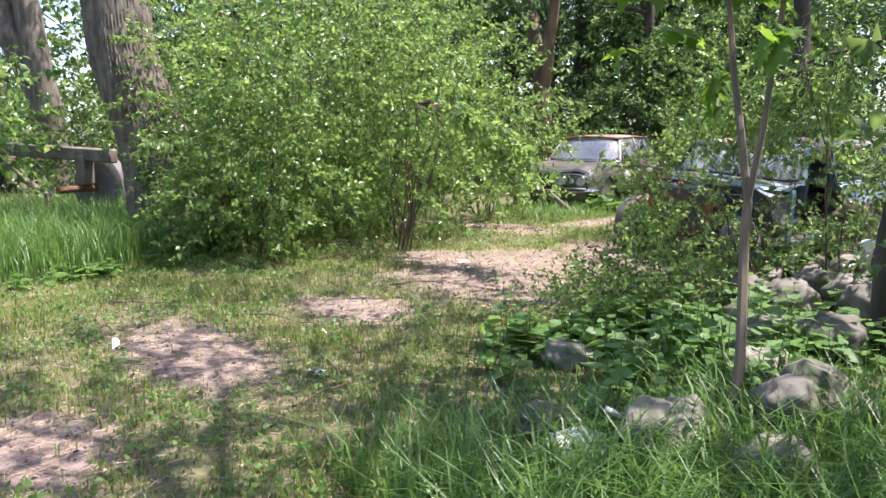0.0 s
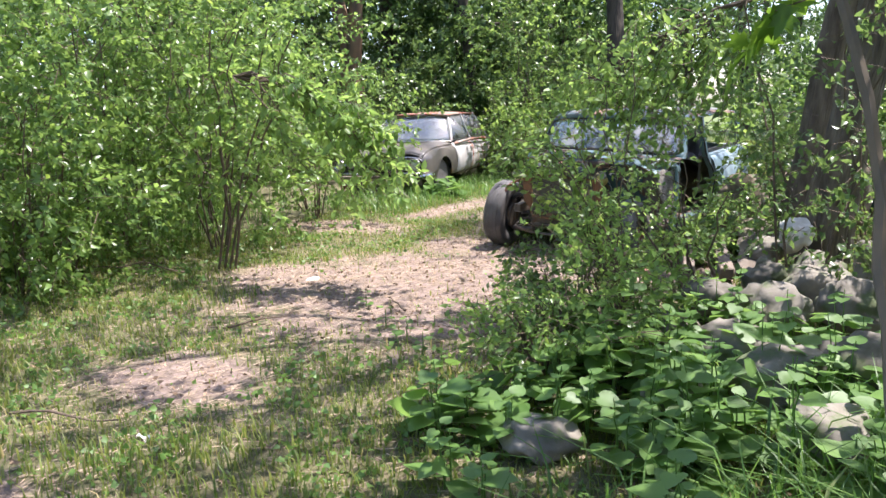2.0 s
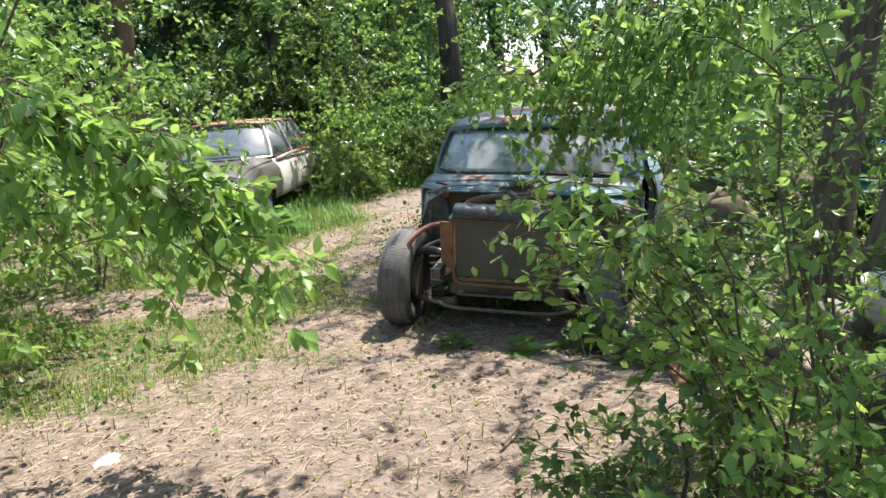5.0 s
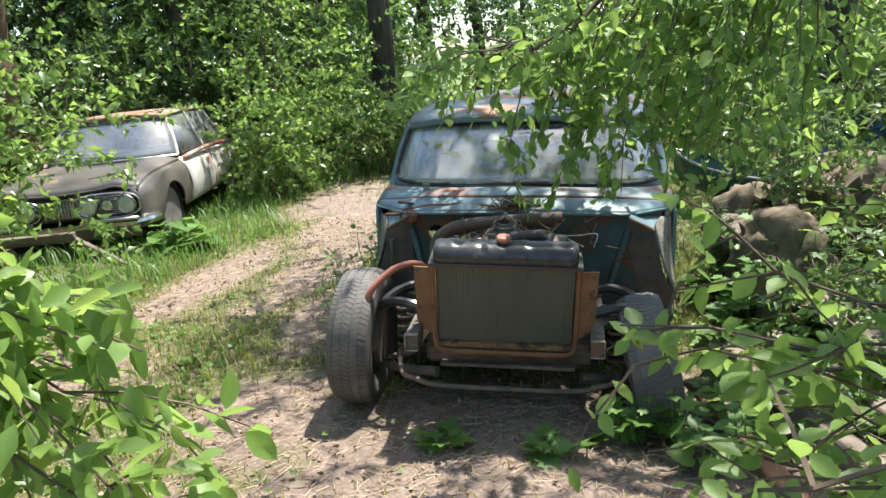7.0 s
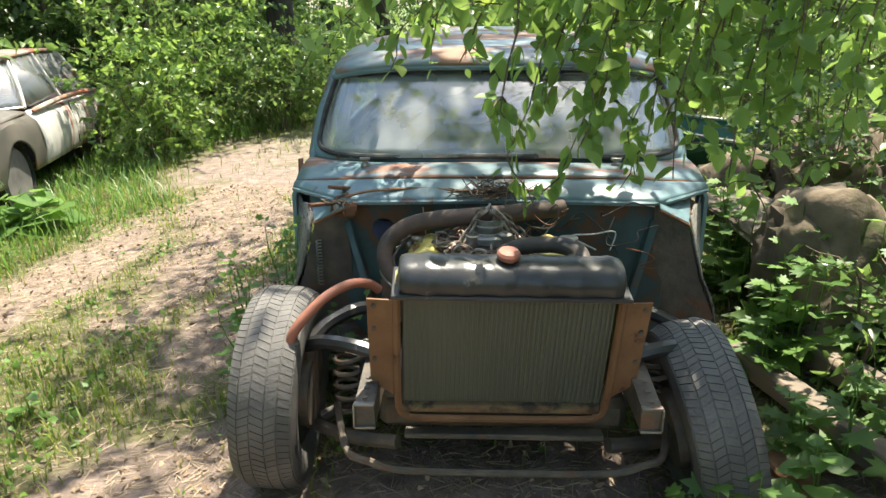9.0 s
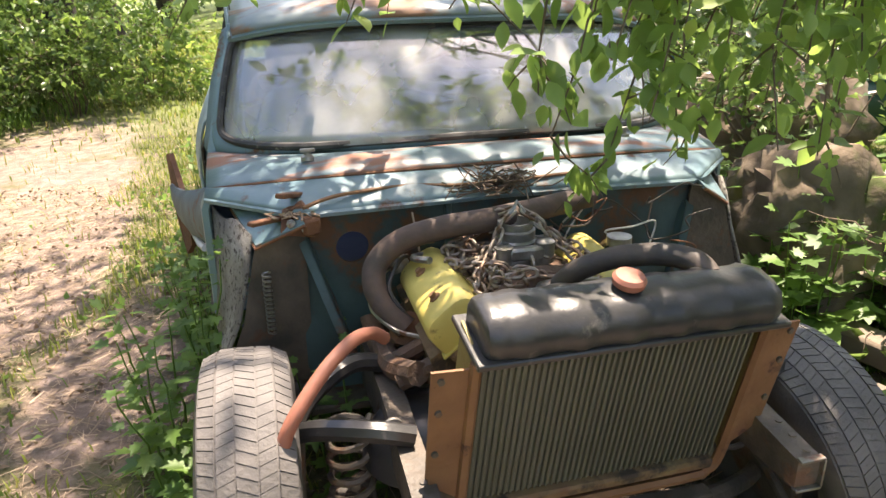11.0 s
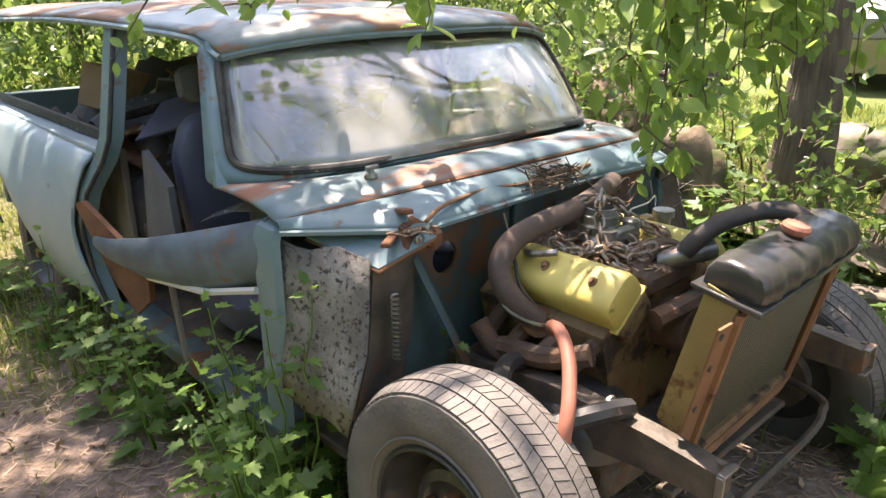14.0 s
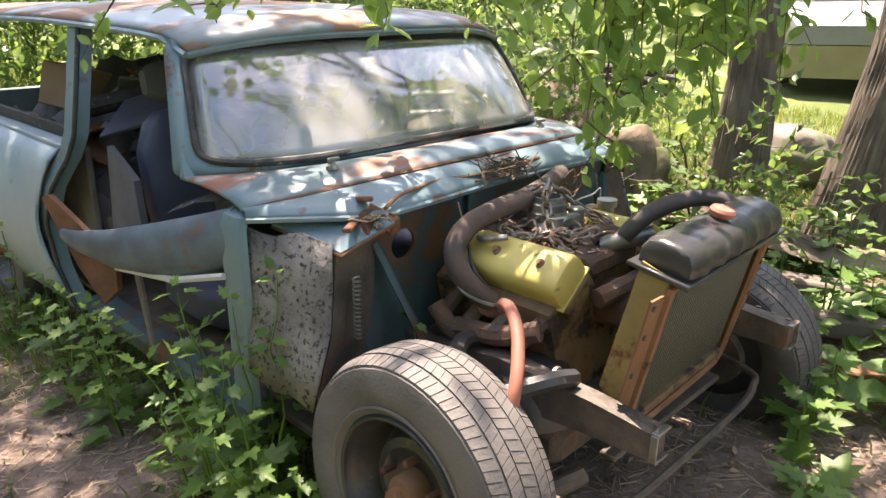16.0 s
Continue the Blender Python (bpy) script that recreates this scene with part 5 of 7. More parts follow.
# nose: recessed dark panel, wide grille, twin lamps in oval surrounds
part("grille_panel", Buf().box((0, 0.10, 0.58), (1.80, 0.05, 0.30), 0.02), M["gasket"], sedan)
for k in range(10):
    part("grille_bar", Buf().box((0, 0.03, 0.478 + k * 0.022), (1.70, 0.03, 0.008), 0.002), M["chrome"], sedan)
for k in range(15):
    part("grille_tooth", Buf().box((-0.252 + k * 0.036, 0.018, 0.577), (0.010, 0.012, 0.20), 0.002), M["chrome"], sedan)
for sg in (-1, 1):
    for u in (0.335, 0.765):
        h = part("headlight", Buf().lathe([(0.105, 0), (0.112, 0.03), (0.10, 0.05), (0.09, 0.035)], pose(sg * u, 0.03, 0.575, 90), 24), M["chrome"], sedan, "round headlamp with chrome ring")
        part("lens", Buf().lathe([(0.094, 0.03), (0.06, 0.045), (0.0, 0.052)], pose(sg * u, 0.03, 0.575, 90), 24), M["lampglass"], h)
    part("lamp_badge", Buf().lathe([(0.062, 0), (0.06, 0.025), (0.03, 0.04), (0, 0.042)], pose(sg * 0.55, 0.02, 0.575, 90), 16), M["chrome"], sedan)
    oval = [(sg * (0.55 + 0.37 * math.copysign(abs(math.cos(a)) ** 0.6, math.cos(a))), -0.02, 0.578 + 0.135 * math.copysign(abs(math.sin(a)) ** 0.7, math.sin(a))) for a in np.linspace(0, 2 * math.pi, 33)]
    part("lamp_surround", Buf().tube(oval, 0.012, 6, False), M["chrome"], sedan)
    part("bumper_blade", Buf().box((sg * 0.60, -0.085, 0.425), (0.60, 0.05, 0.035), 0.014), M["chrome"], sedan)
    part("bumper_end", Buf().tube(smooth_line([(sg * 0.86, -0.05, 0.37), (sg * 0.97, 0.03, 0.375), (sg * 1.0, 0.25, 0.38)]), 0.045, 8), M["chrome"], sedan)
part("brow", Buf().tube([bonnet_pt(i / 24, 0) + Vector((0, -0.006, -0.005)) for i in range(25)], 0.016, 6), M["carbody"], sedan)
part("bumper", Buf().loft([[(u, -0.05 + 0.06 * abs(u) ** 4, 0.33), (u, -0.09 + 0.06 * abs(u) ** 4, 0.345), (u, -0.09 + 0.06 * abs(u) ** 4, 0.385), (u, -0.05 + 0.06 * abs(u) ** 4, 0.40)] for u in np.linspace(-0.94, 0.94, 15)], caps=True), M["chrome"], sedan, "dulled chrome bumper")
part("lower_valance", Buf().box((0, 0.06, 0.27), (1.7, 0.05, 0.14), 0.02), M["carbody"], sedan)
# cabin: wrap-round glass under a flat rust-streaked roof
def cabin_pt(s_, t):
    k = abs(s_) ** 3.0
    a, b2 = Vector((0.87 * s_, 1.36 + 0.30 * k, 0.935 - 0.02 * k)), Vector((0.66 * s_, 1.86 + 0.20 * k, 1.425 - 0.02 * k))
    return a.lerp(b2, t) + Vector((0.03 * s_ * math.sin(math.pi * t), -0.03 * math.sin(math.pi * t), 0))


part("windscreen", grid_panel(lambda i, j: cabin_pt(i * 2 - 1, j), 24, 8), M["carglass"], sedan, "dusty curved windscreen", thick=0.006)
part("windscreen_trim", Buf().tube([cabin_pt(k / 12 - 1, 0) for k in range(25)], 0.014, 6).tube([cabin_pt(k / 12 - 1, 1) for k in range(25)], 0.012, 6), M["chrome"], sedan)
part("roof", grid_panel(lambda i, j: Vector((0.70 * (i * 2 - 1), 1.81 + 0.18 * abs(i * 2 - 1) ** 2.5 + 1.75 * j, 1.462 + 0.025 * math.sin(math.pi * j) - 0.04 * abs(i * 2 - 1) ** 3)), 16, 12), M["carroof"], sedan, "roof streaked with red rust", thick=0.03)
part("rear_window", Buf().loft([[(0.64 * s_, 3.58, 1.43) for s_ in np.linspace(-1, 1, 9)], [(0.82 * s_, 4.05, 0.92) for s_ in np.linspace(-1, 1, 9)]], closed=False), M["carglass"], sedan, thick=0.006)
for sg in (-1, 1):
    part("front_pillar", Buf().tube([tuple(cabin_pt(sg, t)) for t in np.linspace(0, 1, 6)], 0.022, 8), M["carwhite"], sedan)
    part("centre_pillar", Buf().tube([(sg * 0.89, 2.78, 0.90), (sg * 0.69, 2.75, 1.43)], 0.022, 8), M["carwhite"], sedan)
    part("rear_pillar", Buf().tube([(sg * 0.87, 4.0, 0.90), (sg * 0.68, 3.55, 1.43)], 0.045, 8), M["carwhite"], sedan)
    part("side_window", Buf().loft([[(sg * 0.88, 1.75, 0.91), (sg * 0.88, 3.95, 0.91)], [(sg * 0.68, 2.10, 1.42), (sg * 0.68, 3.5, 1.42)]], closed=False), M["carglass"], sedan, thick=0.005)
    part("trim_fin", Buf().tube(smooth_line([(sg * 0.93, 1.68, 0.87), (sg * 0.95, 2.6, 0.905), (sg * 0.95, 3.6, 0.885), (sg * 0.92, 4.9, 0.80)]), [0.012] + [0.03] * 17 + [0.012], 8), M["carroof"], sedan, "rust-red fin along the wing")
part("bench_seat", Buf().box((0, 2.35, 0.72), (1.4, 0.16, 0.5), 0.05, pose(0, 0, 0)), M["greyfoam"], sedan)


# ---- plants ----
def limb(p0, p1, sag=0.0, wob=0.08, n=7):
    p0, p1 = np.array(p0, float), np.array(p1, float)
    L = np.linalg.norm(p1 - p0)
    t = np.linspace(0, 1, n)[:, None]
    p = p0 + (p1 - p0) * t
    p[:, 2] += (np.sin(np.pi * t[:, 0]) * sag * L)
    p[1:-1] += rng.normal(size=(n - 2, 3)) * wob * L * 0.35
    return p


def spray_leaves(lines, per_m, size, spread, droop=0.35):
    """Leaf places and directions along twigs."""
    A, W = [], []
    for ln_ in lines:
        seg = np.diff(ln_, axis=0)
        L = np.linalg.norm(seg, axis=1)
        n = max(2, int(per_m * L.sum()))
        u = rng.uniform(0.12, 1, n) * (len(ln_) - 1)
        i = np.minimum(u.astype(int), len(ln_) - 2)
        p = ln_[i] + seg[i] * (u - i)[:, None]
        d = unit(seg[i])
        w = d * 0.55 + rng.normal(size=(n, 3)) * 0.65
        w[:, 2] -= droop
        A.append(p + rng.normal(size=(n, 3)) * spread)
        W.append(w)
    return np.concatenate(A), np.concatenate(W)


def crown_twigs(centre, radii, n, twig, hollow=0.45, lumps=7):
    """Twigs in an uneven ellipsoid: ends gathered into lobes, with gaps between."""
    c, r = np.array(centre, float), np.array(radii, float)
    lobes = unit(rng.normal(size=(lumps, 3))) * rng.uniform(0.45, 0.85, (lumps, 1))
    which = rng.integers(0, lumps, n)
    q = lobes[which] + rng.normal(size=(n, 3)) * 0.27
    p = c + q * r
    d = unit(q + rng.normal(size=(n, 3)) * 0.5)
    d[:, 2] *= 0.6
    ends = p + d * twig * rng.uniform(0.6, 1.3, (n, 1))
    return [limb(a, b, 0.06, 0.1, 4) for a, b in zip(p, ends)]


def bark_trunk(pts, rad, ridges=13, depth=0.06):
    """A trunk with furrowed bark cut into its outline."""
    P = [Vector(p) for p in pts]
    L = sum((P[i + 1] - P[i]).length for i in range(len(P) - 1))
    k = max(3, int(L / 0.09 / (len(P) - 1)))
    Q = []
    R = []
    for i in range(len(P) - 1):
        for j in range(k):
            t = j / k
            p0, p1, p2, p3 = P[max(i - 1, 0)], P[i], P[i + 1], P[min(i + 2, len(P) - 1)]
            Q.append(0.5 * ((2 * p1) + (p2 - p0) * t + (2 * p0 - 5 * p1 + 4 * p2 - p3) * t * t + (3 * p1 - p0 - 3 * p2 + p3) * t ** 3))
            R.append(rad[i] * (1 - t) + rad[i + 1] * t)
    n = 128
    rings = []
    for p, r in zip(Q, R):
        ring = []
        for q in range(n):
            a = 2 * math.pi * q / n
            w = noise.noise(Vector((p.x + math.cos(a) * 1.5, p.y + math.sin(a) * 1.5, p.z * 1.6))) * 3.2
            f = max(abs(math.sin(ridges * a * 0.5 + w + p.z * 5)), abs(math.sin(ridges * a * 0.5 + w * 0.7 - p.z * 5))) ** 3
            g_ = noise.noise(Vector((math.cos(a) * 7, math.sin(a) * 7, p.z * 9)))
            rr_ = r * (1 + depth * (f - 0.6) + 0.035 * g_)
            ring.append((p.x + rr_ * math.cos(a), p.y + rr_ * math.sin(a), p.z))
        rings.append(ring)
    return Buf().loft(rings, caps=True)


def plant(name, label, category, base, stems, twigs, per_m, leaf, mat, bark, group="", spread=0.015, droop=0.35, width=0.55, twig_r=0.004, size_var=0.3, shape=None, furrow=0):
    """A tree or bush: every stem a part, its twigs and its leaves one part each."""
    ob = thing(name, pose(*base), label, category, group)
    b = np.array(base)
    for i, (pts, rad) in enumerate(stems):
        q = [tuple(p - b) for p in pts]
        if furrow and i == 0:
            bf = bark_trunk(q, rad, furrow)
        else:
            bf = Buf().tube(q, rad, 10 if max(rad) > 0.05 else 6)
        part(("trunk" if i == 0 else "limb") if category == "tree" else "stem", bf, bark, ob)
    if twig_r:
        vb = Buf()
        for l in twigs:
            vb.tube([tuple(p - b) for p in l], np.linspace(twig_r, twig_r * 0.4, len(l)), 3, False)
        tw = new("twig_mass", mesh_of("twig_mass", vb, M["twig"], True))
        tw.parent = ob
        tagged(tw, kind="stuff")
    at_, way = spray_leaves(twigs, per_m, leaf, spread, droop)
    size = leaf * rng.uniform(1 - size_var, 1 + size_var, len(at_))
    if shape:
        up = rng.normal(size=(len(at_), 3)) * 0.6 + [0, 0, 1.0]
        me_ = stamp("crown", at_ - b, way, up, size, shape[0], shape[1], mat)
    else:
        me_ = leaves("crown", at_ - b, way, size, mat, width)
    cr = new("crown", me_)
    cr.parent = ob
    tagged(cr, kind="stuff")
    return ob


def trunk_line(base, top, r0, r1, n=9, flare=1.35, wob=0.02):
    p = limb(base, top, 0, wob, n)
    r = np.linspace(r0, r1, n)
    r[0] *= flare
    return p, list(r)


def tree(name, label, base, height, r0, lean=(0, 0), crown=(2.5, 2.5, 2.0), crown_z=None, n=260, twig=0.7, per_m=26, leaf=0.09, mat=None, bark=None, group="", limbs=6, lumps=9, furrow=0, crown_off=(0, 0)):
    top = (base[0] + lean[0], base[1] + lean[1], height)
    st = [trunk_line(base, top, r0, r0 * 0.4)]
    cz = crown_z or height * 0.8
    f = cz / height
    cc = (base[0] + lean[0] * f + crown_off[0], base[1] + lean[1] * f + crown_off[1], cz)
    for k in range(limbs):
        a = 2 * math.pi * (k + rng.uniform(0, 0.6)) / limbs
        h = rng.uniform(0.45, 0.8)
        p0 = np.array(base) + (np.array(top) - np.array(base)) * h
        p1 = np.array(cc) + np.array([math.cos(a) * crown[0] * 0.75, math.sin(a) * crown[1] * 0.75, rng.uniform(-0.2, 0.7) * crown[2]])
        st.append((limb(p0, p1, 0.05, 0.08, 7), list(np.linspace(r0 * 0.35, r0 * 0.08, 7))))
    tw = crown_twigs(cc, crown, n, twig, lumps=lumps)
    return plant(name, label, "tree", base, st, tw, per_m, leaf, mat or M["leaf"], bark or M["bark"], group, 0.03, 0.3, 0.55, 0, furrow=furrow)


def bush(name, label, base, height, radius, stems=7, n=160, twig=0.45, per_m=38, leaf=0.055, mat=None, category="bush", group="", squash=1.0, lumps=9, zc=0.55, twig_r=0.003, shape=None):
    st = []
    for k in range(stems):
        a = rng.uniform(0, 2 * math.pi)
        q = rng.uniform(0.3, 0.9)
        st.append((limb((base[0] + 0.1 * math.cos(a), base[1] + 0.1 * math.sin(a), 0), (base[0] + radius * q * math.cos(a), base[1] + radius * q * math.sin(a) * squash, height * rng.uniform(0.6, 0.95)), 0.04, 0.07, 7), list(np.linspace(0.011, 0.004, 7))))
    tw = crown_twigs((base[0], base[1], height * zc), (radius, radius * squash, height * 0.52), n, twig, lumps=lumps)
    tw = [np.maximum(t, [-1e9, -1e9, 0.03]) for t in tw]
    return plant(name, label, category, base, st, tw, per_m, leaf, mat or M["leaf"], M["twig"], group, 0.02, 0.3, 0.55, twig_r, shape=shape)


# the big ivy-clad trunk and the tree behind it
tree("tree", "old thick furrowed tree trunk with leafy suckers, in long grass", (-5.93, -4.0, 0), 11, 0.56, (-1.5, -2.0), (4.5, 4.5, 2.6), 8.6, 420, 0.9, 24, 0.13, M["leaf"], M["bark"], furrow=64)
plant("tree", "leaning forked tree at the field edge", "tree", (-12.5, -4.4, 0),
      [(limb((-12.5, -4.4, 0), (-12.55, -4.5, 2.2), 0, 0.01, 7), [0.36, 0.30, 0.27, 0.26, 0.26, 0.28, 0.31]), (limb((-12.55, -4.5, 2.0), (-13.6, -6.0, 6.6), 0.02, 0.02, 9), list(np.linspace(0.33, 0.25, 9))), (limb((-12.55, -4.5, 2.0), (-12.9, -5.1, 7.6), 0.02, 0.02, 9), list(np.linspace(0.29, 0.2, 9)))],
      crown_twigs((-13.2, -5.6, 8.6), (3.6, 3.6, 2.4), 300, 0.9), 20, 0.14, M["leaf"], M["bark"], twig_r=0)
bush("bush", "leafy suckers climbing the old tree trunk", (-5.4, -4.45, 0), 2.9, 0.5, 6, 150, 0.3, 40, 0.07, M["leaf"], squash=0.8, zc=0.72)
bush("bush", "leafy suckers beside the forked tree", (-11.2, -4.3, 0), 2.9, 0.7, 6, 140, 0.4, 36, 0.09, M["leaf"], squash=0.9)
# left hand thicket beside the track
for x, y, h, r, n in [(-4.2, -3.1, 4.4, 1.6, 620), (-5.3, -1.6, 4.8, 1.8, 560), (-3.7, -1.5, 4.0, 1.2, 460), (-6.8, 0.2, 5.2, 1.9, 460), (-3.5, -3.9, 2.4, 0.9, 330), (-4.3, -3.9, 1.5, 0.6, 200), (-4.6, 0.9, 3.0, 1.3, 330)]:
    bush("bush", "tall dense leafy thicket of mulberry shoots", (x, y, 0), h, r, 9, n, 0.55, 36, 0.08, M["leafbright"], group="thicket by the track", lumps=22, zc=0.48, twig_r=0.004)
# thin shoots by the track whose sprays hang over it
st = [(limb((-2.84 + 0.05 * k, -2.17 + 0.03 * k, 0), (-2.3 + 0.25 * k, -2.4 + 0.12 * k, 2.3), 0.05, 0.05), list(np.linspace(0.014, 0.006, 7))) for k in range(4)]
tw = []
for k in range(26):
    h = rng.uniform(0.7, 2.2)
    p0 = np.array([-2.5 + rng.uniform(-0.2, 0.4), -2.3 + rng.uniform(-0.2, 0.2), h])
    tw.append(limb(p0, p0 + np.array([rng.uniform(-0.4, 0.9), rng.uniform(-0.6, 0.5), rng.uniform(-0.35, 0.3)]), 0.1, 0.08, 5))
for tgt in [(-0.42, -2.1, 1.25), (-0.46, -2.15, 1.08), (-0.42, -2.0, 1.2), (-0.40, -2.2, 1.0), (-0.37, -2.2, 0.9), (-0.55, -2.1, 1.15), (-0.75, -2.0, 0.85), (-0.9, -2.25, 1.35), (-1.05, -1.9, 0.6), (-1.2, -2.3, 1.0), (-1.0, -2.35, 1.6)]:
    p0 = np.array([-2.1, -2.35, 1.9])
    a = limb(p0, tgt, 0.10, 0.05, 9)
    st.append((a, list(np.linspace(0.008, 0.003, 9))))
    tw.append(a[3:])
    for q in range(7):
        i = rng.integers(3, 9)
        tw.append(limb(a[i], a[i] + np.array([rng.uniform(-0.15, 0.35), rng.uniform(-0.3, 0.3), rng.uniform(-0.35, 0.12)]), 0.1, 0.08, 4))
# sunlight on these shoots is partly in the pale leaf colour
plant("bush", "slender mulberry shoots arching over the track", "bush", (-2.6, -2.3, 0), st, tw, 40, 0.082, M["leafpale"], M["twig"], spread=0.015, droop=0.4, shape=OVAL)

# right hand bush in front of the truck
st, tw = [], []
for tgt in [(0.60, -1.95, 1.15), (0.68, -1.9, 1.28), (0.62, -2.0, 1.0), (0.75, -1.88, 1.05), (0.80, -2.0, 1.2), (0.58, -2.0, 1.25), (0.82, -2.3, 0.72), (0.78, -2.25, 1.0), (0.95, -2.3, 1.12), (0.9, -2.05, 0.85), (1.2, -2.4, 1.35), (1.15, -2.0, 0.7), (1.5, -2.4, 1.7), (0.80, -2.45, 1.22), (1.6, -2.0, 2.0)]:
    a = limb((1.65 + rng.uniform(-0.1, 0.1), -2.3 + rng.uniform(-0.2, 0.2), 0.0), tgt, 0.28, 0.04, 9)
    st.append((a, list(np.linspace(0.006, 0.002, 9))))
    tw.append(a[1:])
    for q in range(8):
        i = rng.integers(2, 9)
        tw.append(limb(a[i], a[i] + np.array([rng.uniform(-0.25, 0.25), rng.uniform(-0.25, 0.25), rng.uniform(-0.18, 0.15)]), 0.08, 0.08, 4))
# pale leaf colour adds to the sunlight on these sprays
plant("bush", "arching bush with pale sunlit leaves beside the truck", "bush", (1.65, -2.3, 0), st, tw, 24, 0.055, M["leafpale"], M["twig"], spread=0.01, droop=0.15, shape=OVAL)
bush("bush", "low dense bush at the edge of the stones", (1.95, -1.7, 0), 1.3, 0.7, 6, 120, 0.35, 34, 0.05, M["leafbright"], squash=1.2)
# same pale leaves, sunlight included in their colour
bush("bush", "low leafy bush at the edge of the track", (1.66, -2.5, 0), 0.8, 0.42, 5, 220, 0.25, 44, 0.05, M["leafpale"], squash=1.7)
bush("bush", "low leafy bush at the edge of the track", (1.6, -3.2, 0), 0.5, 0.45, 5, 150, 0.25, 44, 0.045, M["leafbright"], squash=1.3)
bush("bush", "low leafy bush at the edge of the track", (1.22, -2.3, 0), 0.6, 0.33, 5, 130, 0.22, 44, 0.05, M["leaf"], squash=1.3)
bush("bush", "low leafy bush at the edge of the track", (1.35, -2.95, 0), 0.42, 0.3, 5, 100, 0.2, 44, 0.05, M["leafbright"], squash=1.2)
bush("bush", "tall bush under the roadside trees", (2.5, -1.15, 0), 2.7, 0.7, 4, 200, 0.4, 34, 0.06, M["leaf"])

bush("bush", "leafy bush over the bank behind the truck", (1.75, 1.95, 0), 1.1, 0.6, 5, 190, 0.3, 36, 0.065, M["leaf"])
bush("bush", "leafy bush over the bank behind the truck", (1.55, 0.75, 0), 0.7, 0.4, 5, 130, 0.25, 36, 0.06, M["leaf"])
bush("bush", "leafy bush under the leaning trees", (2.6, 1.5, 0), 0.7, 0.45, 5, 80, 0.3, 30, 0.06, M["leafbright"])
# trees on the stony bank; their boughs hang over the truck
# crown_off shifts the unseen crowns off their trunks to place shade below
tree("tree", "leaning tree with furrowed bark behind the truck", (2.02, 0.93, 0), 7.5, 0.14, (1.0, -0.4), (1.5, 1.7, 1.0), 5.6, 400, 0.7, 28, 0.10, M["leaf"], M["bark"], furrow=38, crown_off=(-1.9, 2.5))
tree("tree", "dark straight tree at the edge of the lawn", (3.1, 7.1, 0), 9, 0.18, (-0.3, -0.4), (3.6, 3.6, 1.8), 6.2, 420, 0.8, 24, 0.11, M["leafdark"], M["barkdark"], furrow=30, crown_off=(-1.4, -0.8))
tree("tree", "thick leaning tree with furrowed bark on the bank", (2.33, 0.39, 0), 8.5, 0.19, (1.6, -0.9), (2.2, 2.0, 1.2), 6.6, 260, 0.7, 26, 0.10, M["leaf"], M["bark"], furrow=46, crown_off=(-2.3, -2.0))
# added out of view; its crown only casts shade on the near ground
tree("tree", "tall leafy tree shading the start of the track", (6.4, -4.9, 0), 9, 0.2, (-0.8, 0.2), (2.4, 2.0, 1.2), 7.2, 330, 0.7, 24, 0.11, M["leaf"], M["bark"], crown_off=(-2.2, 0.5))
tree("tree", "dark straight trunk where the track enters the woods", (-3.95, 10.2, 0), 10, 0.24, (0.1, 0.2), (2.2, 2.2, 2.0), 8.6, 260, 0.8, 22, 0.12, M["leaf"], M["barkdark"], furrow=30, crown_off=(1.6, 2.4))
tree("tree", "slim dark tree on the stony bank", (3.2, -2.3, 0), 6.5, 0.062, (0.3, -0.5), (2.4, 2.4, 1.4), 4.9, 330, 0.6, 28, 0.10, M["leaf"], M["barkdark"], crown_off=(-0.4, 0.2))
st, tw = [], []
main = limb((2.02, 0.9, 2.5), (0.15, 0.55, 1.75), 0.08, 0.03, 9)
st.append((main, list(np.linspace(0.03, 0.008, 9))))
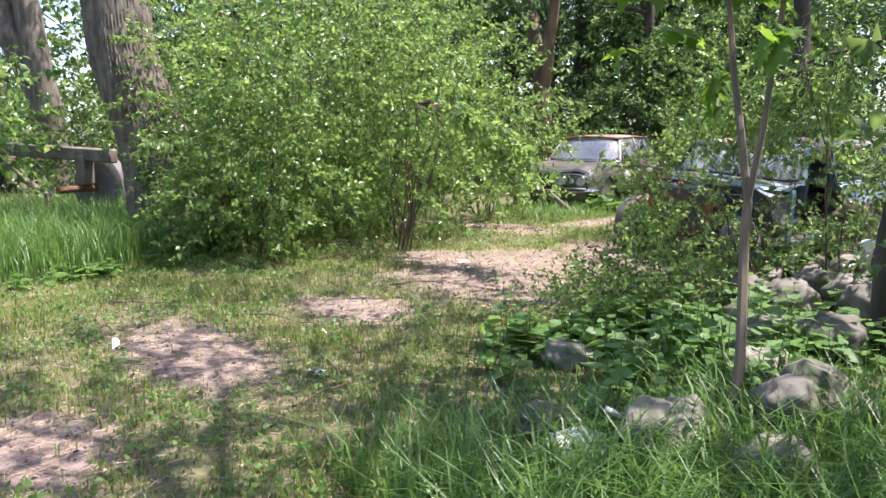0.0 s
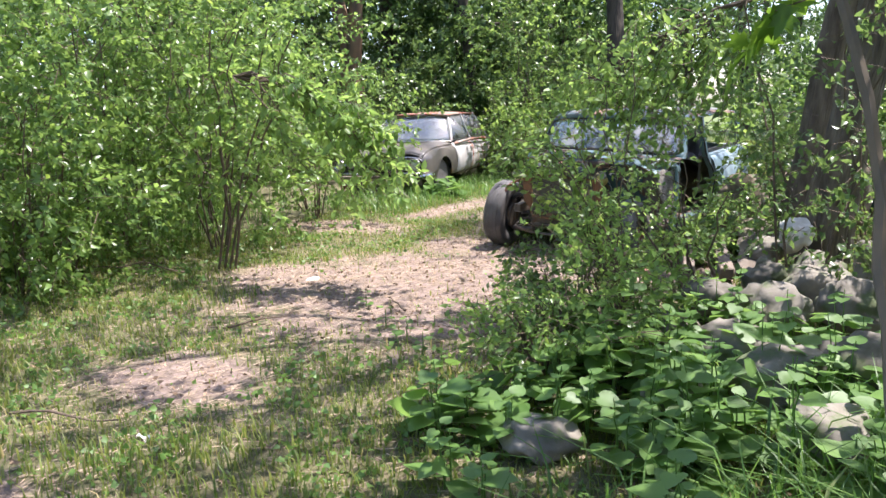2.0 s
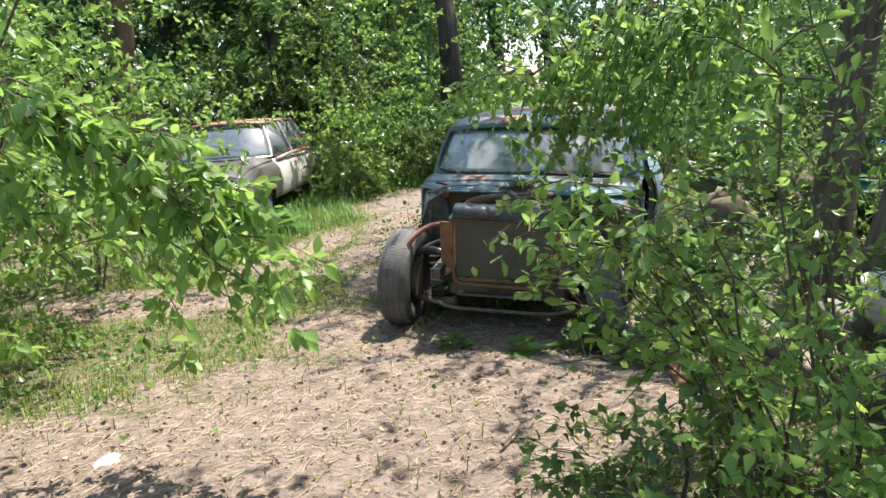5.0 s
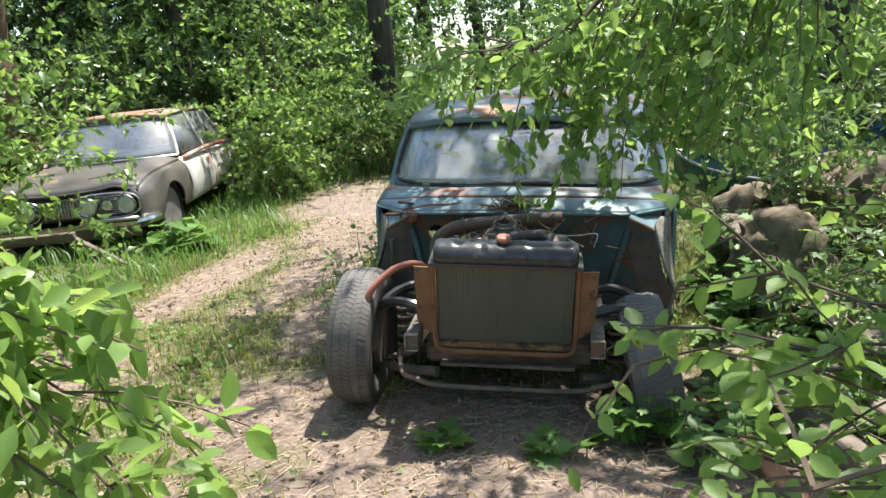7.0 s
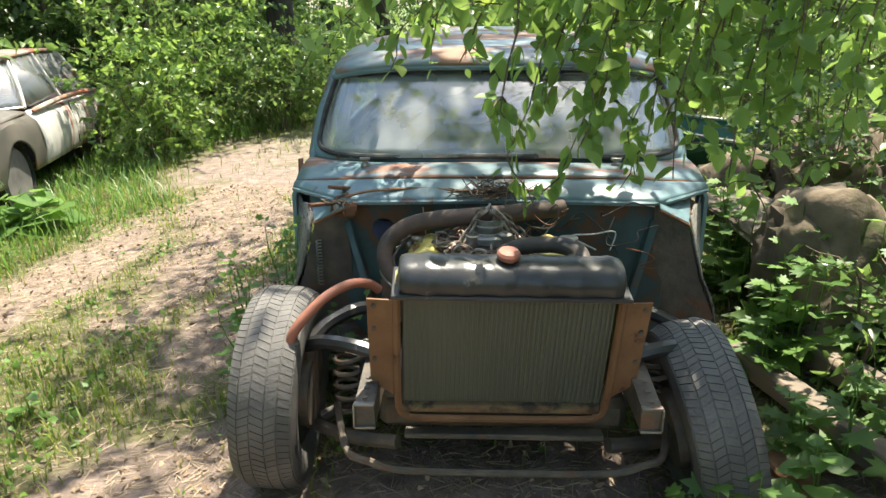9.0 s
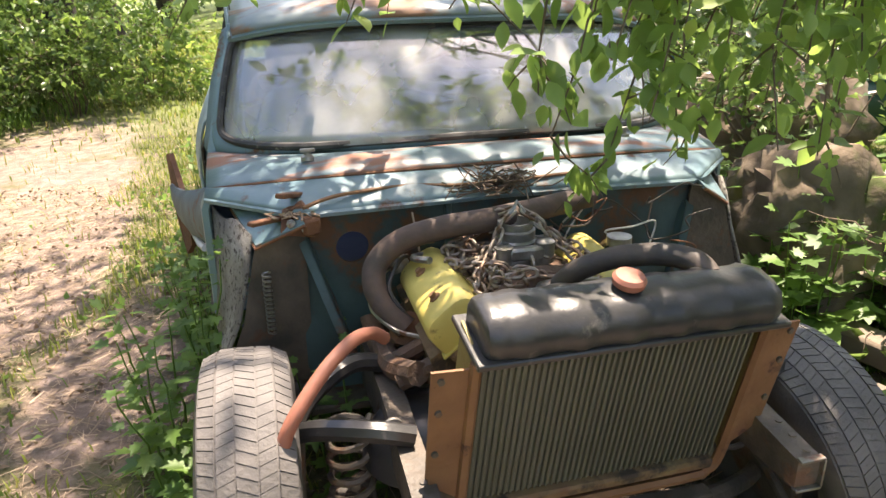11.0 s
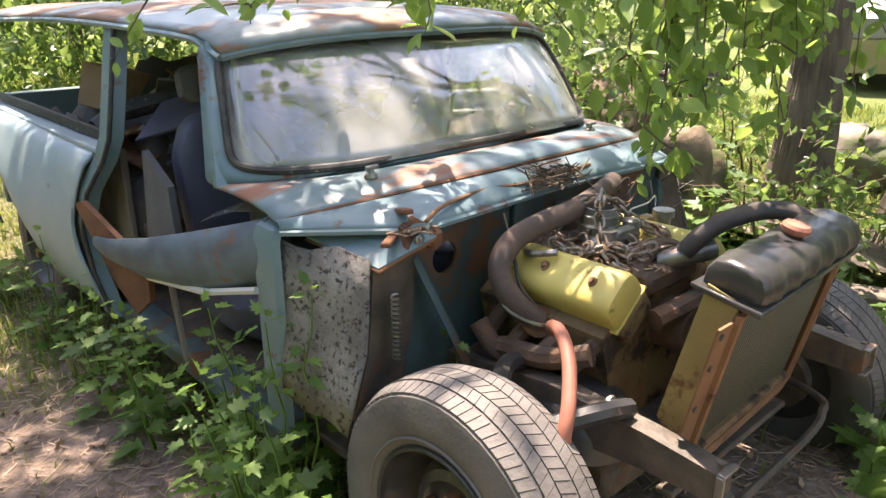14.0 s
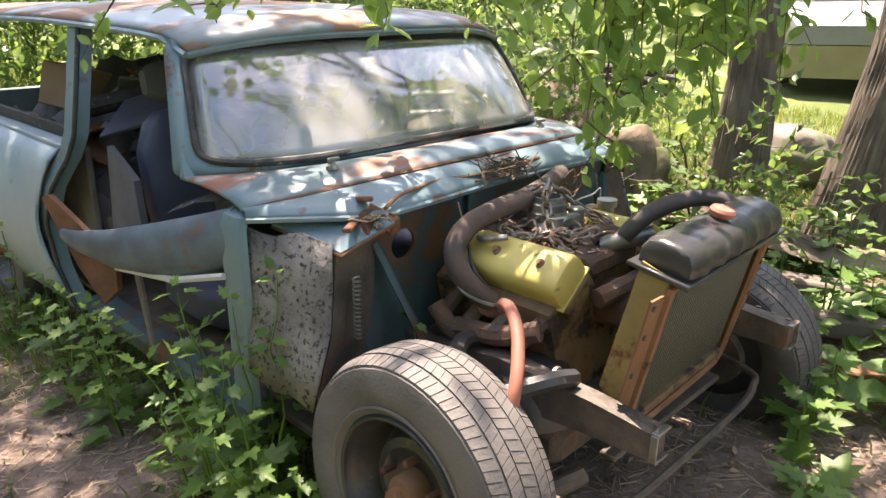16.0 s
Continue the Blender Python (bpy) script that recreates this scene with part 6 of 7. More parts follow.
for tgt, i in [((0.02, 0.42, 1.12), 6), ((0.20, 0.50, 1.02), 5), ((-0.15, 0.75, 1.42), 8), ((0.35, 0.75, 1.25), 5), ((0.45, 0.60, 1.15), 4), ((0.65, 0.5, 1.2), 3), ((0.30, 0.30, 1.35), 6), ((0.8, 0.9, 1.45), 3), ((-0.45, 0.9, 1.50), 8), ((0.1, 1.0, 1.52), 7), ((0.55, 0.2, 1.35), 4), ((0.95, 0.4, 1.3), 2), ((-0.30, 1.05, 1.56), 8), ((-0.75, 1.2, 1.50), 8), ((0.9, 0.0, 1.5), 3), ((0.15, 0.35, 1.3), 6), ((0.4, 0.95, 1.4), 6), ((0.6, 1.1, 1.5), 4), ((0.25, 0.15, 1.6), 7), ((0.05, 0.2, 1.75), 8), ((0.5, -0.1, 1.75), 5), ((1.2, 0.1, 1.35), 1), ((1.4, -0.1, 1.6), 1), ((1.1, -0.3, 1.9), 2), ((0.3, 0.6, 1.15), 5), ((0.75, 0.75, 1.3), 4), ((-0.9, 1.6, 1.52), 8), ((-0.6, 0.9, 1.62), 8), ((0.9, -0.5, 2.1), 4), ((0.3, -0.2, 2.1), 7), ((1.3, 0.9, 1.05), 3), ((1.15, 0.75, 1.15), 3), ((1.5, 0.85, 1.1), 2), ((1.4, 0.6, 1.25), 2), ((1.05, 1.0, 1.2), 3), ((1.6, 0.7, 1.3), 1), ((1.2, 0.5, 1.35), 3), ((1.35, 1.1, 1.3), 2), ((0.95, 0.6, 1.05), 3), ((0.3, 0.42, 1.2), 6), ((0.5, 0.5, 1.12), 5), ((0.15, 0.5, 1.30), 7), ((0.4, 0.6, 1.27), 5), ((0.65, 0.5, 1.12), 4), ((0.0, 0.45, 1.22), 8), ((0.85, 0.5, 0.98), 3), ((0.55, 0.28, 1.05), 5), ((0.62, 0.3, 1.25), 4), ((0.85, 0.4, 1.2), 3), ((0.9, 0.3, 1.32), 3), ((0.75, 0.4, 0.98), 4), ((1.05, 0.3, 1.1), 2)]:
    a = limb(main[i], tgt, 0.12, 0.05, 8)
    st.append((a, list(np.linspace(0.007, 0.002, 8))))
    tw.append(a[2:])
    for q in range(5):
        k = rng.integers(2, 8)
        tw.append(limb(a[k], a[k] + np.array([rng.uniform(-0.16, 0.16), rng.uniform(-0.16, 0.16), rng.uniform(-0.2, 0.08)]), 0.05, 0.08, 4))
# crown above shades the bough; its sunlit look is painted with paler leaves
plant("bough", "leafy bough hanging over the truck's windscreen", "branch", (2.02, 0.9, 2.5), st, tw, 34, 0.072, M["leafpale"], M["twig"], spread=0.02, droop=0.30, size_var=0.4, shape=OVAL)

# sapling in the foreground, forked, with maple leaves
st = [(limb((3.40, -4.42, 0), (3.25, -4.17, 1.17), 0, 0.03, 7), list(np.linspace(0.028, 0.024, 7))), (limb((3.25, -4.17, 1.17), (2.78, -3.95, 3.0), 0.02, 0.03, 7), list(np.linspace(0.021, 0.01, 7))), (limb((3.25, -4.17, 1.17), (3.48, -4.05, 3.0), 0.03, 0.03, 7), list(np.linspace(0.018, 0.008, 7)))]
tw = []
for k in range(46):
    p0 = np.array([rng.uniform(2.5, 3.6), rng.uniform(-4.7, -3.6), rng.uniform(1.75, 3.2)])
    tw.append(limb(p0, p0 + np.array([rng.uniform(-0.5, 0.5), rng.uniform(-0.5, 0.5), rng.uniform(-0.25, 0.15)]), 0.05, 0.06, 4))
plant("sapling", "slender forked sapling with broad leaves among stones", "tree", (3.40, -4.42, 0), st, tw, 26, 0.13, M["leafmaple"], M["sapbark"], droop=0.5, shape=LOBED)

# woods round the clearing
protos = []
for k, (mt, sz, cr, h) in enumerate([("leafdark", 0.17, (2.6, 2.6, 3.4), 9), ("leaf", 0.17, (2.4, 2.4, 3.2), 8), ("leafbright", 0.15, (1.7, 1.7, 2.4), 5.5), ("leafdark", 0.18, (3.2, 3.2, 4.0), 11)]):
    protos.append(tree("tree", ["dark leafy tree in the woods", "leafy green tree in the woods", "bright green young tree in the woods", "tall dark leafy tree in the woods"][k], (60 + 8 * k, 60, 0), h, 0.16 + 0.03 * k, (0.3, 0.2), cr, h * 0.50, 400, 0.9, 18, sz, M[mt], M["barkdark"], "woods round the clearing", lumps=16))
used = set()


def wood(k, x, y, s=1.0, turn=0.0):
    m = pose(x, y, 0, 0, 0, turn)
    if k in used:
        o = copy_thing(protos[k], m)
    else:
        o = protos[k]
        o.matrix_basis = m
        used.add(k)
    o.scale = (s, s, s)
    return o


wr = random.Random(4)
for x, y, k in [(-9, 11, 0), (-6.5, 13, 3), (-12.5, 9, 3), (-15, 4, 0), (-14, 12, 3), (-9.5, 16, 3), (-7.6, 15.5, 1), (-18, 8, 3), (-20, 0, 1), (-22, -6, 1), (-7.4, 9.4, 1), (-11.5, 3.0, 1), (-6.8, 13.5, 2),
                (-8.8, 13.5, 0), (-10.5, 18, 3), (-12.8, 15.5, 0), (-7.8, 21, 3), (-11, 10.5, 3), (-16, 17, 3), (-9.8, 25, 3), (-5.2, 27, 3), (-3.6, 30, 0), (-14.5, 22, 3), (-13.2, 6.5, 0), (-17.5, 1.5, 3), (-21, 6, 3), (1.8, 22, 1), (4.4, 24, 0), (-13, -1.5, 2), (-17, 13, 0), (-12, 20, 3), (-9, 20, 0), (-25, 3, 0), (-24, 10, 3), (-6, 22, 3), (0.5, 30, 0), (6, 34, 3), (12, 30, 3), (-2, 36, 1), (18, 24, 0), (20, 16, 1), (-30, -2, 3), (-28, -12, 0), (-20, -14, 1),
                (9, 12, 1), (13, 7, 1), (12, 18, 0), (16, 1, 1), (9.5, -5, 0), (8.2, -2.0, 1), (9.0, -5.6, 1), (-19, -4.6, 1), (-23, -7, 3), (12, -10, 3), (6, -16, 0), (-4, -17, 3), (-12, -16, 0), (15, -3, 3)]:
    wood(k, x, y, wr.uniform(0.85, 1.2), wr.uniform(0, 360))
# forked, peeled trunk behind the sedan
plant("tree", "forked trunk with red-brown peeled bark behind the sedan", "tree", (-10.2, 7.9, 0), [trunk_line((-10.2, 7.9, 0), (-10.2, 7.9, 2.7), 0.34, 0.30), (limb((-10.2, 7.9, 2.6), (-11.4, 8.2, 7), 0.02, 0.04), list(np.linspace(0.24, 0.12, 7))), (limb((-10.2, 7.9, 2.6), (-9.1, 7.7, 7), 0.02, 0.04), list(np.linspace(0.22, 0.1, 7)))], crown_twigs((-10.2, 7.9, 7), (3, 3, 2), 260, 0.9), 18, 0.16, M["leaf"], M["barkred"], twig_r=0)
# shrubs along the track behind the vehicles
for x, y, h, r, mt in [(-4.6, 7.6, 3.9, 1.0, "leafbright"), (-5.4, 8.6, 4.2, 1.2, "leafbright"), (-7.8, 7.2, 3.0, 1.4, "leaf"), (-9.2, 5.2, 3.4, 1.5, "leaf"), (-5.2, 11.0, 3.2, 1.4, "leaf"), (-8.2, 2.6, 2.6, 1.2, "leaf"), (-4.5, 6.6, 1.5, 0.55, "leafbright"), (-3.5, 8.6, 1.1, 0.6, "leaf"), (-2.7, 9.3, 1.3, 0.7, "leafbright"), (-4.3, 9.3, 1.8, 0.7, "leafbright"), (-5.0, 7.4, 0.7, 0.45, "leafbright"), (2.6, 5.7, 2.0, 0.8, "leaf"), (3.6, 6.0, 1.4, 0.7, "leaf")]:
    bush("bush", "sunlit green shrub beside the track", (x, y, 0), h, r, 7, 210, 0.5, 26, 0.095, M[mt], group="shrubs along the track", lumps=12, twig_r=0.004)

# undergrowth closing the view under the woods
th = []
for k, mt in enumerate(["leafdark", "leaf", "leafbright"]):
    th.append(bush("thicket", "dense undergrowth at the edge of the woods", (80 + 6 * k, 80, 0), 3.4, 2.0, 5, 420, 0.6, 15, 0.15, M[mt], "bush", "undergrowth of the woods", lumps=20, zc=0.45, twig_r=0))
ring = [(-8.5, 9.5, 0), (-6.6, 10.6, 0), (-10.5, 6.2, 1), (-12.0, 9.0, 0), (-6.6, 13.8, 0), (-7.4, 17, 1), (-13.5, 5.5, 0), (-14.5, 2.5, 1), (-12.0, 0.8, 1), (-15.5, 0.0, 1), (-8.6, 12.5, 0), (-11, 13, 0), (-15, 9, 0), (-18, 5, 0), (-7, 16, 0), (-8.5, 18.5, 0), (-9.6, 1.2, 1),
        (-16.5, -8.5, 2), (-21, -9, 1), (-24, -4, 0), (-26, 1, 0), (-20, 3, 0), (-30, -8, 1), (-19, -3.2, 1), (6.0, 6.5, 1), (4.6, 8.0, 0), (7.8, 9, 0), (6.2, -1.0, 0), (12.5, 4.5, 0), (-1.5, 24, 0), (2.5, 27, 1), (7, 29, 0), (11, 25, 0), (15, 20, 1), (-9.5, 22, 0), (-5, 31, 0), (-8.5, 27, 0), (-2, 33, 1), (-12, 25, 0), (4.4, 11.5, 1), (1.0, 10.2, 1), (2.4, 11.2, 0), (0.9, 13.0, 2), (3.6, 9.6, 2), (-9.2, -7.5, 2), (5.1, -1.3, 1), (4.8, -2.7, 1)]
for i, (x, y, k) in enumerate(ring):
    m = pose(x, y, 0, 0, 0, wr.uniform(0, 360))
    o = None
    if ("t", k) not in used:
        used.add(("t", k))
        o = th[k]
        o.matrix_basis = m
    else:
        o = copy_thing(th[k], m)
    q = wr.uniform(0.8, 1.15) * (0.5 if x > 3 and y < 2 and x < 5 else 1)
    o.scale = (q, q, q)


# weeds with lobed leaves, heart-leaved burdock and vines
def weed(base, h, n, leaf, shape=LOBED, mat="weed", label="tall green weed with lobed leaves beside the truck", name="weed", group="weeds round the truck", stems=2):
    ob = thing(name, pose(*base), label, "plant", group)
    A, W, U, S = [], [], [], []
    for q in range(stems):
        a = rng.uniform(0, 6.28)
        hh = h * rng.uniform(0.7, 1.0)
        l = limb((0.03 * math.cos(a), 0.03 * math.sin(a), 0), (0.16 * h * math.cos(a), 0.16 * h * math.sin(a), hh), 0.02, 0.03, 8)
        part("stem", Buf().tube([tuple(p) for p in l], np.linspace(0.006, 0.002, 8), 5), M["weed"], ob)
        for k in range(n):
            t = (k + 0.5) / n
            p = l[min(7, int(t * 7.99))] * (1 - (t * 7) % 1) + l[min(7, int(t * 7.99) + 1 if t < 0.86 else 7)] * ((t * 7) % 1)
            b = k * 1.57 + rng.uniform(-0.3, 0.3)
            for sd in (0, math.pi):
                d = np.array([math.cos(b + sd), math.sin(b + sd), rng.uniform(-0.1, 0.6) + (1.2 if t > 0.93 else 0)])
                sz = leaf * (1.15 - 0.75 * t) * rng.uniform(0.8, 1.2)
                A.append(p + d * sz * 0.4)
                W.append(d + [0, 0, -0.2])
                U.append([0, 0, 1.0] + rng.normal(size=3) * 0.25)
                S.append(sz)
    cr = new("foliage", stamp("foliage", np.array(A), np.array(W), np.array(U), np.array(S), shape[0], shape[1], M[mat]))
    cr.parent = ob
    tagged(cr, kind="stuff")
    return ob


for x, y, h, n in [(-1.02, 0.78, 0.86, 10), (-1.10, 0.62, 0.68, 9), (-0.98, 0.95, 0.80, 10), (-1.16, 0.88, 0.66, 9), (-1.18, 1.55, 0.5, 8), (-1.12, 1.75, 0.55, 8), (-1.25, 1.95, 0.5, 8), (-1.25, 2.6, 0.6, 8), (-1.05, 0.5, 0.4, 6), (-1.12, 0.74, 0.78, 10), (-1.06, 1.02, 0.74, 9), (-0.62, 0.52, 0.62, 6), (-1.35, 3.4, 0.6, 8), (-1.2, 2.2, 0.5, 7)]:
    weed((x, y, 0), h, n, 0.10, CUT)
for x, y, h in [(0.62, -0.12, 0.22), (0.75, -0.2, 0.24), (0.95, -0.02, 0.26), (0.5, -0.2, 0.18), (1.02, -0.3, 0.24), (0.86, -0.35, 0.18), (1.3, -0.1, 0.25), (0.2, -0.35, 0.10), (-0.3, -0.3, 0.10)]:
    weed((x, y, 0), h, 4, 0.12, HEART if x > 0.8 else LOBED, "weed", "low leafy weed in front of the truck")
for k in range(26):
    x, y = rng.uniform(1.1, 2.3), rng.uniform(0.9, 2.4)
    weed((x, y, 0), rng.uniform(0.35, 0.7), 5, 0.15, LOBED, "weed", "leafy creeper over the bank beside the truck", "creeper", "creepers on the bank", 2)
for k in range(46):
    x, y = rng.uniform(1.45, 3.4), rng.uniform(-4.9, -2.4)
    if x < 1.2 + 0.5 * rng.uniform():
        continue
    weed((x, y, 0), rng.uniform(0.25, 0.5), 4, rng.uniform(0.10, 0.19), HEART, "weed", "broad-leaved weed among the stones", "burdock", "broad-leaved weeds by the stones", 2)
for k in range(26):
    x, y = rng.uniform(1.0, 1.95), rng.uniform(-0.1, 1.3)
    weed((x, y, 0), rng.uniform(0.25, 0.5), 4, 0.13, LOBED, "weed", "leafy creeper over the bank beside the truck", "creeper", "creepers on the bank", 2)
for k in range(34):
    x, y = rng.uniform(1.7, 3.3), rng.uniform(-4.3, -2.3)
    weed((x, y, 0), rng.uniform(0.3, 0.6), 4, rng.uniform(0.12, 0.2), HEART, "weed", "broad-leaved weed among the stones", "burdock", "broad-leaved weeds by the stones", 2)
for x, y in [(-4.35, 3.55), (-4.25, 3.75)]:
    weed((x, y, 0), 0.35, 3, 0.30, HEART, "weed", "large-leaved burdock beside the sedan", "burdock", "", 3)
for k in range(16):
    weed((rng.uniform(-4.6, -3.0), rng.uniform(-6.6, -4.9), 0), 0.16, 3, 0.15, HEART, "weed", "broad-leaved weed at the edge of the long grass", "burdock", "weeds by the long grass", 2)
for x, y in [(-0.41, -2.57), (0.5, -3.16), (0.75, -3.3), (0.15, -3.0), (1.0, -3.5), (1.3, -3.3), (-2.2, 0.6), (-2.4, -0.6)]:
    weed((x, y, 0), 0.16, 3, 0.08, HEART, "weed", "small weed on the track", "weed", "weeds on the track", 1)


# ---- grass and ground litter ----
def scatter(n, x0, x1, y0, y1, keep):
    x, y = rng.uniform(x0, x1, n), rng.uniform(y0, y1, n)
    k = rng.uniform(0, 1, n) < keep(x, y)
    x, y = x[k], y[k]
    return np.stack([x, y, lump(x, y) - 0.004], 1)


def patchy(x, y, f=1.1):
    return 0.5 + 0.25 * np.sin(f * 2.3 * x + 1.3 * np.sin(f * y * 1.7)) + 0.25 * np.sin(f * 2.9 * y + 1.1 * np.sin(f * x * 2.1 + 2))


g = scatter(230000, -4.8, 5.6, -8.6, 6.5, lambda x, y: np.clip(1.15 - 1.5 * worn(x, y) - 0.4 * patchy(x, y, 1.7), 0.03, 1))
tagged(new("grass", blades("grass", g, rng.uniform(0.03, 0.11, len(g)) * (0.6 + 0.8 * patchy(g[:, 0], g[:, 1])), 1.2, M["grass"], 0.004)), "short mown and trodden grass over the clearing", "grass", kind="stuff")
g = scatter(36000, -11, -3.2, -7.5, 1, lambda x, y: 1 / (1 + np.exp(((x + 4.4) + 0.35 * (y + 4.5)) * 3)))
tagged(new("long_grass", blades("long_grass", g, rng.uniform(0.3, 0.85, len(g)), 1.3, M["longgrass"], 0.006)), "tall unmown grass round the old tree", "grass", kind="stuff")
g = scatter(9000, 2.2, 5.2, -6.2, -3.4, lambda x, y: 1 / (1 + np.exp(-((x - 3.05) - 0.3 * (y + 5)) * 4)) * (np.hypot(x - 5.0, y + 7.7) > 1.3))
tagged(new("long_grass", blades("long_grass", g, rng.uniform(0.2, 0.55, len(g)), 1.6, M["longgrass"], 0.006)), "tufts of long grass among the stones", "grass", kind="stuff")
g = scatter(8000, -5.8, -3.3, 1.5, 11, lambda x, y: 0.8 * (worn(x, y) < 0.3))
tagged(new("long_grass", blades("long_grass", g, rng.uniform(0.10, 0.36, len(g)), 1.4, M["longgrass"], 0.006)), "tall grass along the track beside the sedan", "grass", kind="stuff")
g = scatter(60000, -5.5, 3.4, 6.5, 20, lambda x, y: lawn_at(x, y) * 0.9)
tagged(new("grass", blades("grass", g, rng.uniform(0.05, 0.13, len(g)), 1.2, M["grass"], 0.008)), "sunlit mown grass of the lawn behind the truck", "grass", kind="stuff")
# clover and other small leaves in the turf
g = scatter(52000, -4.5, 4.6, -7.8, 4.5, lambda x, y: np.clip(1.0 - 1.6 * worn(x, y), 0.02, 1) * (patchy(x, y, 2.3) > 0.42))
g[:, 2] += rng.uniform(0.01, 0.06, len(g))
wy = rng.normal(size=(len(g), 3))
wy[:, 2] = np.abs(wy[:, 2]) * 0.4
tagged(new("clover", leaves("clover", g, wy, rng.uniform(0.018, 0.05, len(g)), M["weed"], 0.8)), "small clover and ivy leaves in the turf", "plants", kind="stuff")
# straws and dead leaves on the earth
s = scatter(80000, -4.5, 3.2, -8, 5, lambda x, y: np.clip(worn(x, y) + 0.3, 0, 1))
n = len(s)
a = rng.uniform(0, 2 * math.pi, n)
d = np.stack([np.cos(a), np.sin(a), rng.normal(size=n) * 0.08], 1)
w = np.stack([-np.sin(a), np.cos(a), np.zeros(n)], 1) * 0.0016
L = rng.uniform(0.02, 0.10, n)[:, None]
s[:, 2] += 0.010
u = np.array([0, 0, 0.003])
Vv = np.stack([s - w, s + w, s + u, s + d * L - w, s + d * L + w, s + d * L + u], 1).reshape(-1, 3)
b0 = (np.arange(n) * 6)[:, None]
Fv = np.concatenate([b0 + [0, 2, 5, 3], b0 + [2, 1, 4, 5]])
tagged(new("straw", arrays_mesh("straw", Vv, Fv, M["straw"])), "dry stalks and wood chips strewn over the earth", "straw", kind="stuff")
s = scatter(26000, -4.5, 3.2, -8, 5, lambda x, y: np.clip(worn(x, y) + 0.2, 0, 1))
s[:, 2] += 0.012
wy = rng.normal(size=(len(s), 3))
wy[:, 2] = np.abs(wy[:, 2]) * 0.25
tagged(new("dead_leaves", leaves("dead_leaves", s, wy, rng.uniform(0.01, 0.04, len(s)), M["leafdry"], 0.6)), "dead brown leaves on the earth", "leaves", kind="stuff")


# ---- stones ----
def stone(c, s, seed, mat, name="stone", label="grey fieldstone in the stone heap", group="stone heap"):
    r = random.Random(seed)
    rough = 1 if name == "stone" else 2.6
    bm = bmesh.new()
    bmesh.ops.create_icosphere(bm, subdivisions=4, radius=1)
    off = Vector((r.uniform(0, 50), r.uniform(0, 50), r.uniform(0, 50)))
    for v in bm.verts:
        k = 1 + 0.40 * noise.noise(v.co * 1.0 + off) + 0.20 * noise.noise(v.co * 2.5 + off) + rough * (0.07 * noise.noise(v.co * 6 + off) + 0.03 * noise.noise(v.co * 13 + off))
        p = v.co * k
        for a in range(3):
            p[a] = math.copysign(min(abs(p[a]), 0.92 + 0.12 * noise.noise(v.co * 2 + off)), p[a])
        v.co = Vector((p.x * s[0], p.y * s[1], p.z * s[2]))
    me_ = bpy.data.meshes.new(name)
    bm.to_mesh(me_)
    bm.free()
    me_.polygons.foreach_set("use_smooth", np.ones(len(me_.polygons), bool))
    me_.set_sharp_from_angle(angle=radians(60))
    me_.materials.append(mat)
    o = new(name, me_)
    o.matrix_basis = pose(*c, r.uniform(-15, 15), r.uniform(-15, 15), r.uniform(0, 360))
    return tagged(o, label, "stone", group)


k = 0
for x, y, z, sx, sy, sz in [(2.15, -2.2, 0.28, 0.24, 0.2, 0.2), (2.05, -2.5, 0.14, 0.2, 0.18, 0.17), (2.35, -1.9, 0.12, 0.28, 0.22, 0.2), (2.55, -2.3, 0.30, 0.25, 0.25, 0.22), (2.45, -2.7, 0.14, 0.3, 0.22, 0.2),
                            (2.0, -4.1, 0.08, 0.22, 0.16, 0.13), (3.6, -4.35, 0.30, 0.2, 0.18, 0.16), (3.3, -4.85, 0.14, 0.3, 0.26, 0.24), (3.55, -3.9, 0.15, 0.3, 0.3, 0.26), (3.05, -3.6, 0.12, 0.25, 0.2, 0.2), (3.8, -4.8, 0.14, 0.22, 0.2, 0.18),
                            (2.2, -0.9, 0.12, 0.24, 0.2, 0.18), (2.5, -0.6, 0.14, 0.28, 0.24, 0.22), (2.6, -1.3, 0.2, 0.3, 0.3, 0.24), (2.9, -1.7, 0.2, 0.3, 0.28, 0.26), (2.75, -3.1, 0.16, 0.28, 0.24, 0.22), (2.0, -0.1, 0.22, 0.2, 0.2, 0.16),
                            (3.1, -2.9, 0.2, 0.3, 0.26, 0.26), (2.35, -3.4, 0.08, 0.22, 0.2, 0.14), (2.7, -5.0, 0.06, 0.2, 0.2, 0.12), (2.95, -0.5, 0.2, 0.35, 0.3, 0.3), (2.3, -1.45, 0.3, 0.18, 0.16, 0.14)]:
    k += 1
    stone((x, y, z * 0.85), (sx * 0.8, sy * 0.8, sz * 0.8), k, M["rock"])
stone((2.24, -0.12, 0.34), (0.17, 0.14, 0.14), 40, M["paleroc"], label="pale limestone on the stone heap")
stone((3.05, -5.17, 0.06), (0.15, 0.13, 0.1), 41, M["paleroc"], label="pale rounded stone in the long grass")
stone((-1.5, -2.13, 0.0), (0.07, 0.05, 0.03), 42, M["paleroc"], label="small flat pale stone on the track")
stone((3.4, 1.25, 0.12), (0.34, 0.3, 0.28), 43, M["rock"], label="mossy boulder behind the leaning tree", group="")
stone((1.45, 1.35, 0.30), (0.30, 0.37, 0.43), 44, M["rootball"], "rootball", "earthy mossy upturned rootball beside the truck", "")


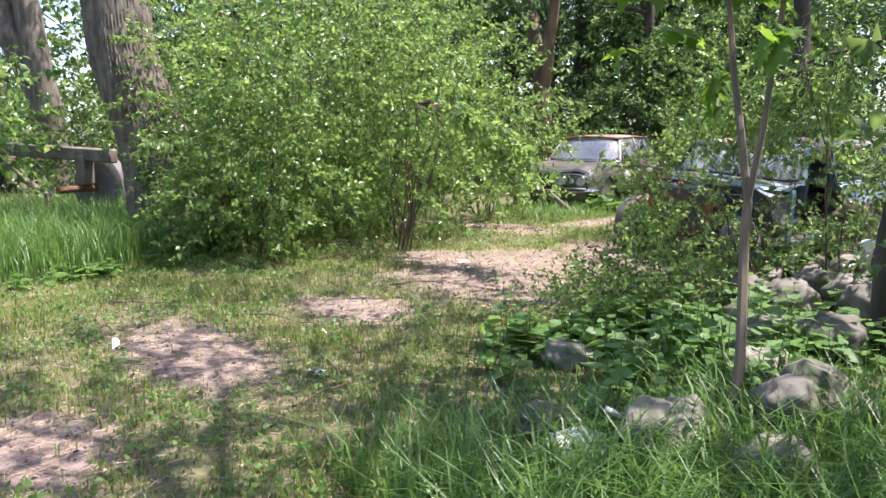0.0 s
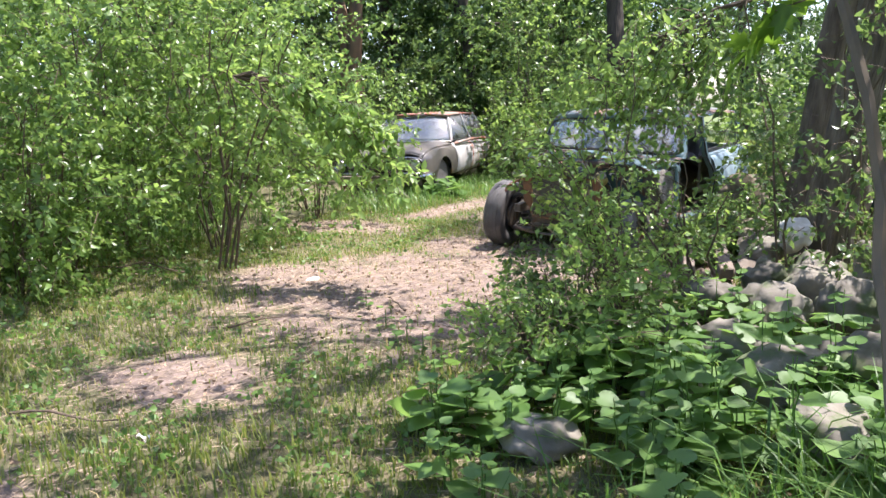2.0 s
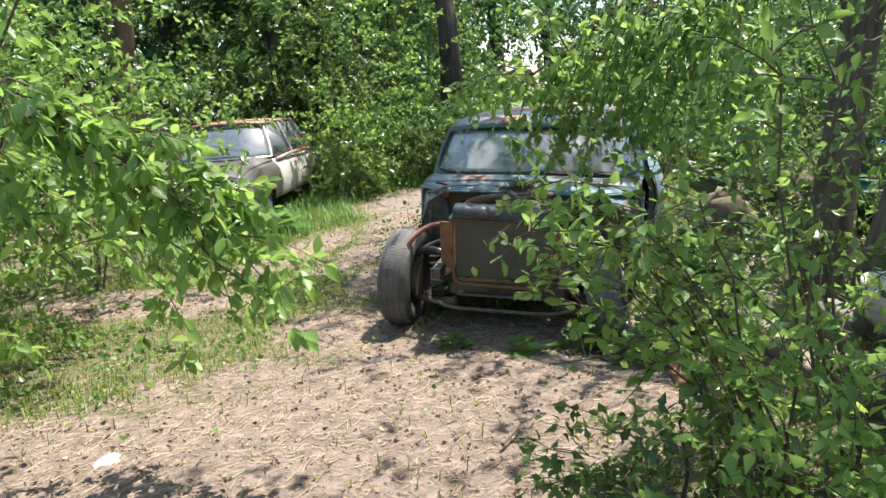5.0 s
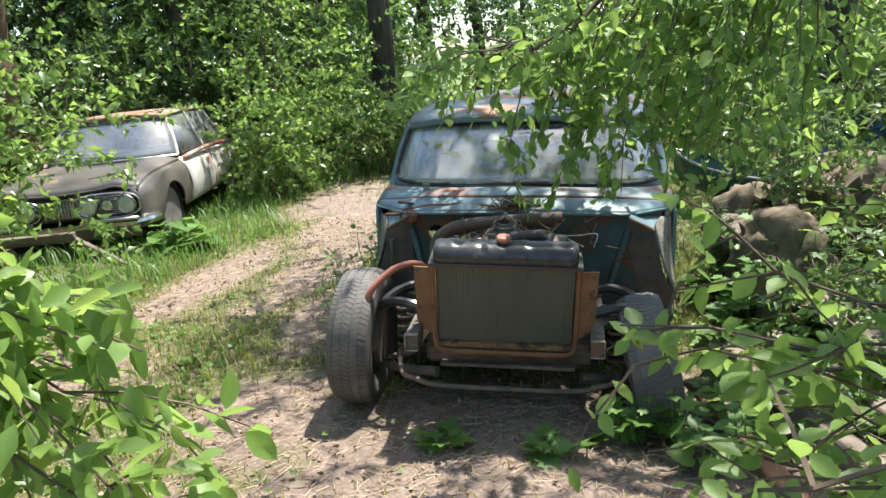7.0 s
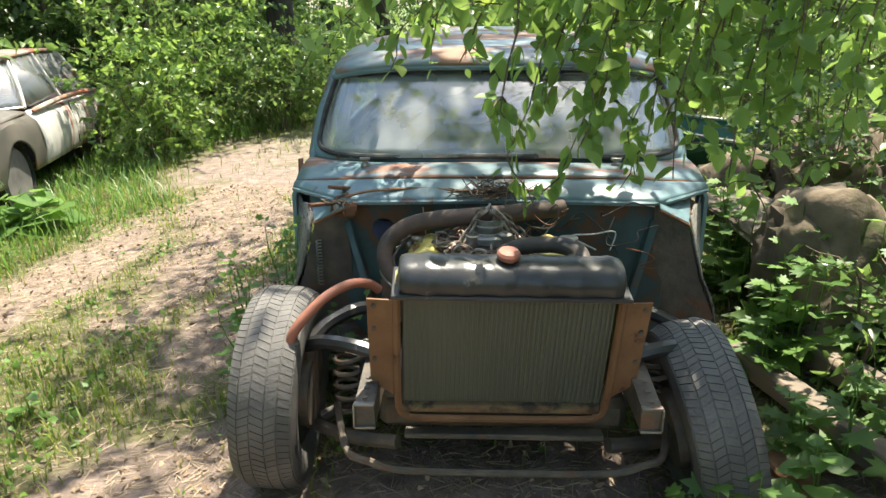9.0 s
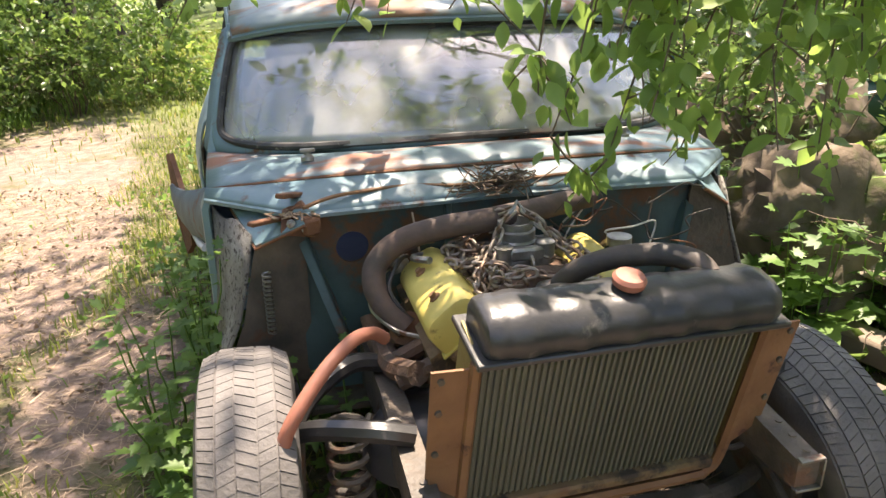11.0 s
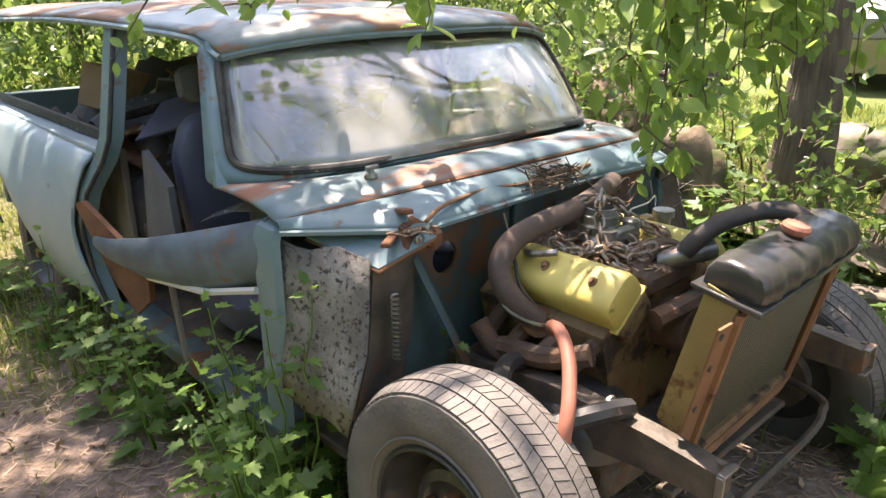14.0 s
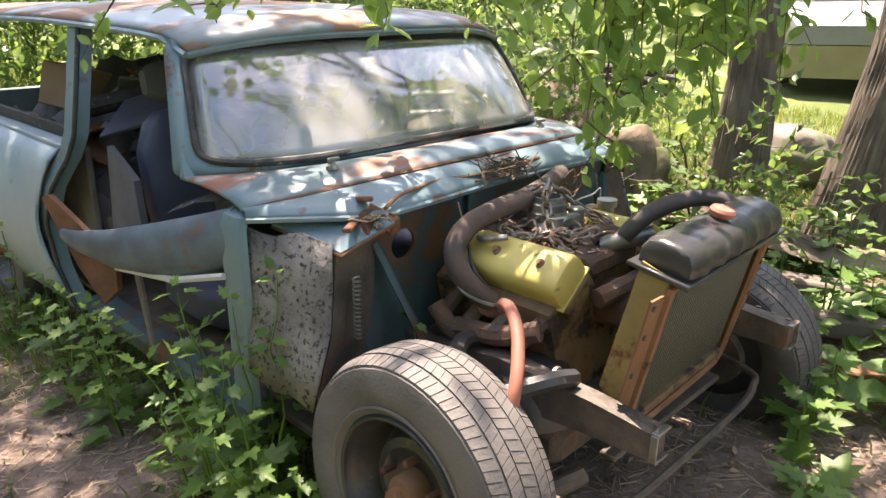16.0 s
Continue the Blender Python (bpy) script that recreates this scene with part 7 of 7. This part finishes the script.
# ---- beams, log and far things ----
for x0, y0, x1, y1, z, w_, h_, mt in [(0.98, 1.0, 1.55, -0.75, 0.06, 0.10, 0.10, "beam"), (1.22, 1.1, 1.85, -0.7, 0.09, 0.12, 0.10, "beam"), (0.86, 0.4, 1.2, -0.75, 0.025, 0.09, 0.04, "rustbrown")]:
    L_ = math.hypot(x1 - x0, y1 - y0)
    solo("beam", Buf().box((0, 0, 0), (w_, L_, h_), 0.012), M[mt], "long dark weathered beam lying on the ground", "beam", "beams beside the truck", m=pose((x0 + x1) / 2, (y0 + y1) / 2, z, 0, 0, math.degrees(math.atan2(-(x1 - x0), y1 - y0))))
lg = limb((1.25, 2.3, 0.42), (2.05, -0.45, 0.10), 0.0, 0.02, 12)
solo("log", bark_trunk([tuple(p) for p in lg], list(np.linspace(0.20, 0.13, 12)), 9, 0.10), M["oldwood"], "mossy fallen log lying on the bank", "log")
for k in range(14):
    x, y = 1.0 + rng.uniform(0, 0.9), rng.uniform(-0.9, 0.9)
    a = rng.uniform(0, 6.28)
    l = rng.uniform(0.2, 0.6)
    solo("stick", Buf().tube([tuple(p) for p in limb((x, y, 0.015), (x + l * math.cos(a), y + l * math.sin(a), 0.03 + rng.uniform(0, 0.06)), 0.05, 0.08, 5)], np.linspace(0.007, 0.003, 5), 5), M["sapbark"], "bare dry stick on the ground", "stick", "sticks by the beams")
for x, y, l, a in [(-2.9, -2.5, 1.3, 200), (-0.6, -5.2, 0.7, 20), (0.9, -5.3, 0.6, -20), (-0.9, -3.6, 0.5, 60), (0.0, -2.6, 0.4, 150), (0.4, -1.6, 0.35, 75), (-1.9, -6.0, 0.8, 30), (1.6, -5.9, 0.45, 100)]:
    a = math.radians(a)
    solo("stick", Buf().tube([tuple(p) for p in limb((x, y, 0.02), (x + l * math.cos(a), y + l * math.sin(a), 0.04), 0.03, 0.05, 6)], np.linspace(0.010, 0.004, 6), 6), M["twig"], "dry fallen stick on the track", "stick", "sticks on the track")
# boulders behind the truck
stone((2.05, 2.5, 0.36), (0.48, 0.46, 0.5), 50, M["rootball"], "boulder", "large grey boulder behind the truck", "boulders behind the truck")
stone((1.5, 2.9, 0.22), (0.36, 0.36, 0.36), 51, M["rootball"], "boulder", "grey boulder behind the truck", "boulders behind the truck")

# green canoe with coiled hose on it
canoe = thing("canoe", pose(2.28, 3.8, 0.03, 0, 0, -41), "dark green canoe resting on the ground behind the trees", "boat")
rings = []
for t in np.linspace(-1, 1, 17):
    w_ = 0.42 * (1 - abs(t) ** 2.4) + 0.01
    top = 0.40 + 0.16 * abs(t) ** 3
    rings.append([(1.65 * t, w_ * c_, top - 0.42 * (1 - abs(c_) ** 2.4) * (1 - 0.3 * abs(t))) for c_ in np.linspace(-1, 1, 11)])
part("hull", Buf().loft(rings, closed=False), M["canoe"], canoe, thick=0.012)
for sg in (0, -1):
    part("gunwale", Buf().tube([(r[sg][0], r[sg][1], r[sg][2] + 0.01) for r in rings], 0.016, 6), M["alu"], canoe)
for k in range(4):
    solo("hose_coil", Buf().tube([(0.36 * math.cos(a * 0.2), 0.30 * math.sin(a * 0.2), 0) for a in range(32)], 0.03, 8), M["hose"], "coiled black pipe lying on the canoe", "hose", "coils on the canoe", m=pose(3.6 + 0.02 * k, 2.65, 0.46 + 0.055 * k, 3 * k, 2, 30 * k))
# folded blue tarp
bt = Buf()
for k in range(4):
    bt.box((0, 0, 0), (0.5 - 0.03 * k, 0.4, 0.09), 0.03, pose(0.02 * k, 0, 0.05 + 0.085 * k, 3 * k, -2 * k, 8 * k))
solo("tarp", bt, M["bluetarp"], "folded blue tarp lying on the lawn", "tarp", m=pose(3.2, 6.9, 0.0) @ Matrix.Scale(1.5, 4))
# silver and gold sedan beyond the trees
far = thing("parked_car", pose(8.7, 2.63, 0, 0, 0, -70), "parked silver and gold sedan on the lawn", "car")
def far_ring(y, w_, z0, z1):
    return [(-w_, y, z0), (-w_ * 1.02, y, (z0 + z1) / 2), (-w_ * 0.95, y, z1), (w_ * 0.95, y, z1), (w_ * 1.02, y, (z0 + z1) / 2), (w_, y, z0)]
part("lower_body", Buf().loft([far_ring(y, w_, 0.22, 0.55) for y, w_ in [(-2.4, 0.75), (-2.3, 0.85), (-1, 0.9), (1, 0.9), (2.3, 0.85), (2.4, 0.75)]], caps=True), M["gold"], far)
part("upper_body", Buf().loft([far_ring(y, w_, 0.56, z1) for y, w_, z1 in [(-2.4, 0.72, 0.75), (-2.2, 0.84, 0.85), (-1, 0.88, 0.92), (1, 0.88, 0.92), (2.2, 0.84, 0.9), (2.4, 0.72, 0.8)]], caps=True), M["silver"], far)
part("cabin_glass", Buf().loft([[(-0.82, -1.3, 0.92), (0.82, -1.3, 0.92), (0.82, 1.6, 0.92), (-0.82, 1.6, 0.92)], [(-0.62, -0.6, 1.36), (0.62, -0.6, 1.36), (0.62, 0.9, 1.36), (-0.62, 0.9, 1.36)]], caps=True), M["carglass"], far)
part("roof", Buf().box((0, 0.15, 1.38), (1.26, 1.55, 0.05), 0.02), M["silver"], far)
for sg in (-1, 1):
    part("side_trim", Buf().box((sg * 0.91, 0, 0.555), (0.03, 4.3, 0.035), 0.008), M["chrome"], far)
    part("door_handle", Buf().box((sg * 0.90, 0.3, 0.80), (0.03, 0.16, 0.03), 0.008), M["chrome"], far)
    for y in (-1.45, 1.45):
        part("tyre", Buf().lathe([(0.18, -0.1), (0.29, -0.1), (0.31, -0.06), (0.31, 0.06), (0.29, 0.1), (0.18, 0.1), (0, 0.09)], pose(sg * 0.82, y, 0.31, 0, 90), 24), M["rubber"], far)
    for a_, b_ in (((-1.25, 0.92), (-0.6, 1.36)), ((0.15, 0.92), (0.15, 1.36)), ((1.55, 0.92), (0.9, 1.36))):
        part("pillar", Buf().tube([(sg * 0.83, a_[0], a_[1]), (sg * 0.63, b_[0], b_[1])], 0.03, 6), M["silver"], far)

# old timber wagon by the big tree
wagon = thing("wagon", pose(-9.1, -5.2, 0.12, 0, 0, 30) @ Matrix.Scale(1.12, 4), "old wooden wagon frame with a black tyre in long grass", "wagon")
part("tongue", Buf().box((-0.2, 0, 1.05), (3.0, 0.16, 0.20), 0.02, pose(0, 0, 0, 0, 3, 0)), M["oldwood"], wagon, "weathered grey timber beam")
part("bolster", Buf().box((-1.15, 0, 0.96), (0.30, 0.5, 0.26), 0.03), M["beam"], wagon)
part("brace", Buf().tube([(-1.1, 0, 0.9), (-0.2, 0.1, 0.35)], 0.05, 8), M["beam"], wagon)
part("prop", Buf().tube([(-0.2, 0.1, 0.4), (-0.2, 0.1, -0.11)], 0.06, 8), M["beam"], wagon)
part("tyre", Buf().lathe([(0.22, -0.12), (0.42, -0.13), (0.50, -0.08), (0.50, 0.08), (0.42, 0.13), (0.22, 0.12), (0.0, 0.1)], pose(0.75, 0.3, 0.50, 90), 32), M["rubber"], wagon)
part("axle", Buf().tube([(0.75, -0.5, 0.5), (0.75, 0.5, 0.5)], 0.05, 8), M["rust"], wagon)
part("post", Buf().box((0.75, 0, 0.78), (0.2, 0.2, 0.45), 0.02), M["oldwood"], wagon)
# timber crutch and beam in front of the sedan
crutch = thing("trestle", pose(-5.4, 2.7, 0, 0, 0, 15), "broken wooden trestle beside the sedan", "timber")
part("bar", Buf().box((0, 0, 0.42), (1.1, 0.07, 0.07), 0.01), M["oldwood"], crutch)
part("post", Buf().box((-0.25, 0, 0.20), (0.10, 0.10, 0.42), 0.012), M["rust"], crutch)
part("brace", Buf().tube([(0.45, 0.05, 0.40), (0.95, 0.1, 0.03)], 0.045, 8), M["oldwood"], crutch)
# paper scraps on the turf
for x, y, z, sx, sy in [(3.18, -5.05, 0.24, 0.04, 0.13), (1.16, -5.52, 0.03, 0.10, 0.05), (-0.35, -6.35, 0.03, 0.16, 0.05), (0.35, -5.0, 0.03, 0.07, 0.04)]:
    solo("paper_scrap", grid_panel(lambda i, j: Vector(((i - 0.5) * sx, (j - 0.5) * sy, 0.012 * math.sin(5 * i + 4 * j))), 6, 6), M["litter"], "white paper scrap lying in the grass", "litter", "scraps in the grass", m=pose(x, y, z, 25 if z > 0.1 else 0, 10, 40 * x))
